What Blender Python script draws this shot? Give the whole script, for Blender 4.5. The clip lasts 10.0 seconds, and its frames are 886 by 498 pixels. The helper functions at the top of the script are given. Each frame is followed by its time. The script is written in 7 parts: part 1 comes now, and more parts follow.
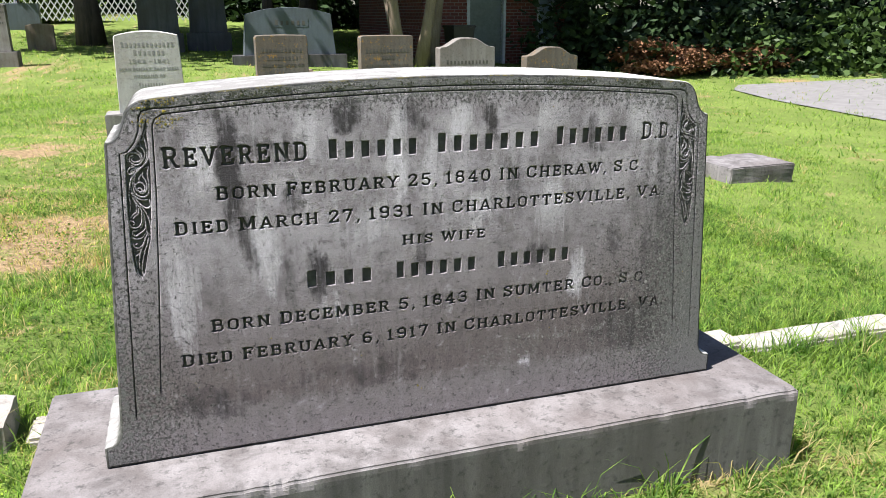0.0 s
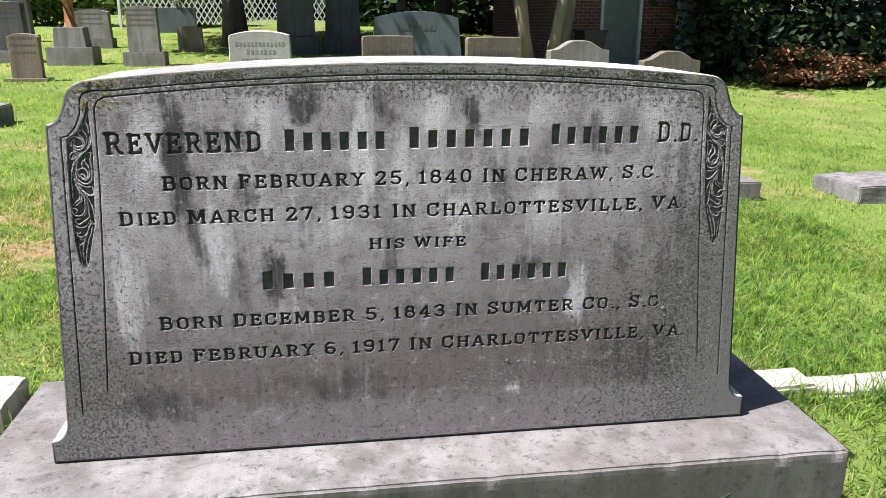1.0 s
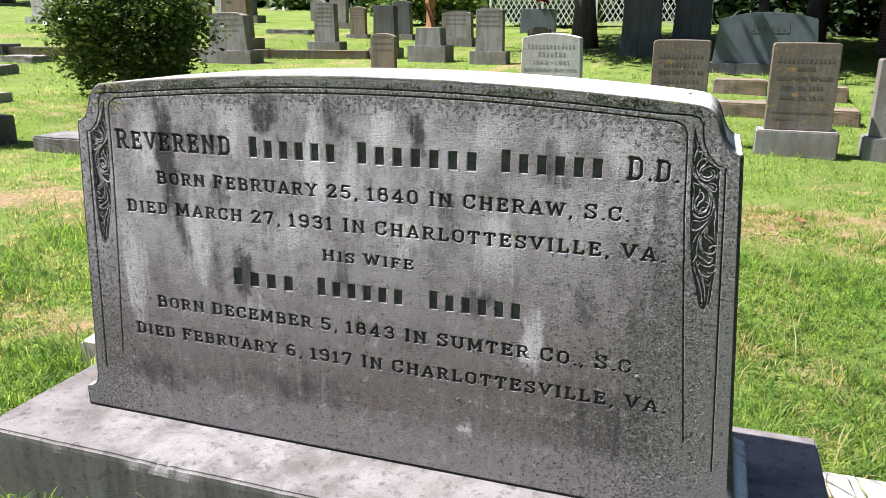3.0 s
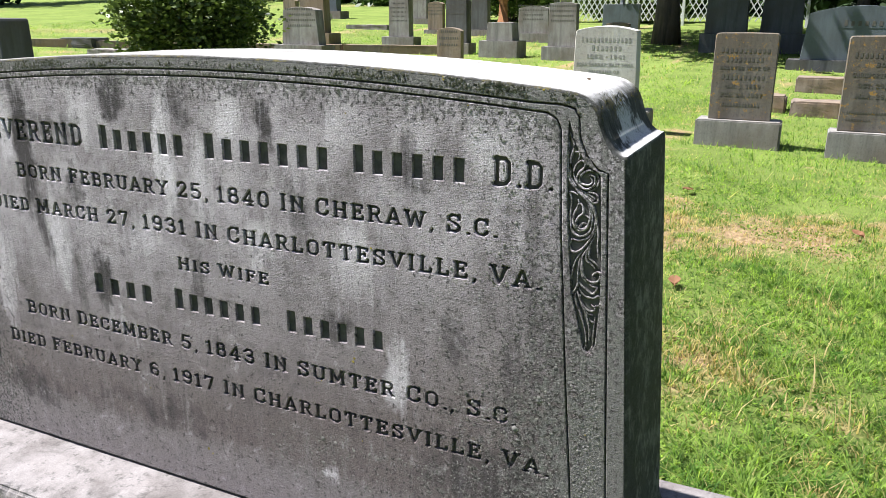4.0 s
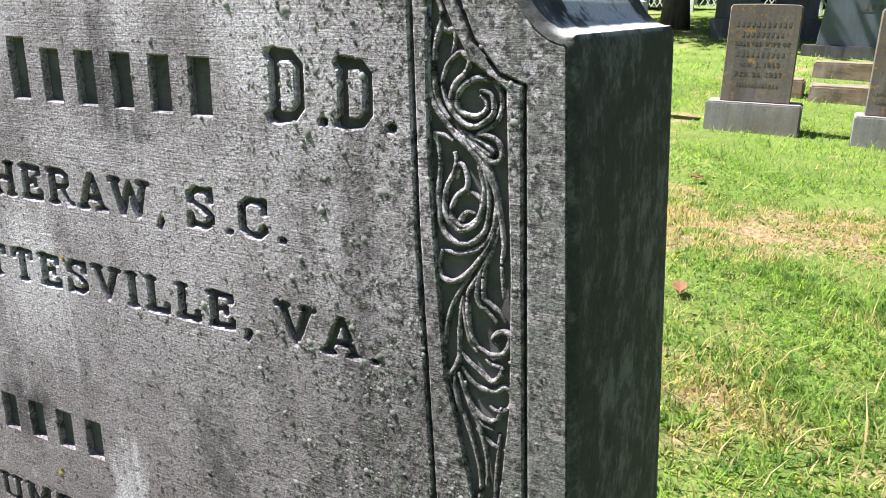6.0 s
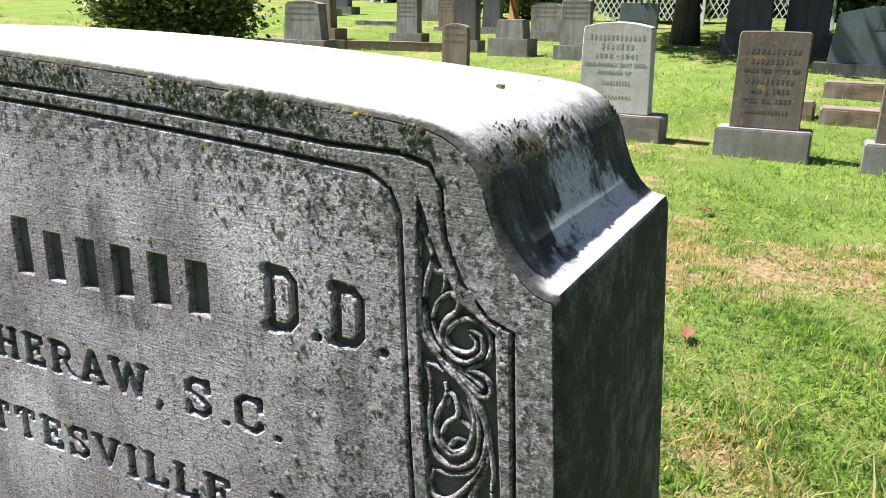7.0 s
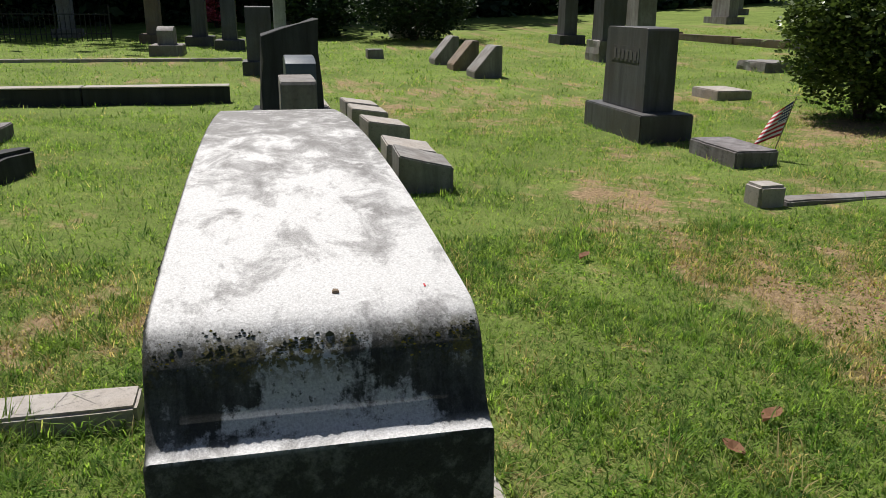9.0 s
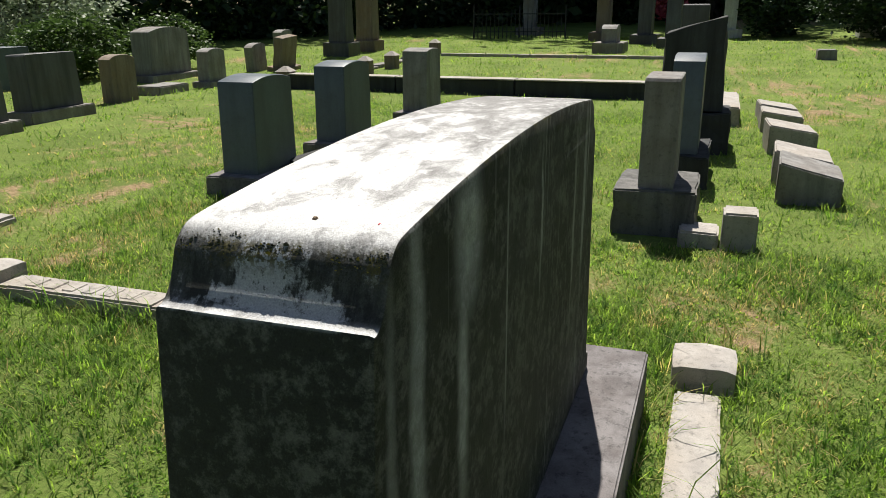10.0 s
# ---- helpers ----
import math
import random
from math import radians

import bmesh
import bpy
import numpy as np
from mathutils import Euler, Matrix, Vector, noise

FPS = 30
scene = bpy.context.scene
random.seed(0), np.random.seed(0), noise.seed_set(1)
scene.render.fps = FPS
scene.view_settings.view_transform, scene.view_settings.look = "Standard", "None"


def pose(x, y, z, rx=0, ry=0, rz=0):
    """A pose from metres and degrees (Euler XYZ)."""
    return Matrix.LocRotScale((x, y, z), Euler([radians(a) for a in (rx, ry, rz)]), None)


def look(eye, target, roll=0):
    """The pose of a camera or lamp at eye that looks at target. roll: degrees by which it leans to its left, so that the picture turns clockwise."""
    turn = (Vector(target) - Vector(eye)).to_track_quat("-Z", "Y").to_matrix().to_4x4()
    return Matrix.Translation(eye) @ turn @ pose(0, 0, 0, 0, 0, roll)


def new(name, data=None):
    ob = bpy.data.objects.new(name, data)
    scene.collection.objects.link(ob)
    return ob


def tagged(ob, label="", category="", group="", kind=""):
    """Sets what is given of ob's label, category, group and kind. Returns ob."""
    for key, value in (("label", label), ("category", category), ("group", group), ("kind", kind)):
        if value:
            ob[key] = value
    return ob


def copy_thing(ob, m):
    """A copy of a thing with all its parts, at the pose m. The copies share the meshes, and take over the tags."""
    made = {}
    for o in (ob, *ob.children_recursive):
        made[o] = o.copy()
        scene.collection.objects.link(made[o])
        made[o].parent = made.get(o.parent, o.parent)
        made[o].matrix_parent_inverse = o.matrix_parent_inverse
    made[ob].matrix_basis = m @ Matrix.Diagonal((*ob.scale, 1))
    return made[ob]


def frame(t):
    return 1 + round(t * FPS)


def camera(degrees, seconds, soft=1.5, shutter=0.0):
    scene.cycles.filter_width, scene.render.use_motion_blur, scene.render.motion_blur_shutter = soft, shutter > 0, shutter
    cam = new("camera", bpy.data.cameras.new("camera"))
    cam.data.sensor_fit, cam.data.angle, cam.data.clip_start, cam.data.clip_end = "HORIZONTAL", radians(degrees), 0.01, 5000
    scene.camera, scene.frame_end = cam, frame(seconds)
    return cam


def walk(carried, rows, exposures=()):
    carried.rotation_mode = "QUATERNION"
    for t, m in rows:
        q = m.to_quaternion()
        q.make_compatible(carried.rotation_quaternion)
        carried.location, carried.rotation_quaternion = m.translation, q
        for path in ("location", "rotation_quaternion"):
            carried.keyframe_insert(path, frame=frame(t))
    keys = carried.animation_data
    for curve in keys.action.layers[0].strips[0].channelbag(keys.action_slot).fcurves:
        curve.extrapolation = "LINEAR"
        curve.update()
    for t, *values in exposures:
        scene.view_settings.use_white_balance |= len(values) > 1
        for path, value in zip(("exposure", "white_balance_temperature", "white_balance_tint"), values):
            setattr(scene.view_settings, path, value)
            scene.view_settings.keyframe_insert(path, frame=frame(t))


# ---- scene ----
cam = camera(59.5, 10.0, soft=0.7)
PATH = [
    (0, (-0.645, -1.953, 1.367), (-0.046, -0.137, 0.782), -0.1),
    (0.5, (-0.397, -1.863, 1.315), (0.081, -0.007, 0.742), -0.1),
    (1, (-0.189, -1.841, 1.306), (0.075, 0.058, 0.737), 0.1),
    (1.5, (0.034, -1.882, 1.298), (0.078, 0.036, 0.733), 0.1),
    (2, (0.241, -1.841, 1.286), (0.064, 0.071, 0.726), 0.2),
    (2.2, (0.347, -1.805, 1.293), (0.048, 0.09, 0.728), 0.2),
    (3.5, (0.974, -1.46, 1.349), (0.239, 0.311, 0.78), 0.1),
    (4, (1.082, -1.185, 1.285), (0.256, 0.543, 0.707), 0.1),
    (4.5, (1.076, -0.898, 1.193), (0.198, 0.801, 0.607), 0.1),
    (5, (1.049, -0.672, 1.113), (0.172, 1.027, 0.526), 0.3),
    (5.2, (1.026, -0.592, 1.089), (0.154, 1.109, 0.502), 0.3),
    (6.3, (0.953, -0.433, 1.102), (0.129, 1.285, 0.495), 1.1),
    (6.5, (0.949, -0.427, 1.126), (0.117, 1.293, 0.534), 1.3),
    (7, (0.958, -0.41, 1.234), (0.101, 1.301, 0.652), 0.9),
    (7.5, (1.098, -0.314, 1.328), (0.035, 1.276, 0.745), 0.7),
    (8, (1.277, -0.224, 1.377), (-0.136, 1.065, 0.79), 0.7),
    (8.5, (1.342, -0.07, 1.423), (-0.351, 0.814, 0.829), 0.4),
    (9, (1.433, 0.117, 1.446), (-0.427, 0.546, 0.849), 0.5),
    (9.5, (1.546, 0.362, 1.458), (-0.358, 0.241, 0.857), 0.0),
    (10, (1.575, 0.653, 1.441), (-0.225, 0.02, 0.84), -0.4),
]
walk(cam, [(t, look(eye, target, roll)) for t, eye, target, roll in PATH],
     exposures=[(0, 1.5, 6330, 11), (2.0, 1.58, 6330, 11), (4.5, 1.65, 6330, 11), (6.3, 1.92, 6330, 11), (6.9, 1.75, 6380, 11), (7.5, 1.0, 6450, 10), (8.0, 0.7, 6500, 10),
                (8.5, 0.48, 6530, 10), (9.4, 0.42, 6620, 9), (10.0, 0.74, 6750, 7)])

# ---- sky, sun, exposure ----
world = bpy.data.worlds.new("sky")
scene.world = world
world.use_nodes = True
wn = world.node_tree
sky = wn.nodes.new("ShaderNodeTexSky")
sky.sky_type = "NISHITA"
sky.sun_disc = False
SUN_EL, SUN_AZ = radians(60), radians(254)
sky.sun_elevation, sky.sun_rotation = SUN_EL, SUN_AZ
wn.links.new(sky.outputs[0], wn.nodes["Background"].inputs[0])
wn.nodes["Background"].inputs[1].default_value = 0.05
sun = new("sun", bpy.data.lights.new("sun", "SUN"))
sun.data.energy, sun.data.angle, sun.data.color = 5.0, radians(0.53), (1.0, 0.96, 0.91)
sun_way = Vector((math.sin(SUN_AZ) * math.cos(SUN_EL), math.cos(SUN_AZ) * math.cos(SUN_EL), math.sin(SUN_EL)))
sun.matrix_world = look(sun_way * 60, (0, 0, 0))

rng = np.random.default_rng(7)


# ---- materials ----
def nodes_of(name):
    m = bpy.data.materials.new(name)
    m.use_nodes = True
    t = m.node_tree
    return m, t, t.nodes["Principled BSDF"]


def add(t, kind, **kw):
    n = t.nodes.new(kind)
    for k, v in kw.items():
        n.inputs[k].default_value = v
    return n


def coords(t, scale=(1, 1, 1), use="Object"):
    c = t.nodes.new("ShaderNodeTexCoord")
    m = t.nodes.new("ShaderNodeMapping")
    m.inputs["Scale"].default_value = scale
    t.links.new(c.outputs[use], m.inputs["Vector"])
    return m.outputs[0]


def noise_of(t, vec, scale, detail=4.0, rough=0.55, distort=0.0):
    n = add(t, "ShaderNodeTexNoise", Scale=scale, Detail=detail, Roughness=rough, Distortion=distort)
    if vec is not None:
        t.links.new(vec, n.inputs["Vector"])
    return n.outputs["Fac"]


def ramp(t, fac, stops):
    r = t.nodes.new("ShaderNodeValToRGB")
    el = r.color_ramp.elements
    while len(el) < len(stops):
        el.new(0.5)
    for e, (p, c) in zip(el, stops):
        e.position = p
        e.color = (*c, 1) if not isinstance(c, (int, float)) else (c, c, c, 1)
    t.links.new(fac, r.inputs[0])
    return r.outputs[0]


def mixed(t, fac, a, b, kind="MIX"):
    m = t.nodes.new("ShaderNodeMix")
    m.data_type, m.blend_type = "RGBA", kind
    for sock, v in ((m.inputs[0], fac), (m.inputs[6], a), (m.inputs[7], b)):
        if isinstance(v, bpy.types.NodeSocket):
            t.links.new(v, sock)
        elif isinstance(v, (int, float)):
            sock.default_value = v
        else:
            sock.default_value = (*v, 1)
    return m.outputs[2]


def math_of(t, op, a, b=0.0, clamp=False):
    m = t.nodes.new("ShaderNodeMath")
    m.operation, m.use_clamp = op, clamp
    for sock, v in zip(m.inputs, (a, b)):
        if isinstance(v, (int, float)):
            sock.default_value = v
        else:
            t.links.new(v, sock)
    return m.outputs[0]


def bumped(t, bsdf, height, strength=0.4, distance=0.003):
    b = add(t, "ShaderNodeBump", Strength=strength, Distance=distance)
    t.links.new(height, b.inputs["Height"])
    t.links.new(b.outputs[0], bsdf.inputs["Normal"])


def split_xyz(t, vec):
    s = t.nodes.new("ShaderNodeSeparateXYZ")
    t.links.new(vec, s.inputs[0])
    return s.outputs


def weathered(name, pale, dark, streak=0.6, speck=0.3, rough=0.85, tooled=False, warm=(0.16, 0.13, 0.11), lichen=None, size=1.0):
    """Old carved stone: grey body, rain streaks, specks of lichen, fine grain."""
    m, t, b = nodes_of(name)
    v = coords(t)
    big = noise_of(t, v, 2.2 / size, 5, 0.6)
    streaks = noise_of(t, coords(t, (9 / size, 9 / size, 0.9 / size)), 1.0, 6, 0.62, 0.3)
    grain = noise_of(t, v, 260, 3, 0.7)
    mid = noise_of(t, v, 38 / size, 6, 0.7)
    col = mixed(t, ramp(t, streaks, [(0.36, 0.0), (0.60, 1.0)]), dark, pale)
    col = mixed(t, streak, pale, col)
    col = mixed(t, ramp(t, big, [(0.42, 0.0), (0.66, 0.75)]), col, warm)
    col = mixed(t, ramp(t, mid, [(0.54, 0.0), (0.66, speck)]), col, (0.035, 0.036, 0.034))
    col = mixed(t, 0.5, col, ramp(t, grain, [(0.3, 0.35), (0.7, 1.0)]), "MULTIPLY")
    if lichen:
        spots = noise_of(t, coords(t, (1, 1, 1)), 16 / size, 8, 0.75)
        col = mixed(t, ramp(t, spots, [(0.56, 0.0), (0.63, 0.85)]), col, lichen)
    t.links.new(col, b.inputs["Base Color"])
    b.inputs["Roughness"].default_value = rough
    b.inputs["Specular IOR Level"].default_value = 0.3
    h = math_of(t, "ADD", math_of(t, "MULTIPLY", grain, 0.5), mid)
    if tooled:
        lines = noise_of(t, coords(t, (14, 14, 420)), 1.0, 2, 0.5)
        h = math_of(t, "ADD", h, math_of(t, "MULTIPLY", lines, 1.3))
    bumped(t, b, h, 0.55, 0.003)
    return m


def stains(t, vec, spots):
    """Blots with soft uneven rims: (centre, radii, strength) each, the strongest one at a place."""
    out = None
    for c, r, k in spots:
        d = t.nodes.new("ShaderNodeVectorMath")
        d.operation = "SUBTRACT"
        t.links.new(vec, d.inputs[0])
        d.inputs[1].default_value = c
        e = t.nodes.new("ShaderNodeVectorMath")
        e.operation = "MULTIPLY"
        t.links.new(d.outputs[0], e.inputs[0])
        e.inputs[1].default_value = tuple(1 / q for q in r)
        f = t.nodes.new("ShaderNodeVectorMath")
        f.operation = "LENGTH"
        t.links.new(e.outputs[0], f.inputs[0])
        g = add(t, "ShaderNodeMapRange")
        g.interpolation_type = "SMOOTHSTEP"
        t.links.new(f.outputs["Value"], g.inputs["Value"])
        for key, val in (("From Min", 0.25), ("From Max", 1.15), ("To Min", k), ("To Max", 0.0)):
            g.inputs[key].default_value = val
        out = g.outputs[0] if out is None else math_of(t, "MAXIMUM", out, g.outputs[0])
    return out


def warped(t, vec, scale, amount, stretch=(1, 1, 1)):
    """Coordinates pushed about by noise, so that the rims of blots run unevenly."""
    n = add(t, "ShaderNodeTexNoise", Scale=scale, Detail=6.0, Roughness=0.65)
    t.links.new(vec, n.inputs["Vector"])
    d = t.nodes.new("ShaderNodeVectorMath")
    d.operation = "SUBTRACT"
    t.links.new(n.outputs["Color"], d.inputs[0])
    d.inputs[1].default_value = (0.5, 0.5, 0.5)
    e = t.nodes.new("ShaderNodeVectorMath")
    e.operation = "MULTIPLY_ADD"
    t.links.new(d.outputs[0], e.inputs[0])
    e.inputs[1].default_value = tuple(amount * q for q in stretch)
    t.links.new(vec, e.inputs[2])
    return e.outputs[0]


def spot(x, z, rx, rz, k):
    return ((x, 0.0, z), (rx, 1.0, rz), k)


def monument_face_material():
    """The tooled face: pale with dark rain bands, blackened lower field, lichen along the border."""
    m, t, b = nodes_of("tooled_marble_face")
    v = coords(t)
    x, y, z = split_xyz(t, v)
    w = warped(t, v, 9.0, 0.13, (0.7, 0.0, 1.6))
    fine = noise_of(t, coords(t, (42, 42, 4.2)), 1.0, 6, 0.7)
    cloud = noise_of(t, v, 7.0, 8, 0.72)
    scuff = noise_of(t, v, 26, 9, 0.8, 0.5)
    grain = noise_of(t, v, 420, 3, 0.75)
    crust = noise_of(t, v, 75, 8, 0.75)
    pits = noise_of(t, v, 150, 5, 0.75)
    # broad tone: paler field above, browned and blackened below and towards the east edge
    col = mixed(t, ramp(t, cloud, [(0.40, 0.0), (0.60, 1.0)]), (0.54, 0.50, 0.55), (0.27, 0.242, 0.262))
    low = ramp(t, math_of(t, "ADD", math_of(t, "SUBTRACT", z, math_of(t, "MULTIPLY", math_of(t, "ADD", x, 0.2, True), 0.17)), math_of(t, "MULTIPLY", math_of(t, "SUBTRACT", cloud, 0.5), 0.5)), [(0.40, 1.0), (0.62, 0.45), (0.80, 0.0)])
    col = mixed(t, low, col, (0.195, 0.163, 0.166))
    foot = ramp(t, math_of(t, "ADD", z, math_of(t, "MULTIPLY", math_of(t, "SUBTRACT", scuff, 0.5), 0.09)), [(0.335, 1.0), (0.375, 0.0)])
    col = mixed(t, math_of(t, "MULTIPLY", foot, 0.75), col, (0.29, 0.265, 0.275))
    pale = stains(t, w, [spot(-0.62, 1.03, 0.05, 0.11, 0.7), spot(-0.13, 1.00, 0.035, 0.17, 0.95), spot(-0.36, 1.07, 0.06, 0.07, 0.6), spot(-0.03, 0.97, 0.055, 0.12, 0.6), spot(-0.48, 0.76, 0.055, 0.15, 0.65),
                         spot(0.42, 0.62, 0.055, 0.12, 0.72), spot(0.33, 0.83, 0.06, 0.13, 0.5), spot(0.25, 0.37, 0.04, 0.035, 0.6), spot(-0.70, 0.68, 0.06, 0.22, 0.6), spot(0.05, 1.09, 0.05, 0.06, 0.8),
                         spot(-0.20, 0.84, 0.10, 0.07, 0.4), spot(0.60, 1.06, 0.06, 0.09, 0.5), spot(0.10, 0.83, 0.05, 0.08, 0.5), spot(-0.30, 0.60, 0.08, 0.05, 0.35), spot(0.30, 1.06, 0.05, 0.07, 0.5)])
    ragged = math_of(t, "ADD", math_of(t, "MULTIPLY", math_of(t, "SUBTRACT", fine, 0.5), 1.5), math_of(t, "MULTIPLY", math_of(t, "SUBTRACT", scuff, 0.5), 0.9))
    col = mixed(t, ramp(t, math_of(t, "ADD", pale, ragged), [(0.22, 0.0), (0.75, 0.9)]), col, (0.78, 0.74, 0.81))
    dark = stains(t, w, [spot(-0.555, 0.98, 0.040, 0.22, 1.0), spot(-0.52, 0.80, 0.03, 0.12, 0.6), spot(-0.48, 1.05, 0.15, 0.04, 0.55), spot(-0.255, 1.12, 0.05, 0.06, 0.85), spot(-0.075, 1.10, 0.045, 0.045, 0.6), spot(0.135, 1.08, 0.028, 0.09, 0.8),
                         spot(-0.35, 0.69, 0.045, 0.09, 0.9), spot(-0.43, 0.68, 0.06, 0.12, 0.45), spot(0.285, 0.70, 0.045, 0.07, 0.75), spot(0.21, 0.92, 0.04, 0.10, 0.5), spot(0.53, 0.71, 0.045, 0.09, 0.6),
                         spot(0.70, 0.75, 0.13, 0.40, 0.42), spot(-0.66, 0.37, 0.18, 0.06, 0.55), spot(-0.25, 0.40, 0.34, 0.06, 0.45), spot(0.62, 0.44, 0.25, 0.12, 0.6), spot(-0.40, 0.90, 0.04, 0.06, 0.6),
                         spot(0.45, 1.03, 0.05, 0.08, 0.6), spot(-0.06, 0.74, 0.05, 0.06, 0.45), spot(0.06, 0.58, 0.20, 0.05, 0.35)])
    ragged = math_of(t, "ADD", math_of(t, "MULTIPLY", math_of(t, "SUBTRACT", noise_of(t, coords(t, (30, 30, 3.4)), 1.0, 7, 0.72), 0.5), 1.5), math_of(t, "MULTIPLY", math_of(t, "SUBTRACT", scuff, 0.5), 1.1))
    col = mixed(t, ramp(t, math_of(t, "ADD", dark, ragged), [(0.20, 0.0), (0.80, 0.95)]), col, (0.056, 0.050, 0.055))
    col = mixed(t, ramp(t, scuff, [(0.53, 0.0), (0.63, 0.55)]), col, (0.098, 0.088, 0.092))
    col = mixed(t, ramp(t, scuff, [(0.35, 0.55), (0.44, 0.0)]), col, (0.55, 0.52, 0.56))
    col = mixed(t, math_of(t, "MULTIPLY", ramp(t, fine, [(0.52, 0.0), (0.64, 0.5)]), ramp(t, z, [(0.70, 0.2), (0.95, 1.0)])), col, (0.58, 0.55, 0.60))
    border = math_of(t, "MULTIPLY", math_of(t, "SUBTRACT", z, 1.085, True), 2.1)
    side = math_of(t, "MULTIPLY", math_of(t, "SUBTRACT", math_of(t, "ABSOLUTE", x), 0.62, True), 0.5)
    east = math_of(t, "MULTIPLY", math_of(t, "SUBTRACT", x, 0.30, True), 0.15)
    where = math_of(t, "ADD", math_of(t, "ADD", border, east), math_of(t, "ADD", math_of(t, "ADD", side, math_of(t, "MULTIPLY", low, 0.06)), crust))
    col = mixed(t, math_of(t, "MULTIPLY", ramp(t, where, [(0.61, 0.0), (0.68, 1.0)]), 0.85), col, (0.040, 0.040, 0.038))
    col = mixed(t, math_of(t, "MULTIPLY", ramp(t, math_of(t, "SUBTRACT", where, pits), [(0.13, 0.0), (0.22, 0.6)]), 0.7), col, (0.40, 0.40, 0.39))
    col = mixed(t, ramp(t, pits, [(0.56, 0.0), (0.63, 0.8)]), col, (0.050, 0.049, 0.048))
    col = mixed(t, 0.8, col, ramp(t, grain, [(0.36, 0.25), (0.62, 1.15)]), "MULTIPLY")
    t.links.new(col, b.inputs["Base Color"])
    b.inputs["Roughness"].default_value = 0.88
    b.inputs["Specular IOR Level"].default_value = 0.25
    lines = noise_of(t, coords(t, (16, 16, 640)), 1.0, 2, 0.5)
    h = math_of(t, "ADD", math_of(t, "MULTIPLY", lines, 0.55), math_of(t, "MULTIPLY", grain, 0.9))
    h = math_of(t, "ADD", h, math_of(t, "ADD", math_of(t, "MULTIPLY", crust, 1.5), math_of(t, "MULTIPLY", pits, 0.7)))
    bumped(t, b, h, 0.8, 0.003)
    return m


def monument_body_material():
    """Top, ends and back: bright worn crown, black algae runs and painted shade down the sides, specks along the arris.
    """
    m, t, b = nodes_of("weathered_marble_body")
    v = coords(t)
    x, y, z = split_xyz(t, v)
    runs = noise_of(t, coords(t, (30, 30, 0.6)), 1.0, 6, 0.65, 0.15)
    wide = noise_of(t, coords(t, (5.0, 5.0, 0.5)), 1.0, 4, 0.6, 0.2)
    mottle = noise_of(t, v, 34, 9, 0.76)
    rills = noise_of(t, coords(t, (5, 38, 7)), 1.0, 8, 0.72, 0.3)
    patch = noise_of(t, coords(t, (8, 14, 11)), 1.0, 10, 0.72, 0.4)
    blotch = noise_of(t, v, 9.0, 6, 0.65)
    grain = noise_of(t, v, 380, 3, 0.75)
    crust = noise_of(t, v, 85, 8, 0.75)
    w = warped(t, v, 12.0, 0.12)
    g = t.nodes.new("ShaderNodeNewGeometry")
    nx, ny, nz = split_xyz(t, g.outputs["Normal"])
    rear = ramp(t, y, [(0.292, 0.0), (0.304, 1.0)])
    fore = math_of(t, "SUBTRACT", 1.0, rear, True)
    # ends: black-green algae, shade painted into the dark base, paler worn mottling
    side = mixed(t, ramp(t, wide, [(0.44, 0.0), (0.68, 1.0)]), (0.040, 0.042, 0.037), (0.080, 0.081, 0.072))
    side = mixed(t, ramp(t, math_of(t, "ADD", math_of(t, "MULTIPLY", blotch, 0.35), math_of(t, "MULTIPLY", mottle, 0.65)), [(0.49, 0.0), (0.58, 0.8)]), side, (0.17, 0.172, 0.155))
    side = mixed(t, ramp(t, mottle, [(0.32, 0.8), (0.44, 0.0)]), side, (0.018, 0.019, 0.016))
    # back: one broad bleached run by the east corner, then thin pale runs on black
    far_run = ((0.70, 0.3, 0.80), (0.034, 1.0, 0.9), 0.75)
    broad = stains(t, warped(t, v, 7.0, 0.10, (0.55, 0.0, 1.0)), [((0.47, 0.3, 1.11), (0.085, 1.0, 0.17), 1.0), ((0.50, 0.3, 0.85), (0.035, 1.0, 0.28), 0.85), far_run, ((0.79, 0.3, 0.75), (0.02, 1.0, 0.5), 0.45), ((-0.07, 0.3, 0.98), (0.013, 1.0, 0.2), 0.8), ((-0.50, 0.3, 0.85), (0.02, 1.0, 0.3), 0.6), ((-0.66, 0.3, 0.90), (0.03, 1.0, 0.3), 0.8)])
    thin = math_of(t, "MULTIPLY", ramp(t, runs, [(0.59, 0.0), (0.68, 1.0)]), 0.7)
    pale_run = math_of(t, "MULTIPLY", math_of(t, "MAXIMUM", broad, thin), rear)
    side = mixed(t, math_of(t, "MULTIPLY", pale_run, ramp(t, mottle, [(0.36, 1.0), (0.62, 0.35)])), side, (0.60, 0.61, 0.62))
    # crown: dappled tree shade painted as grey patches, denser towards the west
    dapple_west = math_of(t, "MULTIPLY", math_of(t, "SUBTRACT", 0.55, x, True), 0.17)
    crown = mixed(t, ramp(t, math_of(t, "ADD", patch, dapple_west), [(0.50, 0.0), (0.58, 0.55), (0.68, 0.9)]), (0.66, 0.655, 0.65), (0.20, 0.193, 0.188))
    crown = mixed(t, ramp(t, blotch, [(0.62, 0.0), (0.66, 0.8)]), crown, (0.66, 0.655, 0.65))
    crown = mixed(t, ramp(t, crust, [(0.62, 0.0), (0.68, 0.6)]), crown, (0.12, 0.11, 0.09))
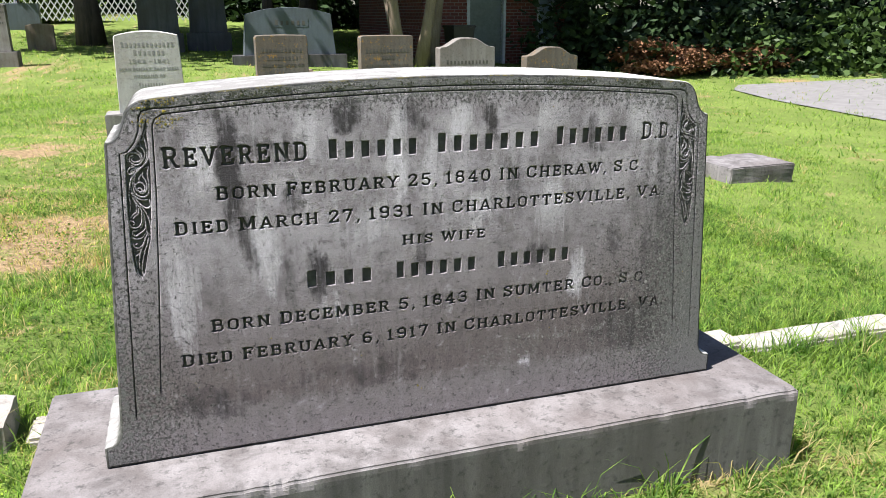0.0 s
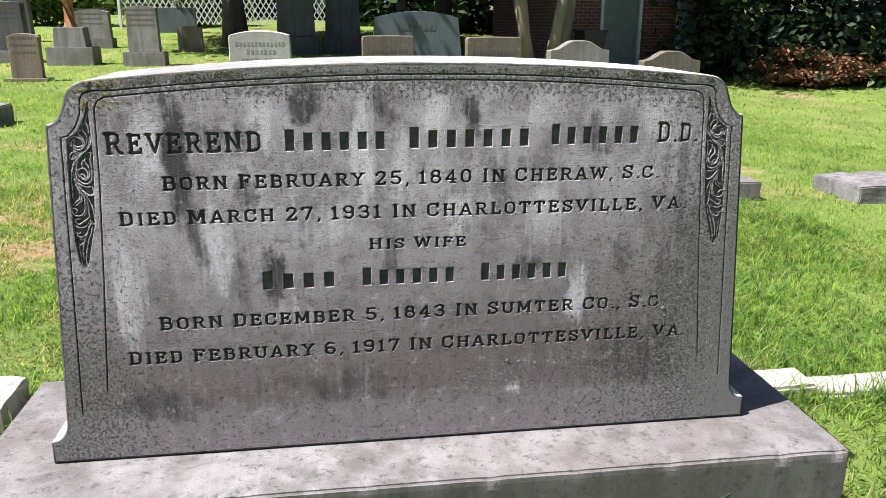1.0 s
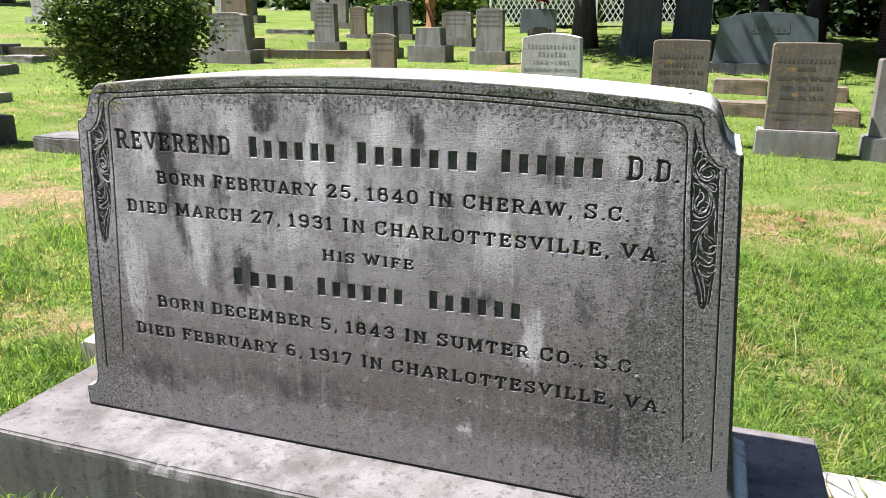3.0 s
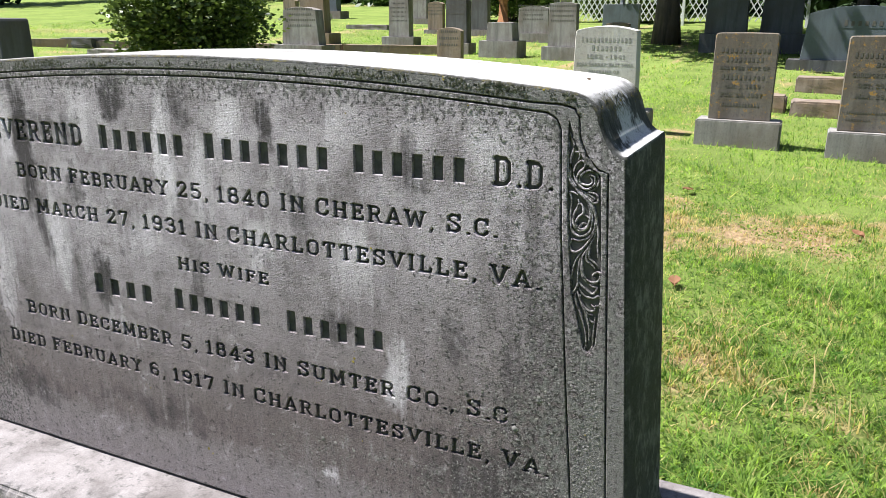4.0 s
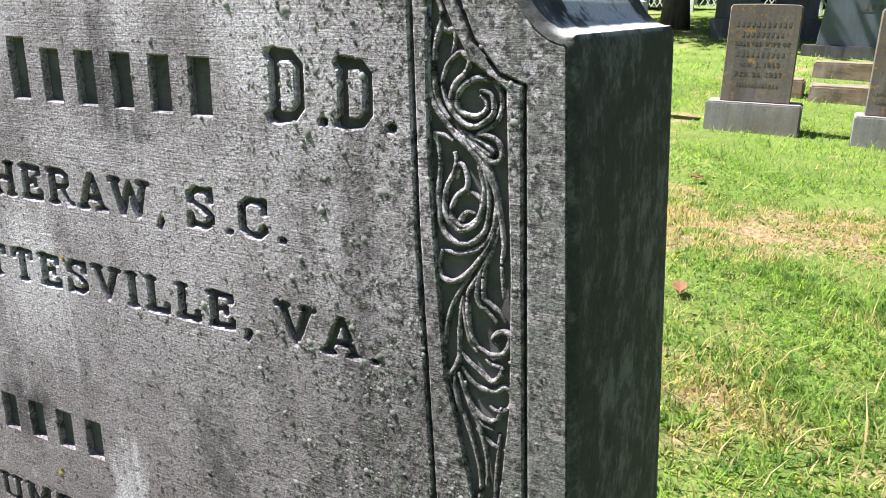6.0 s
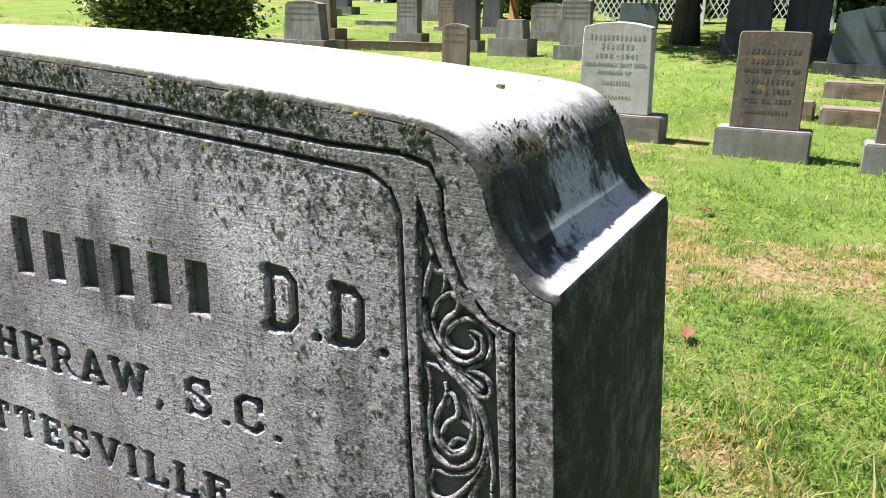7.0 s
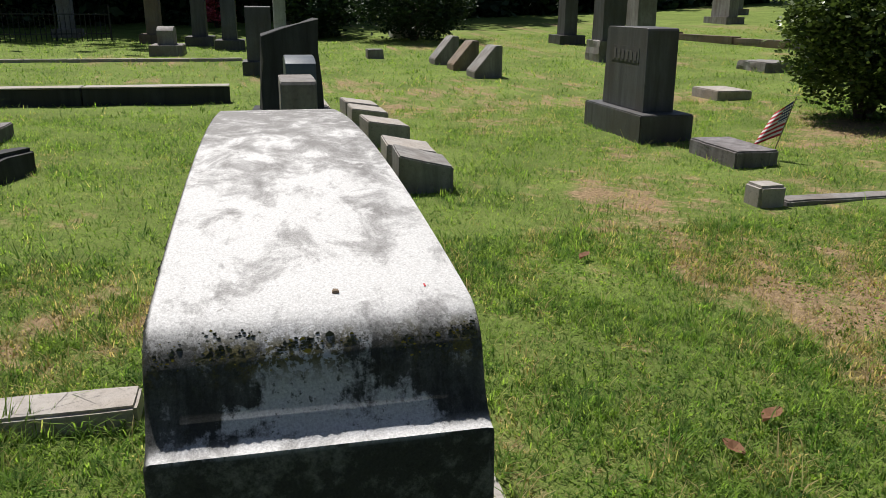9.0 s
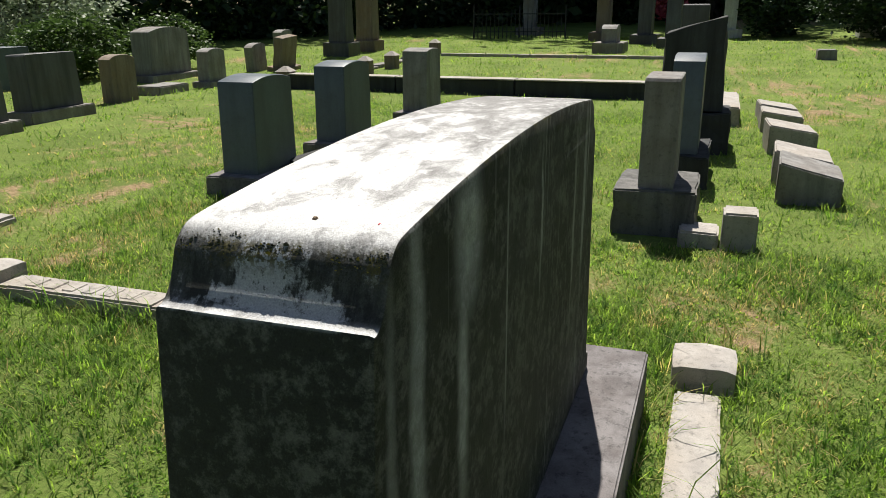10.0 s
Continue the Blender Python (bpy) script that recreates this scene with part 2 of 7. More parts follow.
    # cove: shade painted dark, paler in the middle, black front and upper rear corner
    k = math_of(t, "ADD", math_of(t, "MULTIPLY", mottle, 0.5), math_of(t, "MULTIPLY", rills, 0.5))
    cove_pale = stains(t, w, [((0.80, 0.135, 1.12), (1.0, 0.055, 0.09), 1.0), ((0.80, 0.22, 1.082), (1.0, 0.07, 0.045), 0.85), ((0.80, 0.09, 1.078), (1.0, 0.09, 0.022), 0.7), ((0.80, 0.20, 1.13), (1.0, 0.03, 0.05), 0.4)])
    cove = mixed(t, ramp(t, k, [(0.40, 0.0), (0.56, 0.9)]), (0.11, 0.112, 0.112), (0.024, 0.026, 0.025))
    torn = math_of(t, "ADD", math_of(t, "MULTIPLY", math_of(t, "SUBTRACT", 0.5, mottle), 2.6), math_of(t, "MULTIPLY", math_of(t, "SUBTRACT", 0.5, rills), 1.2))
    cove = mixed(t, ramp(t, math_of(t, "ADD", cove_pale, torn), [(0.25, 0.0), (0.62, 1.0)]), cove, (0.46, 0.47, 0.50))
    cove = mixed(t, ramp(t, crust, [(0.57, 0.0), (0.63, 0.85)]), cove, (0.03, 0.032, 0.025))
    high = math_of(t, "SUBTRACT", z, 1.0, True)
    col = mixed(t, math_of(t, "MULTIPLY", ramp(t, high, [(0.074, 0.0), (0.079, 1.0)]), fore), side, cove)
    # crown colour also covers the rim lip, its sunlit strip painted pale
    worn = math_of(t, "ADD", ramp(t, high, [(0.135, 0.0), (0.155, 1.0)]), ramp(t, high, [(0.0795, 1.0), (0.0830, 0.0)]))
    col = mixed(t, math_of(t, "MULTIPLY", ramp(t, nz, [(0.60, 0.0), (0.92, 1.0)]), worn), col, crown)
    # moss and crust gathered on the rounded arris
    moss = noise_of(t, v, 130, 6, 0.72)
    clump = noise_of(t, coords(t, (12, 30, 12)), 1.0, 3, 0.6)
    arris = math_of(t, "MULTIPLY", ramp(t, nz, [(0.12, 0.0), (0.30, 1.0), (0.62, 1.0), (0.86, 0.0)]), ramp(t, high, [(0.12, 0.0), (0.14, 1.0)]))
    moss = math_of(t, "MULTIPLY", arris, ramp(t, math_of(t, "ADD", moss, math_of(t, "MULTIPLY", clump, 0.35)), [(0.675, 0.0), (0.72, 0.95)]))
    col = mixed(t, moss, col, mixed(t, ramp(t, clump, [(0.5, 0.0), (0.62, 1.0)]), (0.045, 0.045, 0.036), (0.12, 0.105, 0.04)))
    col = mixed(t, 0.6, col, ramp(t, grain, [(0.34, 0.4), (0.66, 1.0)]), "MULTIPLY")
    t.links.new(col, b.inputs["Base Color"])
    b.inputs["Roughness"].default_value = 0.8
    b.inputs["Specular IOR Level"].default_value = 0.25
    bumped(t, b, math_of(t, "ADD", math_of(t, "MULTIPLY", grain, 0.6), math_of(t, "ADD", crust, math_of(t, "MULTIPLY", moss, 1.5))), 0.6, 0.003)
    return m


def plain(name, color, rough=0.8, metal=0.0, vary=0.25, scale=12.0, bump=0.2):
    m, t, b = nodes_of(name)
    v = coords(t)
    n = noise_of(t, v, scale, 5, 0.65)
    f = noise_of(t, v, scale * 14, 3, 0.6)
    lo = tuple(c * (1 - vary) for c in color)
    hi = tuple(min(1, c * (1 + vary)) for c in color)
    col = mixed(t, ramp(t, n, [(0.35, 0.0), (0.65, 1.0)]), lo, hi)
    col = mixed(t, 0.4, col, ramp(t, f, [(0.3, 0.6), (0.7, 1.0)]), "MULTIPLY")
    t.links.new(col, b.inputs["Base Color"])
    b.inputs["Roughness"].default_value, b.inputs["Metallic"].default_value = rough, metal
    bumped(t, b, f, bump, 0.003)
    return m


def leafy(name, dark, light, rough=0.5, through_light=0.35):
    m, t, b = nodes_of(name)
    g = t.nodes.new("ShaderNodeNewGeometry")
    n = noise_of(t, coords(t), 1.4, 3, 0.6)
    k = math_of(t, "ADD", math_of(t, "MULTIPLY", g.outputs["Random Per Island"], 0.7), math_of(t, "MULTIPLY", n, 0.5))
    col = ramp(t, k, [(0.15, dark), (0.85, light)])
    t.links.new(col, b.inputs["Base Color"])
    b.inputs["Roughness"].default_value = rough
    b.inputs["Specular IOR Level"].default_value = 0.35
    tr = t.nodes.new("ShaderNodeBsdfTranslucent")
    t.links.new(col, tr.inputs[0])
    mx = t.nodes.new("ShaderNodeMixShader")
    mx.inputs[0].default_value = through_light
    t.links.new(b.outputs[0], mx.inputs[1])
    t.links.new(tr.outputs[0], mx.inputs[2])
    t.links.new(mx.outputs[0], t.nodes["Material Output"].inputs[0])
    return m


def grass_material(name, blades):
    m, t, b = nodes_of(name)
    a = t.nodes.new("ShaderNodeAttribute")
    a.attribute_name = "dry"
    v = coords(t)
    n = noise_of(t, v, 0.9, 5, 0.6)
    f = noise_of(t, v, 26, 6, 0.75)
    k = noise_of(t, v, 6, 5, 0.7)
    green = mixed(t, ramp(t, n, [(0.35, 0.0), (0.65, 1.0)]), (0.108, 0.182, 0.030), (0.203, 0.300, 0.060))
    if blades:
        g = t.nodes.new("ShaderNodeNewGeometry")
        green = mixed(t, g.outputs["Random Per Island"], mixed(t, 0.45, green, (0.03, 0.08, 0.012)), mixed(t, 0.6, green, (0.315, 0.42, 0.095)))
        straw = mixed(t, g.outputs["Random Per Island"], (0.20, 0.145, 0.065), (0.42, 0.34, 0.18))
        green = mixed(t, ramp(t, k, [(0.46, 0.0), (0.58, 0.65)]), green, (0.050, 0.145, 0.022))
        tuft = noise_of(t, v, 19, 3, 0.6)
        green = mixed(t, ramp(t, tuft, [(0.40, 0.75), (0.50, 0.0)]), green, (0.030, 0.070, 0.014))
        green = mixed(t, ramp(t, tuft, [(0.54, 0.0), (0.66, 0.7)]), green, (0.28, 0.41, 0.078))
        pick = math_of(t, "ADD", a.outputs["Fac"], math_of(t, "MULTIPLY", math_of(t, "SUBTRACT", g.outputs["Random Per Island"], 0.5), 0.62))
        col = mixed(t, ramp(t, pick, [(0.34, 0.0), (0.56, 1.0)]), green, straw)
    else:
        thatch = mixed(t, ramp(t, noise_of(t, v, 110, 5, 0.75), [(0.38, 0.0), (0.60, 1.0)]), (0.022, 0.036, 0.009), (0.150, 0.150, 0.058))
        green = mixed(t, ramp(t, f, [(0.36, 0.35), (0.62, 0.9)]), thatch, mixed(t, 0.15, green, (0.15, 0.13, 0.055)))
        soil = mixed(t, ramp(t, f, [(0.35, 0.0), (0.65, 1.0)]), (0.16, 0.105, 0.060), (0.38, 0.28, 0.165))
        pick = math_of(t, "ADD", a.outputs["Fac"], math_of(t, "MULTIPLY", math_of(t, "SUBTRACT", math_of(t, "ADD", f, math_of(t, "MULTIPLY", k, 0.6)), 0.8), 0.9))
        col = mixed(t, ramp(t, pick, [(0.36, 0.0), (0.66, 1.0)]), green, soil)
        bumped(t, b, f, 0.9, 0.03)
    t.links.new(col, b.inputs["Base Color"])
    b.inputs["Roughness"].default_value = 0.75 if blades else 0.95
    b.inputs["Specular IOR Level"].default_value = 0.25 if blades else 0.1
    if blades:
        tr = t.nodes.new("ShaderNodeBsdfTranslucent")
        t.links.new(mixed(t, 1.0, col, (1.68, 1.70, 1.08), "MULTIPLY"), tr.inputs[0])
        mx = t.nodes.new("ShaderNodeMixShader")
        mx.inputs[0].default_value = 0.55
        t.links.new(b.outputs[0], mx.inputs[1])
        t.links.new(tr.outputs[0], mx.inputs[2])
        t.links.new(mx.outputs[0], t.nodes["Material Output"].inputs[0])
    return m


def brick_material():
    m, t, b = nodes_of("red_brick")
    v = coords(t)
    x, y, z = split_xyz(t, v)
    cmb = t.nodes.new("ShaderNodeCombineXYZ")
    t.links.new(math_of(t, "ADD", x, y), cmb.inputs[0])
    t.links.new(z, cmb.inputs[1])
    br = t.nodes.new("ShaderNodeTexBrick")
    t.links.new(cmb.outputs[0], br.inputs["Vector"])
    for k, val in (("Color1", (0.20, 0.055, 0.038, 1)), ("Color2", (0.12, 0.035, 0.028, 1)), ("Mortar", (0.24, 0.20, 0.18, 1))):
        br.inputs[k].default_value = val
    br.inputs["Scale"].default_value = 1.0
    br.inputs["Mortar Size"].default_value = 0.008
    br.inputs["Brick Width"].default_value = 0.21
    br.inputs["Row Height"].default_value = 0.075
    n = noise_of(t, v, 30, 4, 0.6)
    col = mixed(t, 0.5, br.outputs["Color"], ramp(t, n, [(0.3, 0.5), (0.7, 1.0)]), "MULTIPLY")
    t.links.new(col, b.inputs["Base Color"])
    b.inputs["Roughness"].default_value = 0.9
    bumped(t, b, math_of(t, "SUBTRACT", math_of(t, "MULTIPLY", n, 0.3), br.outputs["Fac"]), 0.6, 0.008)
    return m


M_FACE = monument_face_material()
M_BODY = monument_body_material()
# shade inside the cuts is put into this dark floor colour
M_CUT = plain("shade_toned_cut_stone", (0.095, 0.09, 0.094), 0.9, 0, 0.35, 40)
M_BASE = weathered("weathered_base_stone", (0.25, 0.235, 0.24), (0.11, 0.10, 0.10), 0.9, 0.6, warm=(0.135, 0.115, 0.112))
# darker copy of the base stone, shade put into its colour
M_BASE_SIDE = weathered("shade_toned_base", (0.185, 0.18, 0.175), (0.07, 0.068, 0.066), 0.9, 0.55, warm=(0.10, 0.092, 0.085))
M_GREY = weathered("grey_granite", (0.30, 0.29, 0.28), (0.15, 0.145, 0.14), 0.8, 0.35)
M_PALE = weathered("pale_marble", (0.56, 0.56, 0.55), (0.36, 0.36, 0.36), 0.7, 0.25, warm=(0.40, 0.37, 0.33))
M_BROWN = weathered("brown_granite", (0.26, 0.21, 0.17), (0.12, 0.10, 0.085), 0.8, 0.4, warm=(0.22, 0.15, 0.09))
M_TAN = weathered("lichened_tan_granite", (0.165, 0.15, 0.135), (0.085, 0.078, 0.072), 0.9, 0.5, warm=(0.13, 0.10, 0.07), lichen=(0.30, 0.17, 0.04))
M_DARK = weathered("dark_granite", (0.115, 0.118, 0.125), (0.05, 0.052, 0.056), 0.8, 0.3, rough=0.55, warm=(0.08, 0.07, 0.065))
M_BLUE = weathered("blue_grey_granite", (0.12, 0.145, 0.17), (0.07, 0.085, 0.10), 0.5, 0.2, rough=0.45, warm=(0.09, 0.10, 0.11))
M_BLACK = weathered("black_rough_granite", (0.06, 0.062, 0.066), (0.02, 0.021, 0.023), 0.8, 0.4, warm=(0.04, 0.038, 0.036))
M_CURB = weathered("pale_coping_stone", (0.43, 0.40, 0.37), (0.25, 0.23, 0.215), 0.6, 0.4, warm=(0.34, 0.29, 0.24))
M_INK = plain("darkened_inscription", (0.085, 0.08, 0.072), 0.9)
M_INK_PALE = plain("worn_grey_inscription", (0.27, 0.27, 0.26), 0.9)
M_SOIL = grass_material("turf_ground", False)
M_BLADE = grass_material("grass_blade", True)
M_ASPHALT = plain("pale_asphalt", (0.175, 0.168, 0.168), 0.95, 0, 0.15, 5)
M_BRICK = brick_material()
M_WHITE = plain("white_painted_trim", (0.62, 0.64, 0.66), 0.6, 0, 0.1)
M_SHUTTER = plain("grey_green_shutter", (0.20, 0.23, 0.22), 0.55, 0.2, 0.12)
M_DOOR = plain("pale_blue_door", (0.36, 0.44, 0.52), 0.5, 0, 0.08)
M_ROOF = plain("dark_shingle", (0.05, 0.048, 0.05), 0.9)
M_BIN = plain("black_plastic", (0.015, 0.016, 0.02), 0.45)
M_BARK = weathered("tree_bark", (0.16, 0.125, 0.10), (0.06, 0.048, 0.04), 0.9, 0.4, warm=(0.09, 0.07, 0.055))
M_BARK_PALE = weathered("smooth_pale_bark", (0.36, 0.29, 0.23), (0.19, 0.15, 0.12), 0.9, 0.2, warm=(0.24, 0.18, 0.13))
M_BOX = leafy("glossy_shrub_leaf", (0.018, 0.04, 0.008), (0.11, 0.16, 0.03), 0.38)
M_YEW = leafy("dark_yew_leaf", (0.008, 0.022, 0.008), (0.03, 0.06, 0.018), 0.6, 0.2)
M_TREE = leafy("tree_leaf", (0.020, 0.045, 0.010), (0.075, 0.13, 0.028), 0.5)
M_LIGHT_TREE = leafy("bright_tree_leaf", (0.05, 0.10, 0.02), (0.17, 0.24, 0.06), 0.5, 0.45)
M_SILVER = leafy("silvery_leaf", (0.14, 0.18, 0.12), (0.40, 0.46, 0.34), 0.6, 0.3)
M_PINK = leafy("pink_red_blossom", (0.30, 0.03, 0.05), (0.60, 0.12, 0.16), 0.7, 0.3)
M_DEAD = leafy("dead_brown_leaf", (0.08, 0.035, 0.018), (0.24, 0.12, 0.06), 0.8, 0.2)
M_RUST = plain("rusty_orange_stone", (0.26, 0.12, 0.05), 0.9, 0, 0.4)
M_LICHEN = leafy("crusty_grey_lichen", (0.05, 0.050, 0.046), (0.30, 0.29, 0.28), 0.95, 0.0)
M_LICHEN_DARK = leafy("dark_moss_crust", (0.02, 0.021, 0.015), (0.10, 0.10, 0.07), 0.95, 0.0)
M_LICHEN_Y = leafy("yellow_lichen", (0.16, 0.13, 0.02), (0.36, 0.28, 0.05), 0.95, 0.0)
M_RED = plain("flag_red", (0.45, 0.03, 0.04), 0.75, 0, 0.1)
M_CLOTH = plain("flag_white", (0.75, 0.72, 0.70), 0.8, 0, 0.06)
M_NAVY = plain("flag_navy", (0.03, 0.04, 0.13), 0.75, 0, 0.1)
M_STICK = plain("wooden_stick", (0.10, 0.07, 0.04), 0.7)
M_METAL = plain("galvanised_steel", (0.35, 0.35, 0.36), 0.4, 0.8, 0.1)


# ---- mesh helpers ----
def as_object(name, me, mat, parent=None, label="", smooth=False):
    if mat is not None and not me.materials:
        me.materials.append(mat)
    if smooth:
        me.polygons.foreach_set("use_smooth", [True] * len(me.polygons))
        if smooth != True:
            me.set_sharp_from_angle(angle=radians(smooth))
    ob = new(name, me)
    if parent is not None:
        ob.parent = parent
    if label:
        tagged(ob, label)
    return ob


def part(name, bm, mat, parent=None, label="", smooth=False):
    me = bpy.data.meshes.new(name)
    bmesh.ops.recalc_face_normals(bm, faces=bm.faces)
    bm.to_mesh(me)
    bm.free()
    return as_object(name, me, mat, parent, label, smooth)


def soup(name, verts, faces, mat, parent=None, label="", attr=None, smooth=False):
    """A mesh from arrays: verts (n, 3), faces (m, 3 or 4)."""
    me = bpy.data.meshes.new(name)
    n, (m, k) = len(verts), faces.shape
    me.vertices.add(n)
    me.vertices.foreach_set("co", np.ascontiguousarray(verts, dtype=np.float32).ravel())
    me.loops.add(m * k)
    me.loops.foreach_set("vertex_index", np.ascontiguousarray(faces, dtype=np.int32).ravel())
    me.polygons.add(m)
    me.polygons.foreach_set("loop_start", np.arange(0, m * k, k, dtype=np.int32))
    me.update(calc_edges=True)
    if attr is not None:
        me.attributes.new("dry", "FLOAT", "POINT").data.foreach_set("value", attr.astype(np.float32))
    return as_object(name, me, mat, parent, label, smooth)


def box_bm(x0, x1, y0, y1, z0, z1, bevel=0.0, bm=None):
    bm = bm or bmesh.new()
    made = bmesh.ops.create_cube(bm, size=1.0)["verts"]
    for v in made:
        v.co = ((x0 + x1) / 2 + v.co.x * (x1 - x0), (y0 + y1) / 2 + v.co.y * (y1 - y0), (z0 + z1) / 2 + v.co.z * (z1 - z0))
    if bevel:
        edges = {e for v in made for e in v.link_edges}
        bmesh.ops.bevel(bm, geom=list(edges), offset=bevel, segments=2, affect="EDGES")
    return bm


def roughen(bm, amount, scale, cuts=0, seed=0.0):
    if cuts:
        bmesh.ops.subdivide_edges(bm, edges=list(bm.edges), cuts=cuts, use_grid_fill=True)
    for v in bm.verts:
        p = v.co * scale + Vector((seed, seed * 2.3, seed * 0.7))
        v.co += noise.noise_vector(p) * amount
    return bm


def prism_bm(points, y0, y1, bevel=0.0):
    """An upright profile of (x, z) points drawn through from y0 to y1, with bevelled rims."""
    bm = bmesh.new()
    n = len(points)
    cx = sum(p[0] for p in points) / n
    cz = sum(p[1] for p in points) / n
    rings = []
    steps = [(y0, bevel), (y0 + bevel, 0.0), (y1 - bevel, 0.0), (y1, bevel)] if bevel else [(y0, 0), (y1, 0)]
    for yy, ins in steps:
        ring = []
        for px, pz in points:
            d = Vector((px - cx, pz - cz))
            k = 1 - ins / max(d.length, 0.01)
            ring.append(bm.verts.new((cx + d.x * k, yy, cz + d.y * k)))
        rings.append(ring)
    for a, b in zip(rings, rings[1:]):
        for i in range(n):
            bm.faces.new((a[i], a[(i + 1) % n], b[(i + 1) % n], b[i]))
    bm.faces.new(rings[0])
    bm.faces.new(rings[-1])
    return bm


def tube(points, radii, sides=8):
    """Vertices and quads of a tapered tube along points."""
    vs, fs = [], []
    for i, (p, r) in enumerate(zip(points, radii)):
        a = Vector(points[max(i - 1, 0)])
        b = Vector(points[min(i + 1, len(points) - 1)])
        q = (b - a).to_track_quat("Z", "Y")
        for k in range(sides):
            th = 2 * math.pi * k / sides
            vs.append(Vector(p) + q @ Vector((math.cos(th) * r, math.sin(th) * r, 0)))
    for i in range(len(points) - 1):
        for k in range(sides):
            k2 = (k + 1) % sides
            fs.append((i * sides + k, i * sides + k2, (i + 1) * sides + k2, (i + 1) * sides + k))
    return vs, fs


def tube_bm(bm, points, radii, sides=8):
    vs, fs = tube(points, radii, sides)
    made = [bm.verts.new(v) for v in vs]
    for f in fs:
        bm.faces.new([made[i] for i in f])
    bm.faces.new(made[:sides][::-1])
    bm.faces.new(made[-sides:])
    return bm


# ---- ground ----
def softplus(u):
    return np.log1p(np.exp(np.minimum(u, 30.0))) + np.maximum(u - 30.0, 0.0)


def ground_z(x, y):
    x, y = np.asarray(x, float), np.asarray(y, float)
    z = 0.022 * softplus(np.minimum(y, 45) - 2) + 0.09 * softplus((np.minimum(y, 45) - 16) / 3) + 0.12 * softplus((np.minimum(-x, 40) - 14) / 4) - 0.06 * softplus(np.minimum(x, 9) - 0.5)
    return z


WAVES = [(rng.uniform(0, 2 * math.pi), rng.uniform(0, 2 * math.pi), s, a) for s, a in ((0.35, 0.14), (0.8, 0.14), (1.7, 0.13), (3.4, 0.13), (7.0, 0.14), (13.0, 0.13), (22.0, 0.10)) for _ in range(4)]
BARE = [(-1.9, 2.6, 0.9, 0.5), (-4.1, 2.9, 1.0, 0.35), (-0.9, 3.4, 1.3, 0.7), (-2.6, 6.2, 1.2, 0.5), (-1.5, -1.2, 0.35, 0.5), (-2.4, -2.0, 0.5, 0.25),
        (-3.2, -3.9, 0.9, 0.25), (-3.9, -4.7, 0.8, 0.3), (0.3, 2.1, 0.6, 0.5), (-6.4, 6.9, 1.1, 0.6), (-10.5, 3.4, 1.1, 0.5), (-9.5, 1.9, 0.9, 0.5),
        (0.9, 3.9, 0.7, 0.4), (3.9, 5.4, 0.6, 0.3), (1.9, 4.4, 0.6, 0.4), (-2.2, -0.3, 0.5, 0.5), (-2.0, 0.9, 0.5, 0.5)]


def dryness(x, y):
    d = np.full(np.shape(x), 0.165)
    for ph, th, s, a in WAVES:
        d = d + a * 0.43 * np.sin((x * math.cos(th) + y * math.sin(th)) * s * 2 + ph)
    west = 1 / (1 + np.exp(np.clip((x + 0.2) * 1.5, -30, 30)))
    mid = 1 / (1 + np.exp(np.clip(-(y - 0.2) * 1.5, -30, 30)))
    d = d + 0.06 * west * mid - 0.09 * (1 - mid) - 0.05 / (1 + np.exp(np.clip(-(x - 1.2) * 2.0, -30, 30)))
    for bx, by, rx, ry in BARE:
        d = d + 0.36 * np.exp(-((x - bx) / rx) ** 2 - ((y - by) / ry) ** 2)
    return np.clip(d, 0, 1)


def graded(lo, hi, near_lo, near_hi, step, growth=1.18):
    out = list(np.arange(near_lo, near_hi + 1e-6, step))
    s, v = step, near_hi
    while v < hi:
        s *= growth
        v += s
        out.append(v)
    s, v = step, near_lo
    while v > lo:
        s *= growth
        v -= s
        out.insert(0, v)
    return np.array(out)


gx = graded(-600, 600, -9, 6, 0.1)
gy = graded(-600, 600, -5, 10, 0.1)
GX, GY = np.meshgrid(gx, gy)
GZ = ground_z(GX, GY) + 0.008 * np.sin(GX * 5.1 + 1) * np.sin(GY * 4.3)
gi = np.arange(GX.size).reshape(GX.shape)
quads = np.stack([gi[:-1, :-1], gi[:-1, 1:], gi[1:, 1:], gi[1:, :-1]], -1).reshape(-1, 4)
ground = soup("ground", np.stack([GX, GY, GZ], -1).reshape(-1, 3), quads, M_SOIL, attr=dryness(GX, GY).ravel(), smooth=True)
tagged(ground, "mown cemetery turf with bare sandy patches", "lawn", kind="structure")

# ---- the large family monument ----
Z0, RIM = 0.226, 1.078
HALF = [(0.925, Z0), (0.925, 0.283), (0.919, 0.288), (0.906, 0.290), (0.894, 0.297), (0.886, 0.309), (0.881, 0.326), (0.8565, 0.70), (0.832, 1.071), (0.829, RIM),
        (0.8230, 1.0785), (0.8170, 1.0805), (0.8110, 1.0845), (0.8055, 1.0900), (0.8005, 1.0970), (0.7960, 1.1050), (0.7920, 1.1145), (0.7880, 1.1250), (0.7845, 1.1365), (0.7790, 1.1475), (0.7722, 1.1560), (0.7640, 1.1635), (0.7540, 1.1695), (0.7400, 1.1738), (0.71, 1.1778)]
CROWN = [(0.70 - 0.05 * i, 1.211 - 0.0663 * (0.70 - 0.05 * i) ** 2) for i in range(1, 14)]
RIGHT = HALF + CROWN
OUTLINE = RIGHT + [(0.0, 1.211)] + [(-px, pz) for px, pz in reversed(RIGHT)]


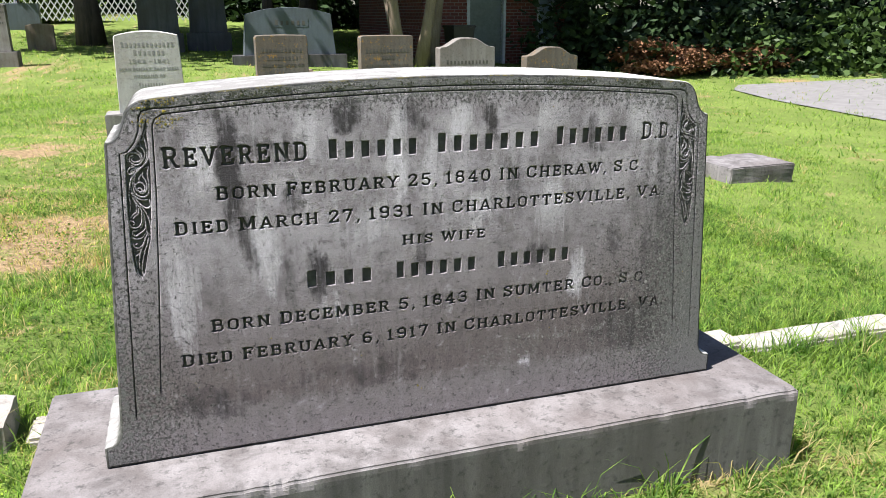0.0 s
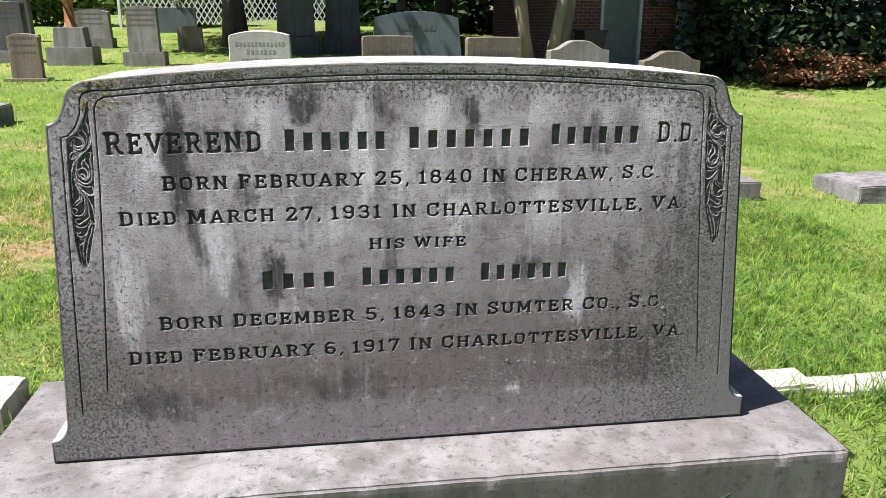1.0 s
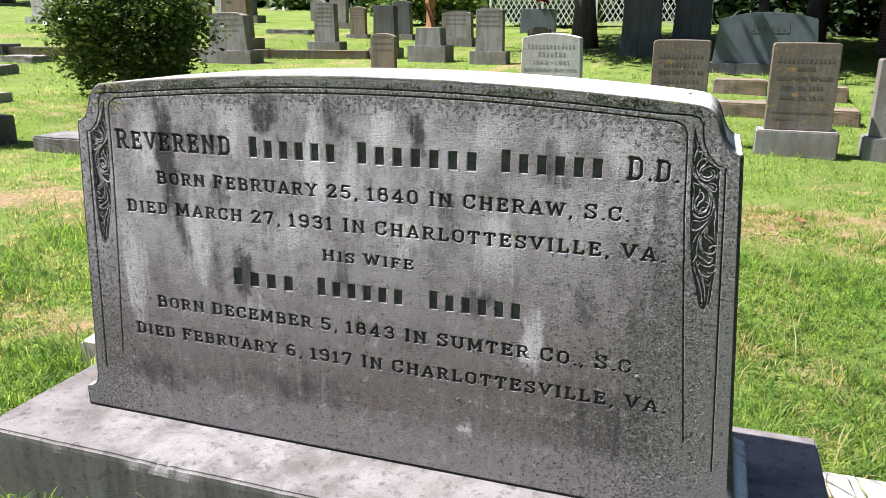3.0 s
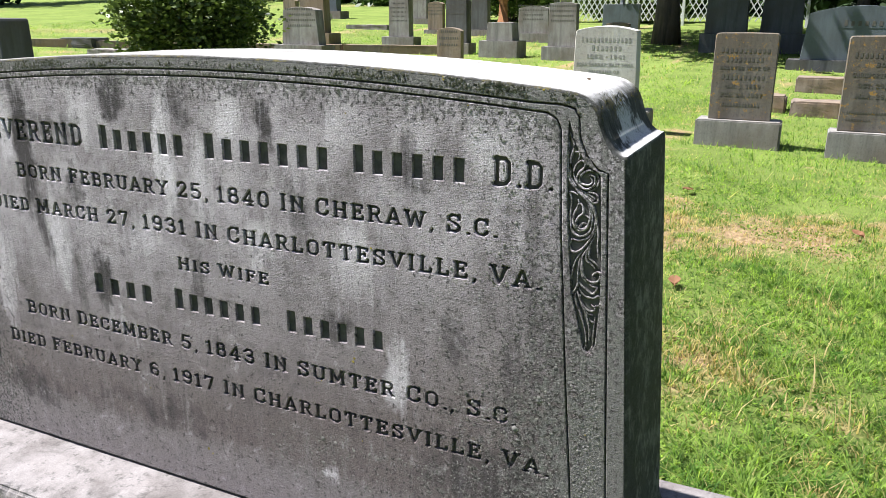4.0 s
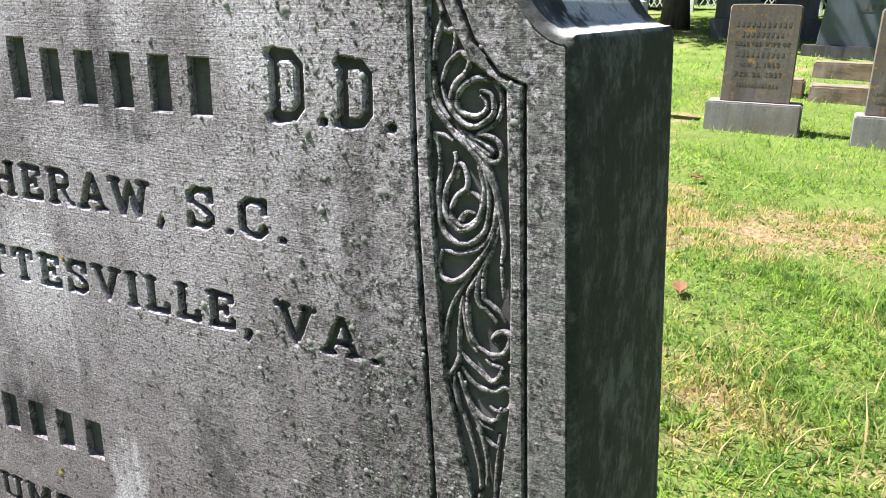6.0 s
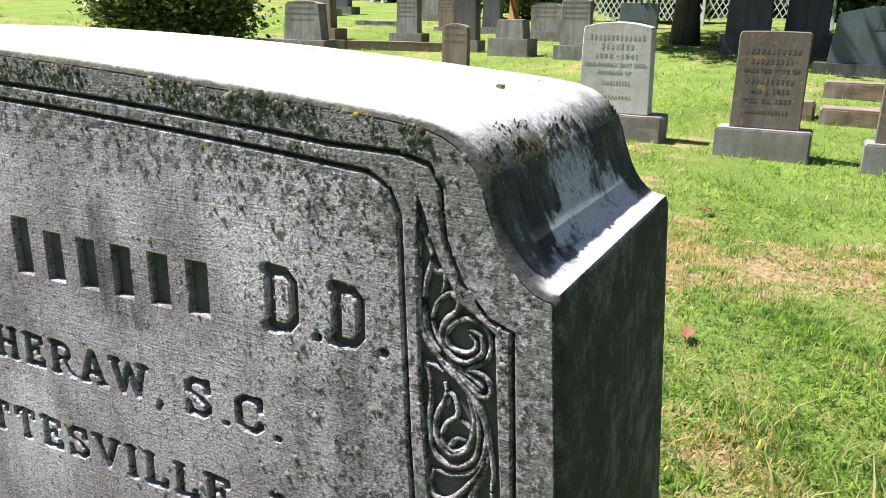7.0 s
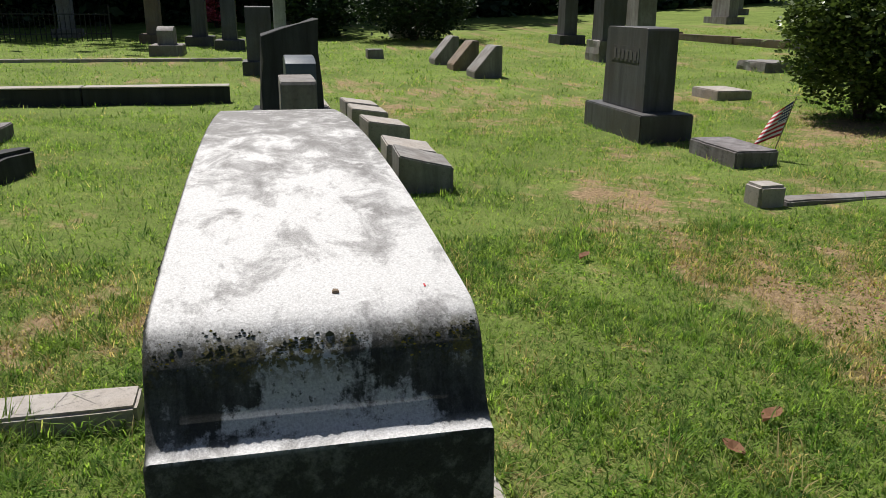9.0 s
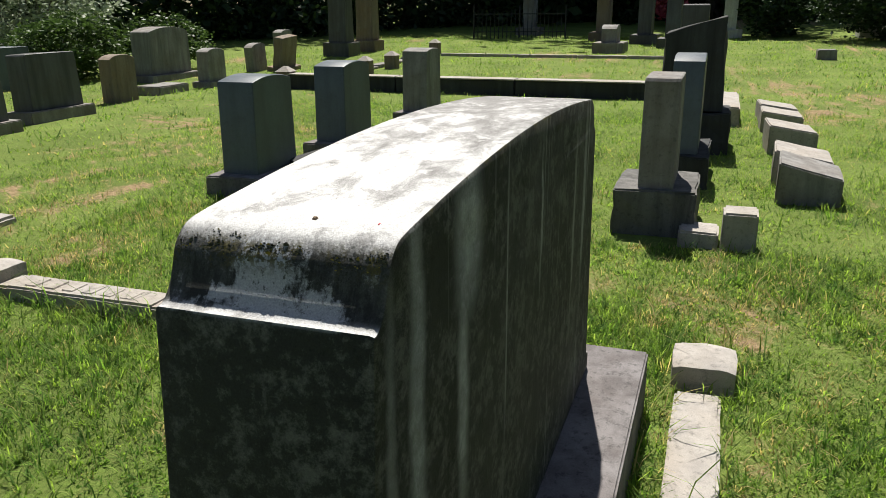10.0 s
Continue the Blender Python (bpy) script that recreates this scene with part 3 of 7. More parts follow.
def inset(points, d):
    """Move a closed counter-clockwise outline inwards by d."""
    out, n = [], len(points)
    for i in range(n):
        a, b, c = (Vector(points[(i + k) % n]) for k in (-1, 0, 1))
        e1, e2 = (b - a).normalized(), (c - b).normalized()
        n1, n2 = Vector((-e1.y, e1.x)), Vector((-e2.y, e2.x))
        k = (n1 + n2) / max(1.0 + n1.dot(n2), 0.35)
        out.append((b + k * d)[:])
    return out


def band(path, width):
    """A closed thin loop along an open path: the outline of a groove."""
    left, right = [], []
    for i, p in enumerate(path):
        a, b = Vector(path[max(i - 1, 0)]), Vector(path[min(i + 1, len(path) - 1)])
        d = (b - a).normalized()
        nn = Vector((-d.y, d.x)) * width / 2
        left.append((Vector(p) + nn)[:])
        right.append((Vector(p) - nn)[:])
    return left + right[::-1]


# slab-serifed capitals: upright stems (with serifs), then open strokes, in units of the cap height
STEM_D = 0.075
GLYPHS = {
    "A": (0.80, (), [[(0.10, 0.05), (0.37, 0.95), (0.43, 0.95), (0.70, 0.05)], [(0.22, 0.33), (0.58, 0.33)], [(0.01, 0.05), (0.22, 0.05)], [(0.58, 0.05), (0.79, 0.05)]]),
    "B": (0.74, (0.17,), [[(0.06, 0.93), (0.48, 0.93), (0.60, 0.83), (0.60, 0.63), (0.50, 0.53), (0.17, 0.53)], [(0.50, 0.53), (0.64, 0.42), (0.64, 0.18), (0.52, 0.07), (0.06, 0.07)]]),
    "C": (0.72, (), [[(0.63, 0.68), (0.63, 0.80), (0.50, 0.93), (0.25, 0.93), (0.10, 0.79), (0.10, 0.21), (0.25, 0.07), (0.50, 0.07), (0.63, 0.20), (0.63, 0.30)], [(0.63, 0.66), (0.63, 0.95)]]),
    "D": (0.74, (0.17,), [[(0.06, 0.93), (0.48, 0.93), (0.64, 0.78), (0.64, 0.22), (0.48, 0.07), (0.06, 0.07)]]),
    "E": (0.70, (0.17,), [[(0.06, 0.93), (0.60, 0.93), (0.60, 0.76)], [(0.17, 0.52), (0.46, 0.52)], [(0.46, 0.62), (0.46, 0.42)], [(0.06, 0.07), (0.62, 0.07), (0.62, 0.26)]]),
    "F": (0.68, (0.17,), [[(0.06, 0.93), (0.60, 0.93), (0.60, 0.76)], [(0.17, 0.52), (0.46, 0.52)], [(0.46, 0.62), (0.46, 0.42)]]),
    "H": (0.84, (0.17, 0.67), [[(0.17, 0.51), (0.67, 0.51)]]),
    "I": (0.36, (0.18,), []),
    "L": (0.66, (0.17,), [[(0.06, 0.07), (0.59, 0.07), (0.59, 0.28)]]),
    "M": (0.98, (0.16, 0.82), [[(0.10, 0.95), (0.20, 0.93), (0.49, 0.20), (0.78, 0.93), (0.88, 0.95)]]),
    "N": (0.84, (0.16, 0.68), [[(0.08, 0.95), (0.18, 0.92), (0.66, 0.10)]]),
    "O": (0.74, (), [[(0.25, 0.93), (0.49, 0.93), (0.64, 0.78), (0.64, 0.22), (0.49, 0.07), (0.25, 0.07), (0.10, 0.22), (0.10, 0.78), (0.25, 0.93)]]),
    "R": (0.78, (0.17,), [[(0.06, 0.93), (0.48, 0.93), (0.61, 0.83), (0.61, 0.60), (0.48, 0.49), (0.17, 0.49)], [(0.42, 0.49), (0.62, 0.05), (0.74, 0.05)]]),
    "S": (0.68, (), [[(0.58, 0.72), (0.56, 0.83), (0.44, 0.93), (0.24, 0.93), (0.11, 0.82), (0.11, 0.66), (0.22, 0.55), (0.46, 0.46), (0.58, 0.35), (0.58, 0.18), (0.44, 0.07), (0.24, 0.07), (0.11, 0.17), (0.09, 0.30)], [(0.09, 0.32), (0.09, 0.05)], [(0.58, 0.68), (0.58, 0.95)]]),
    "T": (0.74, (0.37,), [[(0.08, 0.74), (0.08, 0.93), (0.66, 0.93), (0.66, 0.74)]]),
    "U": (0.80, (), [[(0.15, 0.93), (0.15, 0.22), (0.29, 0.07), (0.51, 0.07), (0.65, 0.22), (0.65, 0.93)], [(0.03, 0.95), (0.27, 0.95)], [(0.53, 0.95), (0.77, 0.95)]]),
    "V": (0.78, (), [[(0.11, 0.95), (0.39, 0.06), (0.67, 0.95)], [(0.01, 0.95), (0.22, 0.95)], [(0.56, 0.95), (0.77, 0.95)]]),
    "W": (1.06, (), [[(0.11, 0.95), (0.31, 0.06), (0.53, 0.90), (0.75, 0.06), (0.95, 0.95)], [(0.01, 0.95), (0.22, 0.95)], [(0.84, 0.95), (1.05, 0.95)]]),
    "Y": (0.78, (), [[(0.11, 0.95), (0.39, 0.48), (0.67, 0.95)], [(0.39, 0.48), (0.39, 0.05)], [(0.01, 0.95), (0.22, 0.95)], [(0.56, 0.95), (0.77, 0.95)], [(0.25, 0.05), (0.53, 0.05)]]),
    "0": (0.66, (), [[(0.23, 0.93), (0.42, 0.93), (0.56, 0.76), (0.56, 0.24), (0.42, 0.07), (0.23, 0.07), (0.09, 0.24), (0.09, 0.76), (0.23, 0.93)]]),
    "1": (0.44, (), [[(0.08, 0.80), (0.22, 0.93), (0.22, 0.05)], [(0.08, 0.05), (0.36, 0.05)]]),
    "2": (0.66, (), [[(0.10, 0.70), (0.11, 0.82), (0.24, 0.93), (0.42, 0.93), (0.55, 0.81), (0.55, 0.64), (0.10, 0.10), (0.10, 0.07), (0.57, 0.07), (0.57, 0.22)]]),
    "3": (0.66, (), [[(0.10, 0.78), (0.24, 0.93), (0.42, 0.93), (0.54, 0.82), (0.54, 0.64), (0.42, 0.53), (0.28, 0.53)], [(0.42, 0.53), (0.57, 0.42), (0.57, 0.20), (0.43, 0.07), (0.23, 0.07), (0.09, 0.22)]]),
    "4": (0.70, (), [[(0.46, 0.05), (0.46, 0.93), (0.08, 0.30), (0.62, 0.30)], [(0.33, 0.05), (0.59, 0.05)]]),
    "5": (0.66, (), [[(0.55, 0.93), (0.14, 0.93), (0.12, 0.54), (0.40, 0.58), (0.56, 0.44), (0.56, 0.22), (0.42, 0.07), (0.22, 0.07), (0.09, 0.20)]]),
    "6": (0.66, (), [[(0.54, 0.82), (0.42, 0.93), (0.25, 0.93), (0.09, 0.76), (0.09, 0.22), (0.22, 0.07), (0.43, 0.07), (0.56, 0.20), (0.56, 0.40), (0.43, 0.53), (0.22, 0.53), (0.09, 0.40)]]),
    "7": (0.64, (), [[(0.08, 0.78), (0.08, 0.93), (0.57, 0.93), (0.26, 0.05)]]),
    "8": (0.66, (), [[(0.23, 0.93), (0.43, 0.93), (0.54, 0.83), (0.54, 0.64), (0.43, 0.53), (0.23, 0.53), (0.12, 0.64), (0.12, 0.83), (0.23, 0.93)], [(0.43, 0.53), (0.57, 0.42), (0.57, 0.18), (0.43, 0.07), (0.23, 0.07), (0.09, 0.18), (0.09, 0.42), (0.23, 0.53)]]),
    "9": (0.66, (), [[(0.12, 0.18), (0.24, 0.07), (0.41, 0.07), (0.57, 0.24), (0.57, 0.78), (0.44, 0.93), (0.23, 0.93), (0.10, 0.80), (0.10, 0.60), (0.23, 0.47), (0.44, 0.47), (0.57, 0.60)]]),
    ".": (0.26, (), [[(0.11, 0.06), (0.15, 0.06)]]),
    ",": (0.28, (), [[(0.14, 0.07), (0.14, 0.02), (0.09, -0.14)]]),
}
LOOPS = {}


def trace(field, gx0, gz0, step):
    """Closed outlines where a sampled field is below zero."""
    rows, cols = field.shape
    links = {}

    def cross(a, b):
        fa, fb = field[a], field[b]
        k = fa / (fa - fb)
        return (gx0 + step * (a[1] + (b[1] - a[1]) * k), gz0 + step * (a[0] + (b[0] - a[0]) * k))

    place = {}
    for i in range(rows - 1):
        for j in range(cols - 1):
            ring = [(i, j), (i, j + 1), (i + 1, j + 1), (i + 1, j)]
            cuts = []
            for k in range(4):
                a, b = ring[k], ring[(k + 1) % 4]
                if (field[a] < 0) != (field[b] < 0):
                    key = (min(a, b), max(a, b))
                    place[key] = cross(*key)
                    cuts.append((key, field[a] < 0))
            leaves = [c for c, inside in cuts if inside]
            enters = [c for c, inside in cuts if not inside]
            for a, b in zip(leaves, enters if len(enters) == 1 else enters[::-1]):
                links[a] = b
    loops = []
    while links:
        first, k = links.popitem()
        loop = [place[first]]
        while k != first:
            loop.append(place[k])
            k = links.pop(k)
        kept = []
        for q in loop:
            while len(kept) > 1:
                a, b = Vector(kept[-1]) - Vector(kept[-2]), Vector(q) - Vector(kept[-1])
                if abs(a.x * b.y - a.y * b.x) > 0.012 * (a + b).length or a.length > 0.35:
                    break
                kept.pop()
            kept.append(q)
        if len(kept) > 3:
            loops.append(kept)
    return loops


def glyph(ch):
    """Outline loops of one capital, cached."""
    if ch not in LOOPS:
        width, stems, strokes = GLYPHS[ch]
        lines = [(p, q, STEM_D) for st in strokes for p, q in zip(st, st[1:])]
        for x in stems:
            lines += [((x, 0.05), (x, 0.95), STEM_D + 0.012), ((x - 0.12, 0.045), (x + 0.12, 0.045), 0.05), ((x - 0.12, 0.955), (x + 0.12, 0.955), 0.05)]
        step = 0.032
        xs, zs = np.arange(-0.16, width + 0.17, step), np.arange(-0.34, 1.16, step)
        X, Z = np.meshgrid(xs, zs)
        field = np.full(X.shape, 9.0)
        for (ax, az), (bx, bz), half in lines:
            dx, dz = bx - ax, bz - az
            k = np.clip(((X - ax) * dx + (Z - az) * dz) / max(dx * dx + dz * dz, 1e-9), 0, 1)
            field = np.minimum(field, np.hypot(X - ax - k * dx, Z - az - k * dz) - half)
        LOOPS[ch] = trace(np.where(np.abs(field) < 1e-6, 1e-6, field), float(xs[0]), float(zs[0]), step)
    return LOOPS[ch], GLYPHS[ch][0]


def text_loops(body, x0, x1, z0, cap):
    """Outlines of a line of capitals from x0 to x1 with its foot at z0; initials stand a little taller."""
    out, pen, fresh = [], 0.0, True
    for ch in body:
        if ch == " ":
            pen, fresh = pen + 0.42, True
            continue
        if ch not in GLYPHS:
            out.append(([[(0.05, 0.42), (0.35, 0.42), (0.35, 0.56), (0.05, 0.56)]], pen, 1.0))
            pen += 0.45
            continue
        loops, width = glyph(ch)
        k = 1.0 if fresh or ch.isdigit() else 0.92
        out.append((loops, pen, k))
        pen += (width + (0.20 if ch not in ".," else 0.12)) * k
        fresh = False
    sx = (x1 - x0) / (pen - 0.16)
    return [[(x0 + (at + px * k) * sx, z0 + pz * cap * k) for px, pz in lp] for loops, at, k in out for lp in loops]


def bar_loops(letters, x0, x1, z0, height):
    """Plain bars, letter by letter, in place of a name."""
    pitch = (x1 - x0) / letters
    return [[(x0 + pitch * i + pitch * 0.20, z0), (x0 + pitch * i + pitch * 0.68, z0), (x0 + pitch * i + pitch * 0.68, z0 + height * (1.0 if i == 0 else 0.84)),
             (x0 + pitch * i + pitch * 0.20, z0 + height * (1.0 if i == 0 else 0.84))] for i in range(letters)]


def filled(name, loops, depth, mat, parent, label="", y=0.0):
    """A slab facing -y whose outline and holes are the loops, depth thick, its face at y."""
    cu = bpy.data.curves.new(name, "CURVE")
    cu.dimensions, cu.fill_mode, cu.extrude = "2D", "BOTH", depth / 2
    for lp in loops:
        s = cu.splines.new("POLY")
        s.points.add(len(lp) - 1)
        s.points.foreach_set("co", [c for px, pz in lp for c in (px, pz, 0.0, 1.0)])
        s.use_cyclic_u = True
    tmp = new(name, cu)
    me = bpy.data.meshes.new_from_object(tmp.evaluated_get(bpy.context.evaluated_depsgraph_get()))
    bpy.data.objects.remove(tmp)
    me.transform(Matrix.Translation((0, y + depth / 2, 0)) @ Matrix.Rotation(radians(90), 4, "X"))
    me.materials.clear()
    return as_object(name, me, mat, parent, label)


def crossings(px, pz, loop):
    """How often a ray from each point towards +x crosses a closed loop."""
    q = np.asarray(loop)
    ax, az, bx, bz = q[:, 0], q[:, 1], np.roll(q[:, 0], -1), np.roll(q[:, 1], -1)
    span = (az > pz[:, None]) != (bz > pz[:, None])
    at = ax + (pz[:, None] - az) * (bx - ax) / np.where(bz == az, 1e-12, bz - az)
    return (span & (at > px[:, None])).sum(1)


def carved(name, loops, depth, ease, mat, parent, label):
    """A slab facing -y pierced by the loops, whose cut edges are chamfered by ease."""
    from mathutils.geometry import delaunay_2d_cdt
    rings = []
    for i, lp in enumerate(loops):
        q = np.asarray(lp)
        area = ((q[:, 0] * np.roll(q[:, 1], -1)) - (np.roll(q[:, 0], -1) * q[:, 1])).sum()
        lp = list(lp) if area > 0 else list(lp)[::-1]
        level = sum(int(crossings(q[:1, 0], q[:1, 1], o)[0]) for k, o in enumerate(loops) if k != i)
        rings.append((lp, inset(lp, ease if level % 2 == 0 else -ease)))
    pts, edges = [], []
    for lp, front in rings:
        n, m = len(pts), len(front)
        pts += [Vector(p) for p in front]
        edges += [(n + i, n + (i + 1) % m) for i in range(m)]
    flat, _, tris, *_ = delaunay_2d_cdt(pts, edges, [], 0, 1e-6)
    flat, tris = np.array([p[:] for p in flat]), np.array(tris)
    mid = flat[tris].mean(1)
    odd = sum(crossings(mid[:, 0], mid[:, 1], front) for _, front in rings) % 2 == 1
    verts = [np.stack([flat[:, 0], np.zeros(len(flat)), flat[:, 1]], -1)]
    faces = [tuple(f) for f in tris[odd]]
    n = len(flat)
    for lp, front in rings:
        m = len(lp)
        for ring, yy in ((front, 0.0), (lp, ease), (lp, depth)):
            verts.append(np.array([(px, yy, pz) for px, pz in ring]))
        for k in (0, m):
            faces += [(n + k + i, n + k + (i + 1) % m, n + k + m + (i + 1) % m, n + k + m + i) for i in range(m)]
        n += 3 * m
    me = bpy.data.meshes.new(name)
    me.from_pydata(np.concatenate(verts).tolist(), [], faces)
    return as_object(name, me, mat, parent, label)


def arc_z(px, drop):
    return 1.211 - drop - 0.0663 * px * px


def mirror(points):
    return [(-px, pz) for px, pz in points]


monument = new("family_gravestone")
tagged(monument, "wide weathered grey stone family monument with arched top", "gravestone")

GROOVE_L = [(-0.838, 0.36), (-0.818, 0.72), (-0.8005, 1.048), (-0.784, 1.053), (-0.766, 1.073), (-0.754, 1.10), (-0.750, 1.132), (-0.742, 1.146), (-0.722, 1.1515)]
INNER_L = [(-0.772, 0.42), (-0.748, 0.70), (-0.729, 0.95), (-0.7215, 1.112), (-0.714, 1.128), (-0.698, 1.1375)]
outer_path = GROOVE_L + [(-0.68 + 0.05 * i, arc_z(-0.68 + 0.05 * i, 0.0285)) for i in range(28)] + mirror(GROOVE_L[::-1])
inner_path = INNER_L + [(-0.66 + 0.05 * i, arc_z(-0.66 + 0.05 * i, 0.0415)) for i in range(27)] + mirror(INNER_L[::-1])
SUNK = mirror([(0.7335, 1.128), (0.7345, 1.065), (0.737, 1.0), (0.742, 0.94), (0.749, 0.87), (0.752, 0.842), (0.761, 0.812), (0.776, 0.751), (0.785, 0.737), (0.796, 0.756),
               (0.8005, 0.83), (0.797, 0.928), (0.793, 0.984), (0.789, 1.044), (0.785, 1.047), (0.765, 1.060), (0.752, 1.081), (0.744, 1.098), (0.7385, 1.116)])

holes = [band(outer_path, 0.0028), band(inner_path, 0.0028), SUNK, mirror(SUNK)[::-1]]
holes += text_loops("REVEREND", -0.709, -0.360, 1.008, 0.051)
holes += bar_loops(6, -0.314, -0.060, 1.008, 0.050) + bar_loops(7, -0.022, 0.292, 1.009, 0.050) + bar_loops(6, 0.328, 0.568, 1.011, 0.050)
holes += text_loops("D.D.", 0.607, 0.712, 1.012, 0.050)
holes += text_loops("BORN FEBRUARY 25, 1840 IN CHERAW, S.C.", -0.592, 0.618, 0.921, 0.034)
holes += text_loops("DIED MARCH 27, 1931 IN CHARLOTTESVILLE, VA.", -0.697, 0.697, 0.839, 0.034)
holes += text_loops("HIS WIFE", -0.117, 0.126, 0.760, 0.028)
holes += bar_loops(4, -0.388, -0.190, 0.667, 0.046) + bar_loops(6, -0.142, 0.108, 0.667, 0.046) + bar_loops(6, 0.158, 0.400, 0.667, 0.046)
holes += text_loops("BORN DECEMBER 5, 1843 IN SUMTER CO., S.C.", -0.632, 0.662, 0.573, 0.034)
holes += text_loops("DIED FEBRUARY 6, 1917 IN CHARLOTTESVILLE, VA.", -0.713, 0.727, 0.485, 0.034)
CUT = 0.0062
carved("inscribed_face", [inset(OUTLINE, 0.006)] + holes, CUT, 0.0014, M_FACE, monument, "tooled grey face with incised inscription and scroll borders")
# dark floor behind the holes stands in for the shade in them
filled("sunk_ground", [inset(OUTLINE, 0.012)], 0.002, M_CUT, monument, "floor of the carving, coloured dark for shade", y=CUT + 0.0004)

# the block behind the face, with softened arrises
bm = bmesh.new()
D = 0.308
rings = []
for yy, ins in ((0.0, 0.006), (0.0018, 0.0025), (0.006, 0.0), (D - 0.008, 0.0), (D - 0.002, 0.0025), (D, 0.008)):
    loop = inset(OUTLINE, ins) if ins else OUTLINE
    rings.append([bm.verts.new((px, yy, pz)) for px, pz in loop])
cnt = len(OUTLINE)
for a, b in zip(rings, rings[1:]):
    for i in range(cnt):
        bm.faces.new((a[i], a[(i + 1) % cnt], b[(i + 1) % cnt], b[i]))
bm.faces.new(rings[-1])
part("block", bm, M_BODY, monument, "stone block with bright crown, sides dark with algae and shade", smooth=40)


def scroll_point(u, v):
    """A place in the border panel: u from 0 (inner edge) to 1 (outer), v from 0 (top) to 1 (tip)."""
    lean = 0.012 * max(0.0, v - 0.35) + 0.018 * max(0.0, v - 0.72)
    return (0.7425 + 0.051 * u + lean * 1.6, 0.0030, 1.112 - 0.366 * v)


def sweep(*knots):
    """A smooth strand through a few places of the panel."""
    pts = [Vector(scroll_point(*k)) for k in knots]
    out = []
    for i in range(len(pts) - 1):
        a, b, c, d = pts[max(i - 1, 0)], pts[i], pts[i + 1], pts[min(i + 2, len(pts) - 1)]
        for k in range(6):
            t = k / 6
            out.append(0.5 * ((2 * b) + (c - a) * t + (2 * a - 5 * b + 4 * c - d) * t * t + (3 * b - a - 3 * c + d) * t ** 3))
    return [tuple(p) for p in out] + [tuple(pts[-1])]


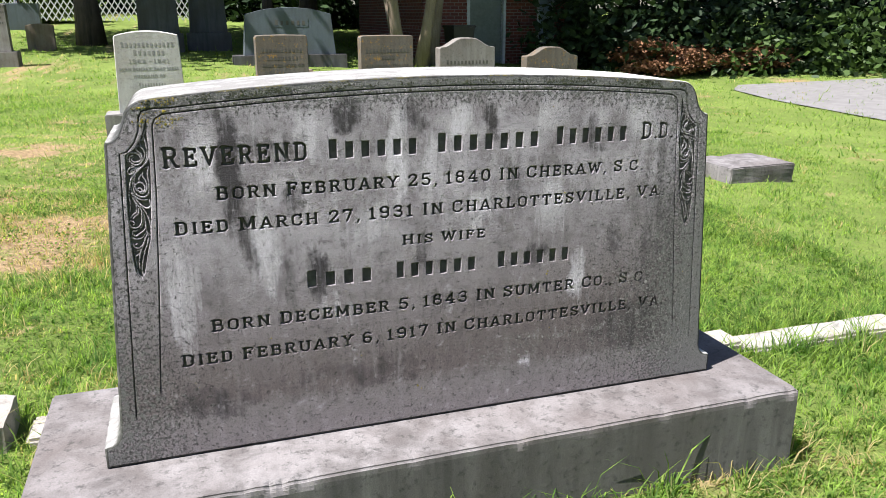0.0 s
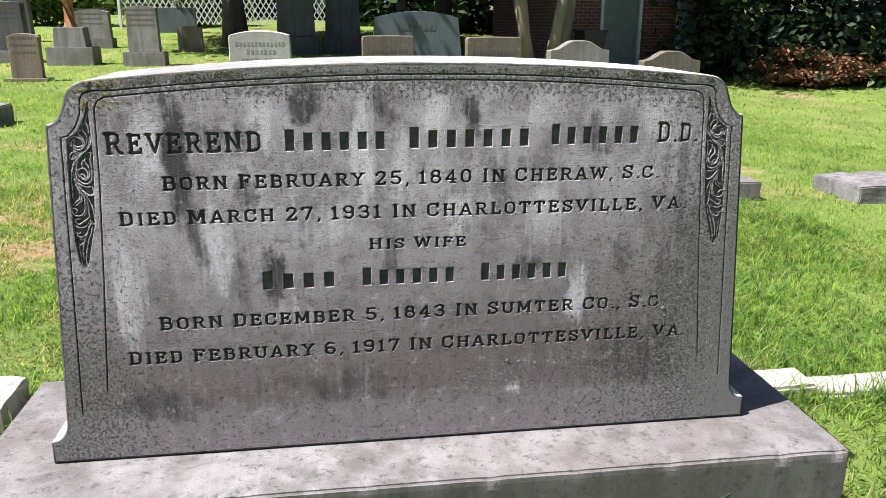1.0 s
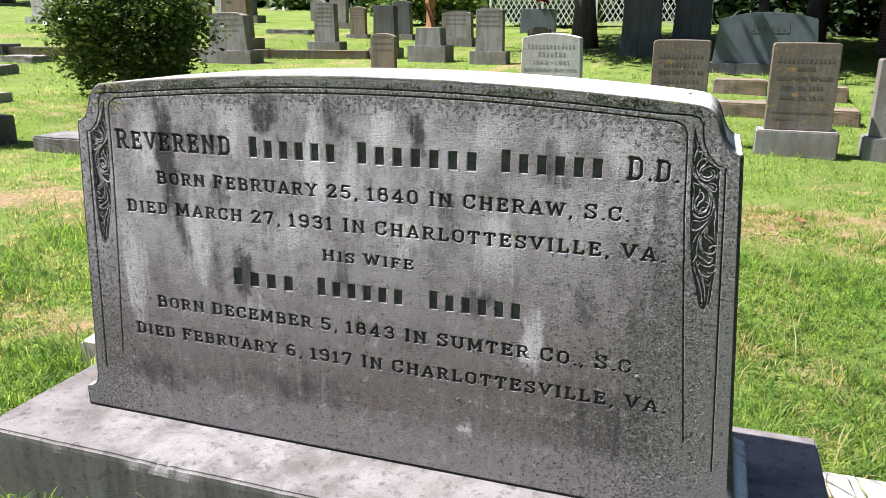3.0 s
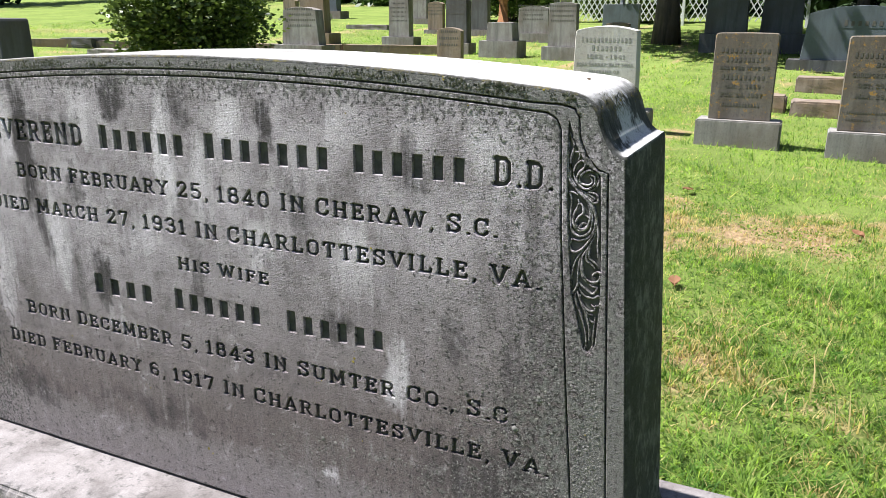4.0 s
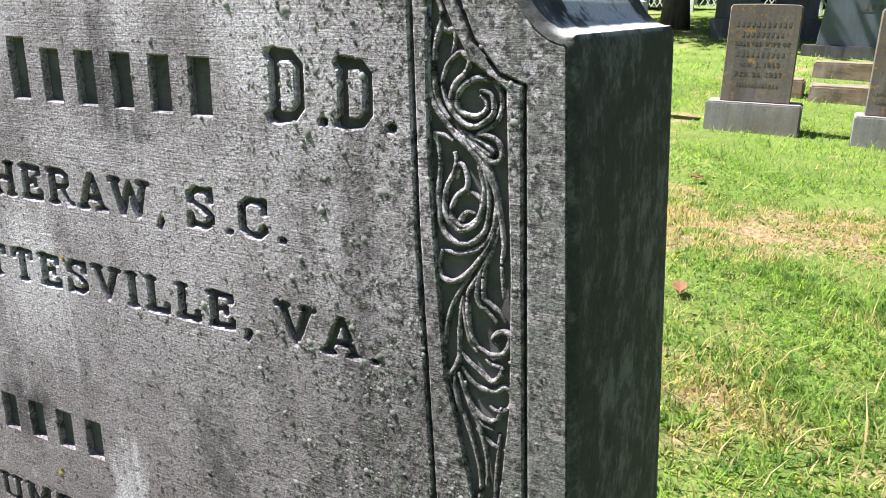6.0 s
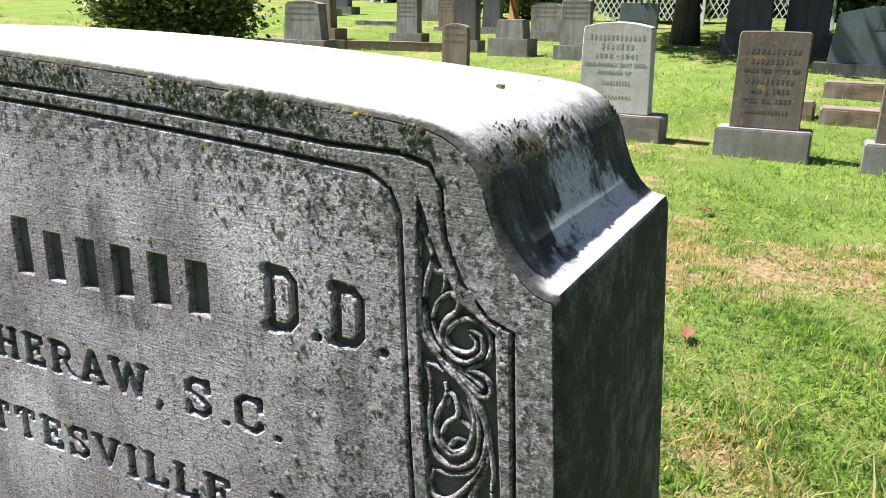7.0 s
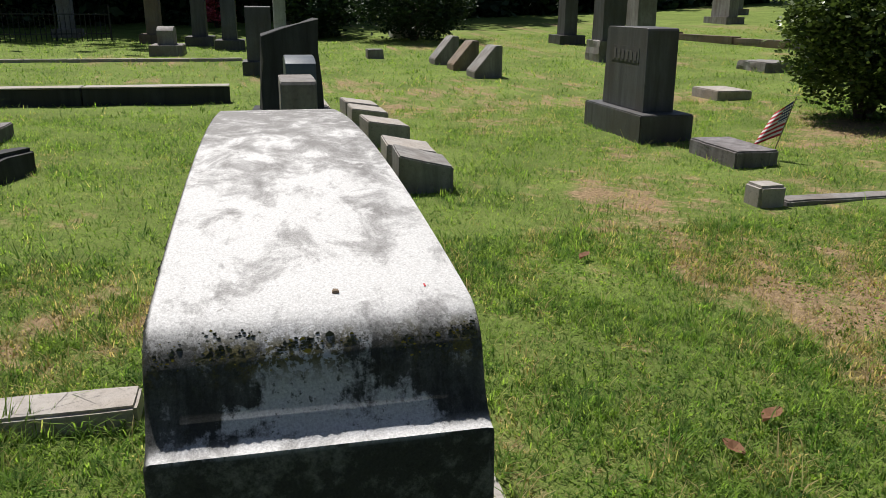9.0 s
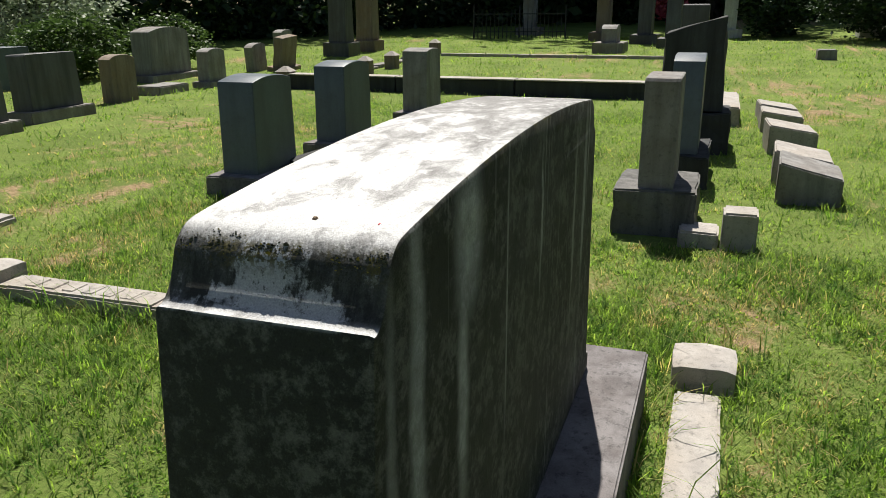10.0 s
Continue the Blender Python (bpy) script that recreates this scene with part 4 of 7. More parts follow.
def carve_scroll(sign, panel):
    """Acanthus scroll in relief: stems in bundles, two volutes and curling leaves."""
    strands = [
        # upper volute
        sweep((-0.15, 0.011), (-0.15, 0.082), (-0.15, 0.137), (-0.13, 0.186), (-0.05, 0.221), (0.07, 0.243), (0.23, 0.265), (0.42, 0.287), (0.64, 0.32), (0.79, 0.355), (0.87, 0.404), (0.91, 0.454), (0.88, 0.497), (0.91, 0.557)),
        sweep((-0.15, 0.011), (-0.03, 0.044), (0.03, 0.071), (-0.05, 0.112), (-0.07, 0.156), (-0.05, 0.194), (0.03, 0.221), (0.15, 0.243)),
        sweep((0.03, 0.071), (0.09, 0.093), (0.19, 0.09), (0.21, 0.109), (0.17, 0.131)),
        sweep((0.17, 0.227), (0.09, 0.205), (0.05, 0.178), (0.11, 0.15), (0.21, 0.134), (0.3, 0.128), (0.4, 0.137), (0.4, 0.15), (0.34, 0.164), (0.25, 0.175), (0.19, 0.191), (0.17, 0.213), (0.23, 0.232), (0.34, 0.246), (0.5, 0.251), (0.64, 0.24), (0.74, 0.227), (0.74, 0.208), (0.7, 0.194), (0.6, 0.189), (0.56, 0.191)),
        sweep((0.52, 0.265), (0.72, 0.249), (0.83, 0.227), (0.85, 0.199), (0.79, 0.18), (0.68, 0.169), (0.52, 0.169), (0.38, 0.178), (0.28, 0.191), (0.25, 0.208), (0.28, 0.224), (0.4, 0.232), (0.54, 0.232), (0.64, 0.221), (0.64, 0.208), (0.56, 0.197)),
        # small leaf
        sweep((0.3, 0.262), (0.48, 0.27), (0.66, 0.281), (0.75, 0.292), (0.7, 0.298), (0.54, 0.284), (0.38, 0.273)),
        sweep((0.52, 0.265), (0.7, 0.265), (0.81, 0.273), (0.87, 0.287), (0.87, 0.301), (0.79, 0.309), (0.66, 0.303), (0.5, 0.287), (0.34, 0.268)),
        # stem bundle and inner volute
        sweep((0.4, 0.29), (0.58, 0.311), (0.68, 0.339), (0.71, 0.369), (0.7, 0.399), (0.65, 0.432), (0.52, 0.454), (0.38, 0.464), (0.22, 0.464), (0.09, 0.451), (0.02, 0.429), (0.01, 0.402), (0, 0.372), (0.03, 0.336), (0.03, 0.311), (-0.01, 0.287), (-0.05, 0.27), (0.07, 0.27), (0.21, 0.279)),
        sweep((0.46, 0.287), (0.66, 0.311), (0.77, 0.339), (0.83, 0.369), (0.81, 0.402), (0.76, 0.432), (0.63, 0.462), (0.45, 0.478), (0.25, 0.486), (0.14, 0.484), (0.04, 0.481)),
        sweep((0.5, 0.295), (0.6, 0.328), (0.65, 0.361), (0.62, 0.391), (0.55, 0.418), (0.43, 0.434), (0.29, 0.44), (0.18, 0.429), (0.1, 0.41), (0.1, 0.383), (0.14, 0.358), (0.23, 0.336), (0.26, 0.314), (0.23, 0.298)),
        sweep((0.28, 0.317), (0.36, 0.322), (0.42, 0.344), (0.4, 0.361), (0.29, 0.374), (0.21, 0.391), (0.18, 0.413), (0.24, 0.426), (0.37, 0.432), (0.51, 0.421), (0.6, 0.402), (0.61, 0.383), (0.51, 0.369), (0.41, 0.369)),
        sweep((0.52, 0.407), (0.42, 0.404), (0.34, 0.413), (0.31, 0.426), (0.39, 0.432), (0.51, 0.423)),
        # left leaf
        sweep((0.04, 0.481), (-0.01, 0.505), (0, 0.53), (0.11, 0.541), (0.25, 0.536), (0.4, 0.519), (0.54, 0.495), (0.69, 0.464), (0.78, 0.434)),
        # lower leaves
        sweep((0.43, 0.525), (0.29, 0.552), (0.15, 0.59), (0.06, 0.634), (0.02, 0.678), (0.02, 0.727), (0.15, 0.719), (0.23, 0.694), (0.25, 0.656), (0.26, 0.623), (0.29, 0.587), (0.32, 0.566)),
        sweep((0.32, 0.566), (0.33, 0.598), (0.37, 0.634), (0.42, 0.658), (0.51, 0.675)),
        sweep((0.53, 0.522), (0.4, 0.557), (0.39, 0.596), (0.41, 0.628), (0.48, 0.653), (0.58, 0.667)),
        sweep((0.69, 0.481), (0.55, 0.522), (0.52, 0.557), (0.57, 0.579), (0.67, 0.587), (0.8, 0.607)),
        sweep((0.84, 0.423), (0.75, 0.467), (0.64, 0.503), (0.61, 0.536), (0.62, 0.563), (0.73, 0.574), (0.84, 0.587), (0.93, 0.604)),
        sweep((0.58, 0.664), (0.71, 0.672), (0.89, 0.664), (0.98, 0.642), (0.97, 0.623), (0.85, 0.623), (0.74, 0.639), (0.82, 0.65)),
        sweep((0.28, 0.678), (0.39, 0.697), (0.56, 0.713), (0.71, 0.727), (0.83, 0.713), (0.86, 0.694), (0.72, 0.691), (0.63, 0.683)),
        sweep((0.27, 0.708), (0.39, 0.735), (0.53, 0.746), (0.75, 0.746), (0.9, 0.732), (0.98, 0.751), (0.92, 0.776), (0.75, 0.787), (0.64, 0.779)),
        sweep((0.17, 0.719), (0.15, 0.754), (0.18, 0.79), (0.25, 0.814), (0.32, 0.844)),
        sweep((0.3, 0.738), (0.33, 0.77), (0.41, 0.798), (0.48, 0.82), (0.67, 0.828)),
        # tip
        sweep((0.05, 0.735), (0.19, 0.795), (0.31, 0.855), (0.39, 0.918), (0.38, 0.973), (0.29, 1.008), (0.42, 1.014), (0.58, 0.986), (0.63, 0.937), (0.69, 0.888), (0.76, 0.833)),
        sweep((0.22, 0.721), (0.34, 0.781), (0.47, 0.831), (0.53, 0.893), (0.49, 0.956)),
        sweep((0.34, 0.781), (0.53, 0.809), (0.73, 0.806), (0.82, 0.776)),
        sweep((0.41, 0.833), (0.6, 0.858), (0.71, 0.866)),
    ]
    for k, pts in enumerate(strands):
        n = len(pts)
        radii = [0.0022 * (0.6 + 0.4 * math.sin(math.pi * min(1, (i + 0.8) / n))) * (1 + 0.22 * noise.noise(Vector(pts[i]) * 160)) for i in range(n)]
        bm = tube_bm(bmesh.new(), [(sign * px, py + 0.0004 * (k % 3), pz) for px, py, pz in pts], radii, 7)
        part("scroll_strand", bm, M_FACE, panel, smooth=True)


for sign in (1, -1):
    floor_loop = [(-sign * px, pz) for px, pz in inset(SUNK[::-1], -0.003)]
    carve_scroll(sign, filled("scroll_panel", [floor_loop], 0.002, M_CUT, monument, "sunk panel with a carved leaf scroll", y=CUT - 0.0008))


def crust(name, pts, sizes, mat, label, normals=None):
    """Small uneven warts of lichen on a face."""
    ring = np.array([[1, 0, 0], [0.5, 0, 0.87], [-0.5, 0, 0.87], [-1, 0, 0], [-0.5, 0, -0.87], [0.5, 0, -0.87], [0.1, -0.5, 0.1]])
    tri = np.array([[0, 1, 6], [1, 2, 6], [2, 3, 6], [3, 4, 6], [4, 5, 6], [5, 0, 6]])
    n = len(pts)
    th = rng.uniform(0, 6.28, n)
    base = ring[None] * rng.uniform(0.65, 1.3, (n, 7, 1))
    c, s = np.cos(th)[:, None], np.sin(th)[:, None]
    bx, bz = base[..., 0] * c - base[..., 2] * s, base[..., 0] * s + base[..., 2] * c
    loc = np.stack([bx, base[..., 1], bz], -1) * sizes[:, None, None]
    if normals is not None:
        loc[..., 1] *= 0.35
        loc = np.stack([loc[..., 0], loc[..., 2], -loc[..., 1]], -1) if normals == "top" else np.stack([-loc[..., 1], loc[..., 0], loc[..., 2]], -1)
    v = (pts[:, None] + loc).reshape(-1, 3)
    f = (tri[None] + 7 * np.arange(n)[:, None, None]).reshape(-1, 3)
    ob = soup(name, v, f, mat, monument, label)
    ob["kind"] = "stuff"
    return ob


def front_scatter(n, chance, spread=0.012, per=5):
    out = []
    while len(out) < n:
        px, pz = rng.uniform(-0.83, 0.83), rng.uniform(0.30, 1.19)
        if rng.uniform() > chance(px, pz) or (0.735 < abs(px) < 0.806 and 0.75 < pz < 1.11 and rng.uniform() < 0.85):
            continue
        for _ in range(rng.integers(1, per)):
            qx, qz = px + rng.normal(0, spread), pz + rng.normal(0, spread)
            edge = 0.875 - 0.0655 * (qz - 0.326) / 0.75
            groove = min(abs(abs(qx) - (0.838 - 0.0545 * (qz - 0.36))), abs(abs(qx) - (0.772 - 0.0735 * (qz - 0.42))), abs(qz - arc_z(qx, 0.0285)), abs(qz - arc_z(qx, 0.0415)))
            if groove > 0.0055 and abs(qx) < edge - 0.004 and 0.3 < qz < arc_z(qx, 0.006) and not (abs(qx) > 0.766 and qz > 1.07) and not (abs(qx) > 0.74 and qz > 1.155):
                out.append((qx, 0.0002, qz))
    return np.array(out[:n])


def right_crust(px, pz):
    side = max(0.0, (px - 0.42) / 0.4) ** 1.6 * (0.35 + 0.65 * (0.5 + 0.5 * math.sin(pz * 9 + px * 4)))
    border = 0.45 if pz > arc_z(px, 0.045) else 0.0
    lower = 0.25 if pz < 0.45 and px > 0.1 else 0.0
    left = 0.12 if px < -0.74 else 0.0
    return min(1.0, side * 0.7 + border + lower + left)


def off_cuts(p):
    """Leave out what would hang over the carving."""
    return p[sum(crossings(p[:, 0], p[:, 2], h) for h in holes) % 2 == 0]


pts = off_cuts(front_scatter(15000, right_crust, 0.012, 7))
crust("lichen_crust", pts, rng.gamma(2.2, 0.00036, len(pts)) + 0.0005, M_LICHEN, "crusty grey lichen")
pts = front_scatter(230, lambda px, pz: 1.0 if (px < -0.66 and pz > 1.11) or (pz > 1.14 and px > 0.45 and (px * 37 % 1) < 0.06) else 0.0008, 0.006)
pts = off_cuts(pts)
crust("yellow_lichen", pts, rng.gamma(3, 0.0004, len(pts)) + 0.0005, M_LICHEN_Y, "yellow lichen crust")
tops = front_scatter(1500, lambda px, pz: 1.0 if pz > arc_z(px, 0.034) and math.sin(px * 23) + math.sin(px * 61 + 1) > -0.4 else 0.0, 0.006)
crust("moss_specks", off_cuts(tops)[:1400], rng.gamma(2.2, 0.00055, len(off_cuts(tops)[:1400])) + 0.0006, M_LICHEN_DARK, "dark moss specks along the top border")
# moss clumps along the rounded east arris
lip = [p for p in HALF if p[1] > 1.112]
seat = rng.uniform(0.0, 0.308, 34)
who = rng.integers(0, 34, 520)
k = np.clip(rng.normal(3.3, 0.5, 34)[who] + rng.normal(0, 0.28, 520), 0, len(lip) - 1.01)
i = k.astype(int)
lx, lz = np.array(lip).T
pts = np.stack([lx[i] + (lx[i + 1] - lx[i]) * (k - i), np.clip(seat[who] + rng.normal(0, 0.006, 520), 0.004, 0.300), lz[i] + (lz[i + 1] - lz[i]) * (k - i)], -1)
crust("moss_clumps", pts[:400], rng.gamma(2.5, 0.00035, 400) + 0.0004, M_LICHEN_DARK, "dark moss clumps", "east")
crust("yellow_moss", pts[400:], rng.gamma(2.5, 0.00032, 120) + 0.0004, M_LICHEN_Y, "yellowish moss clumps", "east")
# plinth under the block
bm = box_bm(-1.12, 1.12, -0.207, 0.50, -0.12, 0.225)
bmesh.ops.bevel(bm, geom=[e for e in bm.edges if max(v.co.z for v in e.verts) > 0.2], offset=0.007, segments=3, affect="EDGES")
for axis, cuts in (((1, 0, 0), np.linspace(-1.10, 1.10, 140)), ((0, 0, 1), (0.19, 0.204, 0.212)), ((0, 1, 0), (-0.192, -0.180))):
    for cut in cuts:
        bmesh.ops.bisect_plane(bm, geom=bm.verts[:] + bm.edges[:] + bm.faces[:], plane_co=Vector(axis) * float(cut), plane_no=axis)
CHIPS = [(-0.515, 0.035, 0.020), (-0.44, 0.022, 0.014), (-0.60, 0.03, 0.010), (0.16, 0.02, 0.010), (-0.15, 0.018, 0.006), (0.62, 0.02, 0.007), (-0.86, 0.025, 0.008), (0.93, 0.02, 0.010), (1.09, 0.03, 0.014), (0.38, 0.015, 0.006)]
for v in bm.verts:
    if v.co.z > 0.2 and v.co.y < -0.17:
        edge = max(0.0, 1 - math.hypot(v.co.y + 0.207, v.co.z - 0.225) / 0.030)
        ragged = 0.7 + 0.6 * noise.noise(Vector((v.co.x * 55, 3.1, 0)))
        wear = 0.0025 * max(0.0, noise.noise(Vector((v.co.x * 16, 0.5, 0)))) + sum(d * ragged * math.exp(-((v.co.x - c) / w) ** 2) for c, w, d in CHIPS)
        v.co.z -= edge * wear
        v.co.y += edge * wear * 0.9
bm.normal_update()
bm.faces.ensure_lookup_table()
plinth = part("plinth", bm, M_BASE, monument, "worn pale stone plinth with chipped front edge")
# upright faces take the darker copy: their shade is painted in
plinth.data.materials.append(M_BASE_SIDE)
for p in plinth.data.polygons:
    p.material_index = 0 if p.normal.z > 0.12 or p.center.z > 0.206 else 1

red_leaf = part("red_leaf_scrap", box_bm(0.703, 0.715, 0.2635, 0.2655, 1.1768, 1.1780), M_RED)
crumb = part("bark_crumb", roughen(box_bm(0.711, 0.7175, 0.171, 0.1785, 1.1765, 1.1805, 0.001), 0.0015, 150, 2, 5), M_BROWN)
tagged(crumb, "brown crumb of bark lying on the monument", "debris")
tagged(red_leaf, "tiny red leaf scrap lying on the monument", "leaf")


# ---- plot border of coping stones ----
def slab(name, x0, x1, y0, y1, z1, mat, label, category="coping", bevel=0.012, rough=0.006, group="", depth=0.10, turn=0.0, lean=0.0):
    cx, cy = (x0 + x1) / 2, (y0 + y1) / 2
    g = float(ground_z(cx, cy))
    bm = box_bm(x0 - cx, x1 - cx, y0 - cy, y1 - cy, -depth, z1, bevel)
    n = max(1, min(5, int(max(x1 - x0, y1 - y0) / 0.12)))
    roughen(bm, rough, 7, n, cx)
    ob = part(name, bm, mat)
    ob.matrix_world = pose(cx, cy, g, lean, 0, turn)
    return tagged(ob, label, category, group)


BORDER = "coping stones round the family plot"
for i in range(4):
    slab("coping_stone", -1.25 + 0.95 * i + 0.006, -1.25 + 0.95 * (i + 1) - 0.006, 0.60, 0.77, 0.035, M_CURB, "pale worn coping stone sunk in the grass", group=BORDER)
for i in range(3):
    slab("coping_stone", -1.39, -1.21, -1.78 - 1.0 + 0.8 * i, -1.78 - 0.21 + 0.8 * i, 0.08, M_CURB, "pale worn coping stone sunk in the grass", group=BORDER)
lettered = slab("lettered_coping_stone", -1.39, -1.21, -2.72, -1.80, 0.086, M_CURB, "pale coping stone with raised lettering in the grass", "coping")
for i in range(6):
    part("raised_letter", box_bm(-0.055, 0.055, -0.36 + 0.12 * i, -0.29 + 0.12 * i, 0.08, 0.0905, 0.003), M_CURB, lettered)
def corner_post(x, y, w, h, turn):
    """A low square post, domed on top."""
    bm = bmesh.new()
    n = 8
    grid = []
    for i in range(n + 1):
        for k in range(n + 1):
            u, v = 2 * i / n - 1, 2 * k / n - 1
            s = 1 - 0.05 * abs(u * v)
            grid.append(bm.verts.new((u * w / 2 * s, v * w / 2 * s, h - 0.011 * (abs(u) ** 4 + abs(v) ** 4) + 0.006 * noise.noise(Vector((u * 2 + x, v * 2, 0.3))))))
    for i in range(n):
        for k in range(n):
            a = i * (n + 1) + k
            bm.faces.new((grid[a], grid[a + n + 1], grid[a + n + 2], grid[a + 1]))
    rim = [e for e in bm.edges if e.is_boundary]
    for k in (0.55, -0.6):
        new_edges = bmesh.ops.extrude_edge_only(bm, edges=rim)["geom"]
        for v in [q for q in new_edges if isinstance(q, bmesh.types.BMVert)]:
            v.co.z = h * k + 0.012 * noise.noise(v.co * 9)
        rim = [q for q in new_edges if isinstance(q, bmesh.types.BMEdge)]
    ob = part("corner_post", bm, M_CURB, smooth=30)
    ob.matrix_world = pose(x, y, float(ground_z(x, y)), 0, 0, turn)
    return tagged(ob, "low pale corner post with rounded top", "post", "corner posts of the family plot")


corner_post(-1.41, 0.70, 0.245, 0.115, 0)
corner_post(-1.30, -2.91, 0.26, 0.155, 4)


# ---- gravestones ----
def top_profile(kind, w, z0, h, taper=0.0):
    """Outline (x, z) of a tablet, counter-clockwise."""
    r = w / 2
    t = r - taper
    pts = [(r, z0)]
    n = 12
    if kind == "flat":
        pts += [(t, h - 0.03), (t - 0.012, h - 0.012), (t - 0.03, h - 0.006), (0, h)]
    elif kind == "arch":
        rise = 0.16 * w
        pts += [(t * math.cos(a) if i else t, h - rise + rise * math.sin(a)) for i, a in enumerate(np.linspace(0.25, math.pi / 2, n))]
    elif kind == "low_arch":
        rise = 0.07 * w
        pts += [(t, h - rise - 0.02)] + [(t * k, h - rise * k * k - 0.004) for k in np.linspace(0.97, 0.0, n)]
    elif kind == "serpentine":
        pts += [(t, h - 0.17 * w)]
        for k in np.linspace(0.96, 0.0, n):
            pts.append((t * k, h - 0.15 * w * (0.5 - 0.5 * math.cos(math.pi * min(1.0, max(0.0, (k - 0.18) / 0.72))))))
    elif kind == "slanted":
        pts += [(t, h - 0.02)]
        return pts + [(-t, h * 0.87), (-r, z0)]
    elif kind == "shoulder":
        pts += [(t, h * 0.86), (t - 0.04, h * 0.88), (t - 0.06, h * 0.95), (t - 0.10, h * 0.97), (0, h)]
    left = [(-px, pz) for px, pz in reversed(pts)]
    if abs(pts[-1][0]) < 1e-6:
        left = left[1:]
    return pts + left


def text_part(body, x0, x1, z0, cap, parent, y, ink=None):
    ob = filled("inscription", text_loops(body, x0, x1, z0, cap), 0.003, ink or M_INK, parent, "incised dark inscription", y=y)
    ob["kind"] = "stuff"
    return ob


def bars_part(rows, parent, y, ink=None):
    """Lines of unreadable or private writing as plain bars: (x0, x1, z, height, letters)."""
    for x0, x1, z, hh, letters in rows:
        ob = filled("inscription_bar", bar_loops(letters, x0, x1, z, hh), 0.003, ink or M_INK, parent, "worn line of carving", y=y)
        ob["kind"] = "stuff"


def headstone(label, x, y, w, d, h, kind, mat, plinth_size=None, plinth_mat=None, taper=0.0, turn=0.0, lean=0.0, side=0.0, group="", name="gravestone", bars=(), rough=0.0, sink=0.0):
    """A tablet facing -y with its middle at (x, y), h from the ground to its top."""
    ob = new(name)
    ob.matrix_world = pose(x, y, float(ground_z(x, y)) - sink, lean, side, turn)
    tagged(ob, label, "gravestone", group)
    z0 = -0.08
    if plinth_size:
        pw, pd, ph = plinth_size
        bm = box_bm(-pw / 2, pw / 2, -pd / 2, pd / 2, -0.15, ph, 0.012)
        if rough:
            roughen(bm, rough, 6, 3, x)
        part("plinth", bm, plinth_mat or mat, ob)
        z0 = ph + 0.001
    bm = prism_bm(top_profile(kind, w, z0, h, taper), -d / 2, d / 2, 0.008)
    if rough and (rough > 0.02 or not plinth_size):
        roughen(bm, rough, 6, 2, y)
    part("tablet", bm, mat, ob, smooth=30)
    bars_part(bars, ob, -d / 2 - 0.002)
    return ob


def lines_of(w, z_top, count, pitch, hh, seed):
    r = random.Random(seed)
    return [(-w * k, w * k, z_top - pitch * i, hh, max(4, int(2 * w * k / (hh * 0.95)))) for i in range(count) for k in (r.uniform(0.26, 0.42),)]


ROW = "family row of upright gravestones"
g = headstone("pale marble gravestone with arched top on a dark plinth", -0.96, 7.05, 0.68, 0.18, 1.08, "low_arch", M_PALE, (0.97, 0.34, 0.24), M_GREY, 0.02, 0, 1, 0, ROW, rough=0.006)
bars_part([(-0.261, 0.270, 0.919, 0.050, 13), (-0.148, 0.174, 0.837, 0.050, 7), (-0.122, 0.157, 0.510, 0.041, 10), (-0.174, 0.174, 0.382, 0.032, 11)], g, -0.092, M_INK_PALE)
text_part("1862 - 1941", -0.191, 0.209, 0.755, 0.041, g, -0.092, M_INK_PALE)
text_part("BORN BOMBAY, EAST INDIA", -0.296, 0.296, 0.678, 0.033, g, -0.092, M_INK_PALE)
text_part("HUSBAND OF", -0.165, 0.157, 0.605, 0.033, g, -0.092, M_INK_PALE)
g = headstone("brown granite gravestone with orange lichen edges on grey plinth", 0.41, 6.86, 0.56, 0.15, 1.06, "flat", M_TAN, (0.77, 0.32, 0.25), M_GREY, 0.0, 0, 0, 0, ROW)
bars_part([(-0.224, 0.224, 0.878, 0.045, 11), (-0.172, 0.172, 0.796, 0.045, 9), (-0.198, 0.198, 0.633, 0.045, 10), (-0.172, 0.172, 0.380, 0.036, 13)], g, -0.077)
text_part("BELOVED WIFE OF", -0.215, 0.224, 0.724, 0.032, g, -0.077)
text_part("JAN. 1, 1859", -0.155, 0.163, 0.552, 0.038, g, -0.077)
text_part("FEB. 24, 1937", -0.189, 0.189, 0.471, 0.038, g, -0.077)
g = headstone("tan granite gravestone with flat top on grey plinth", 1.57, 6.82, 0.61, 0.15, 1.09, "flat", M_TAN, (0.75, 0.32, 0.25), M_GREY, 0.0, 0, 0, 0, ROW)
bars_part([(-0.252, 0.261, 0.902, 0.046, 13), (-0.252, 0.261, 0.414, 0.023, 24), (-0.252, -0.045, 0.350, 0.023, 9)], g, -0.077)
text_part("BORN", -0.072, 0.090, 0.828, 0.037, g, -0.077)
text_part("CARNFORTH, ENGLAND", -0.243, 0.252, 0.736, 0.039, g, -0.077)
text_part("OCT. 29, 1859", -0.189, 0.180, 0.644, 0.039, g, -0.077)
text_part("MAR. 29, 1919", -0.198, 0.189, 0.552, 0.039, g, -0.077)
g = headstone("grey gravestone with serpentine top and carved crest", 2.60, 7.02, 0.70, 0.17, 1.09, "serpentine", M_GREY, (0.80, 0.32, 0.24), M_GREY, 0.0, 0, 0, 0, ROW)
bars_part([(-0.272, 0.272, 0.788, 0.049, 12), (-0.165, 0.155, 0.699, 0.049, 7), (-0.213, 0.194, 0.473, 0.039, 13), (-0.136, 0.097, 0.394, 0.034, 9)], g, -0.087)
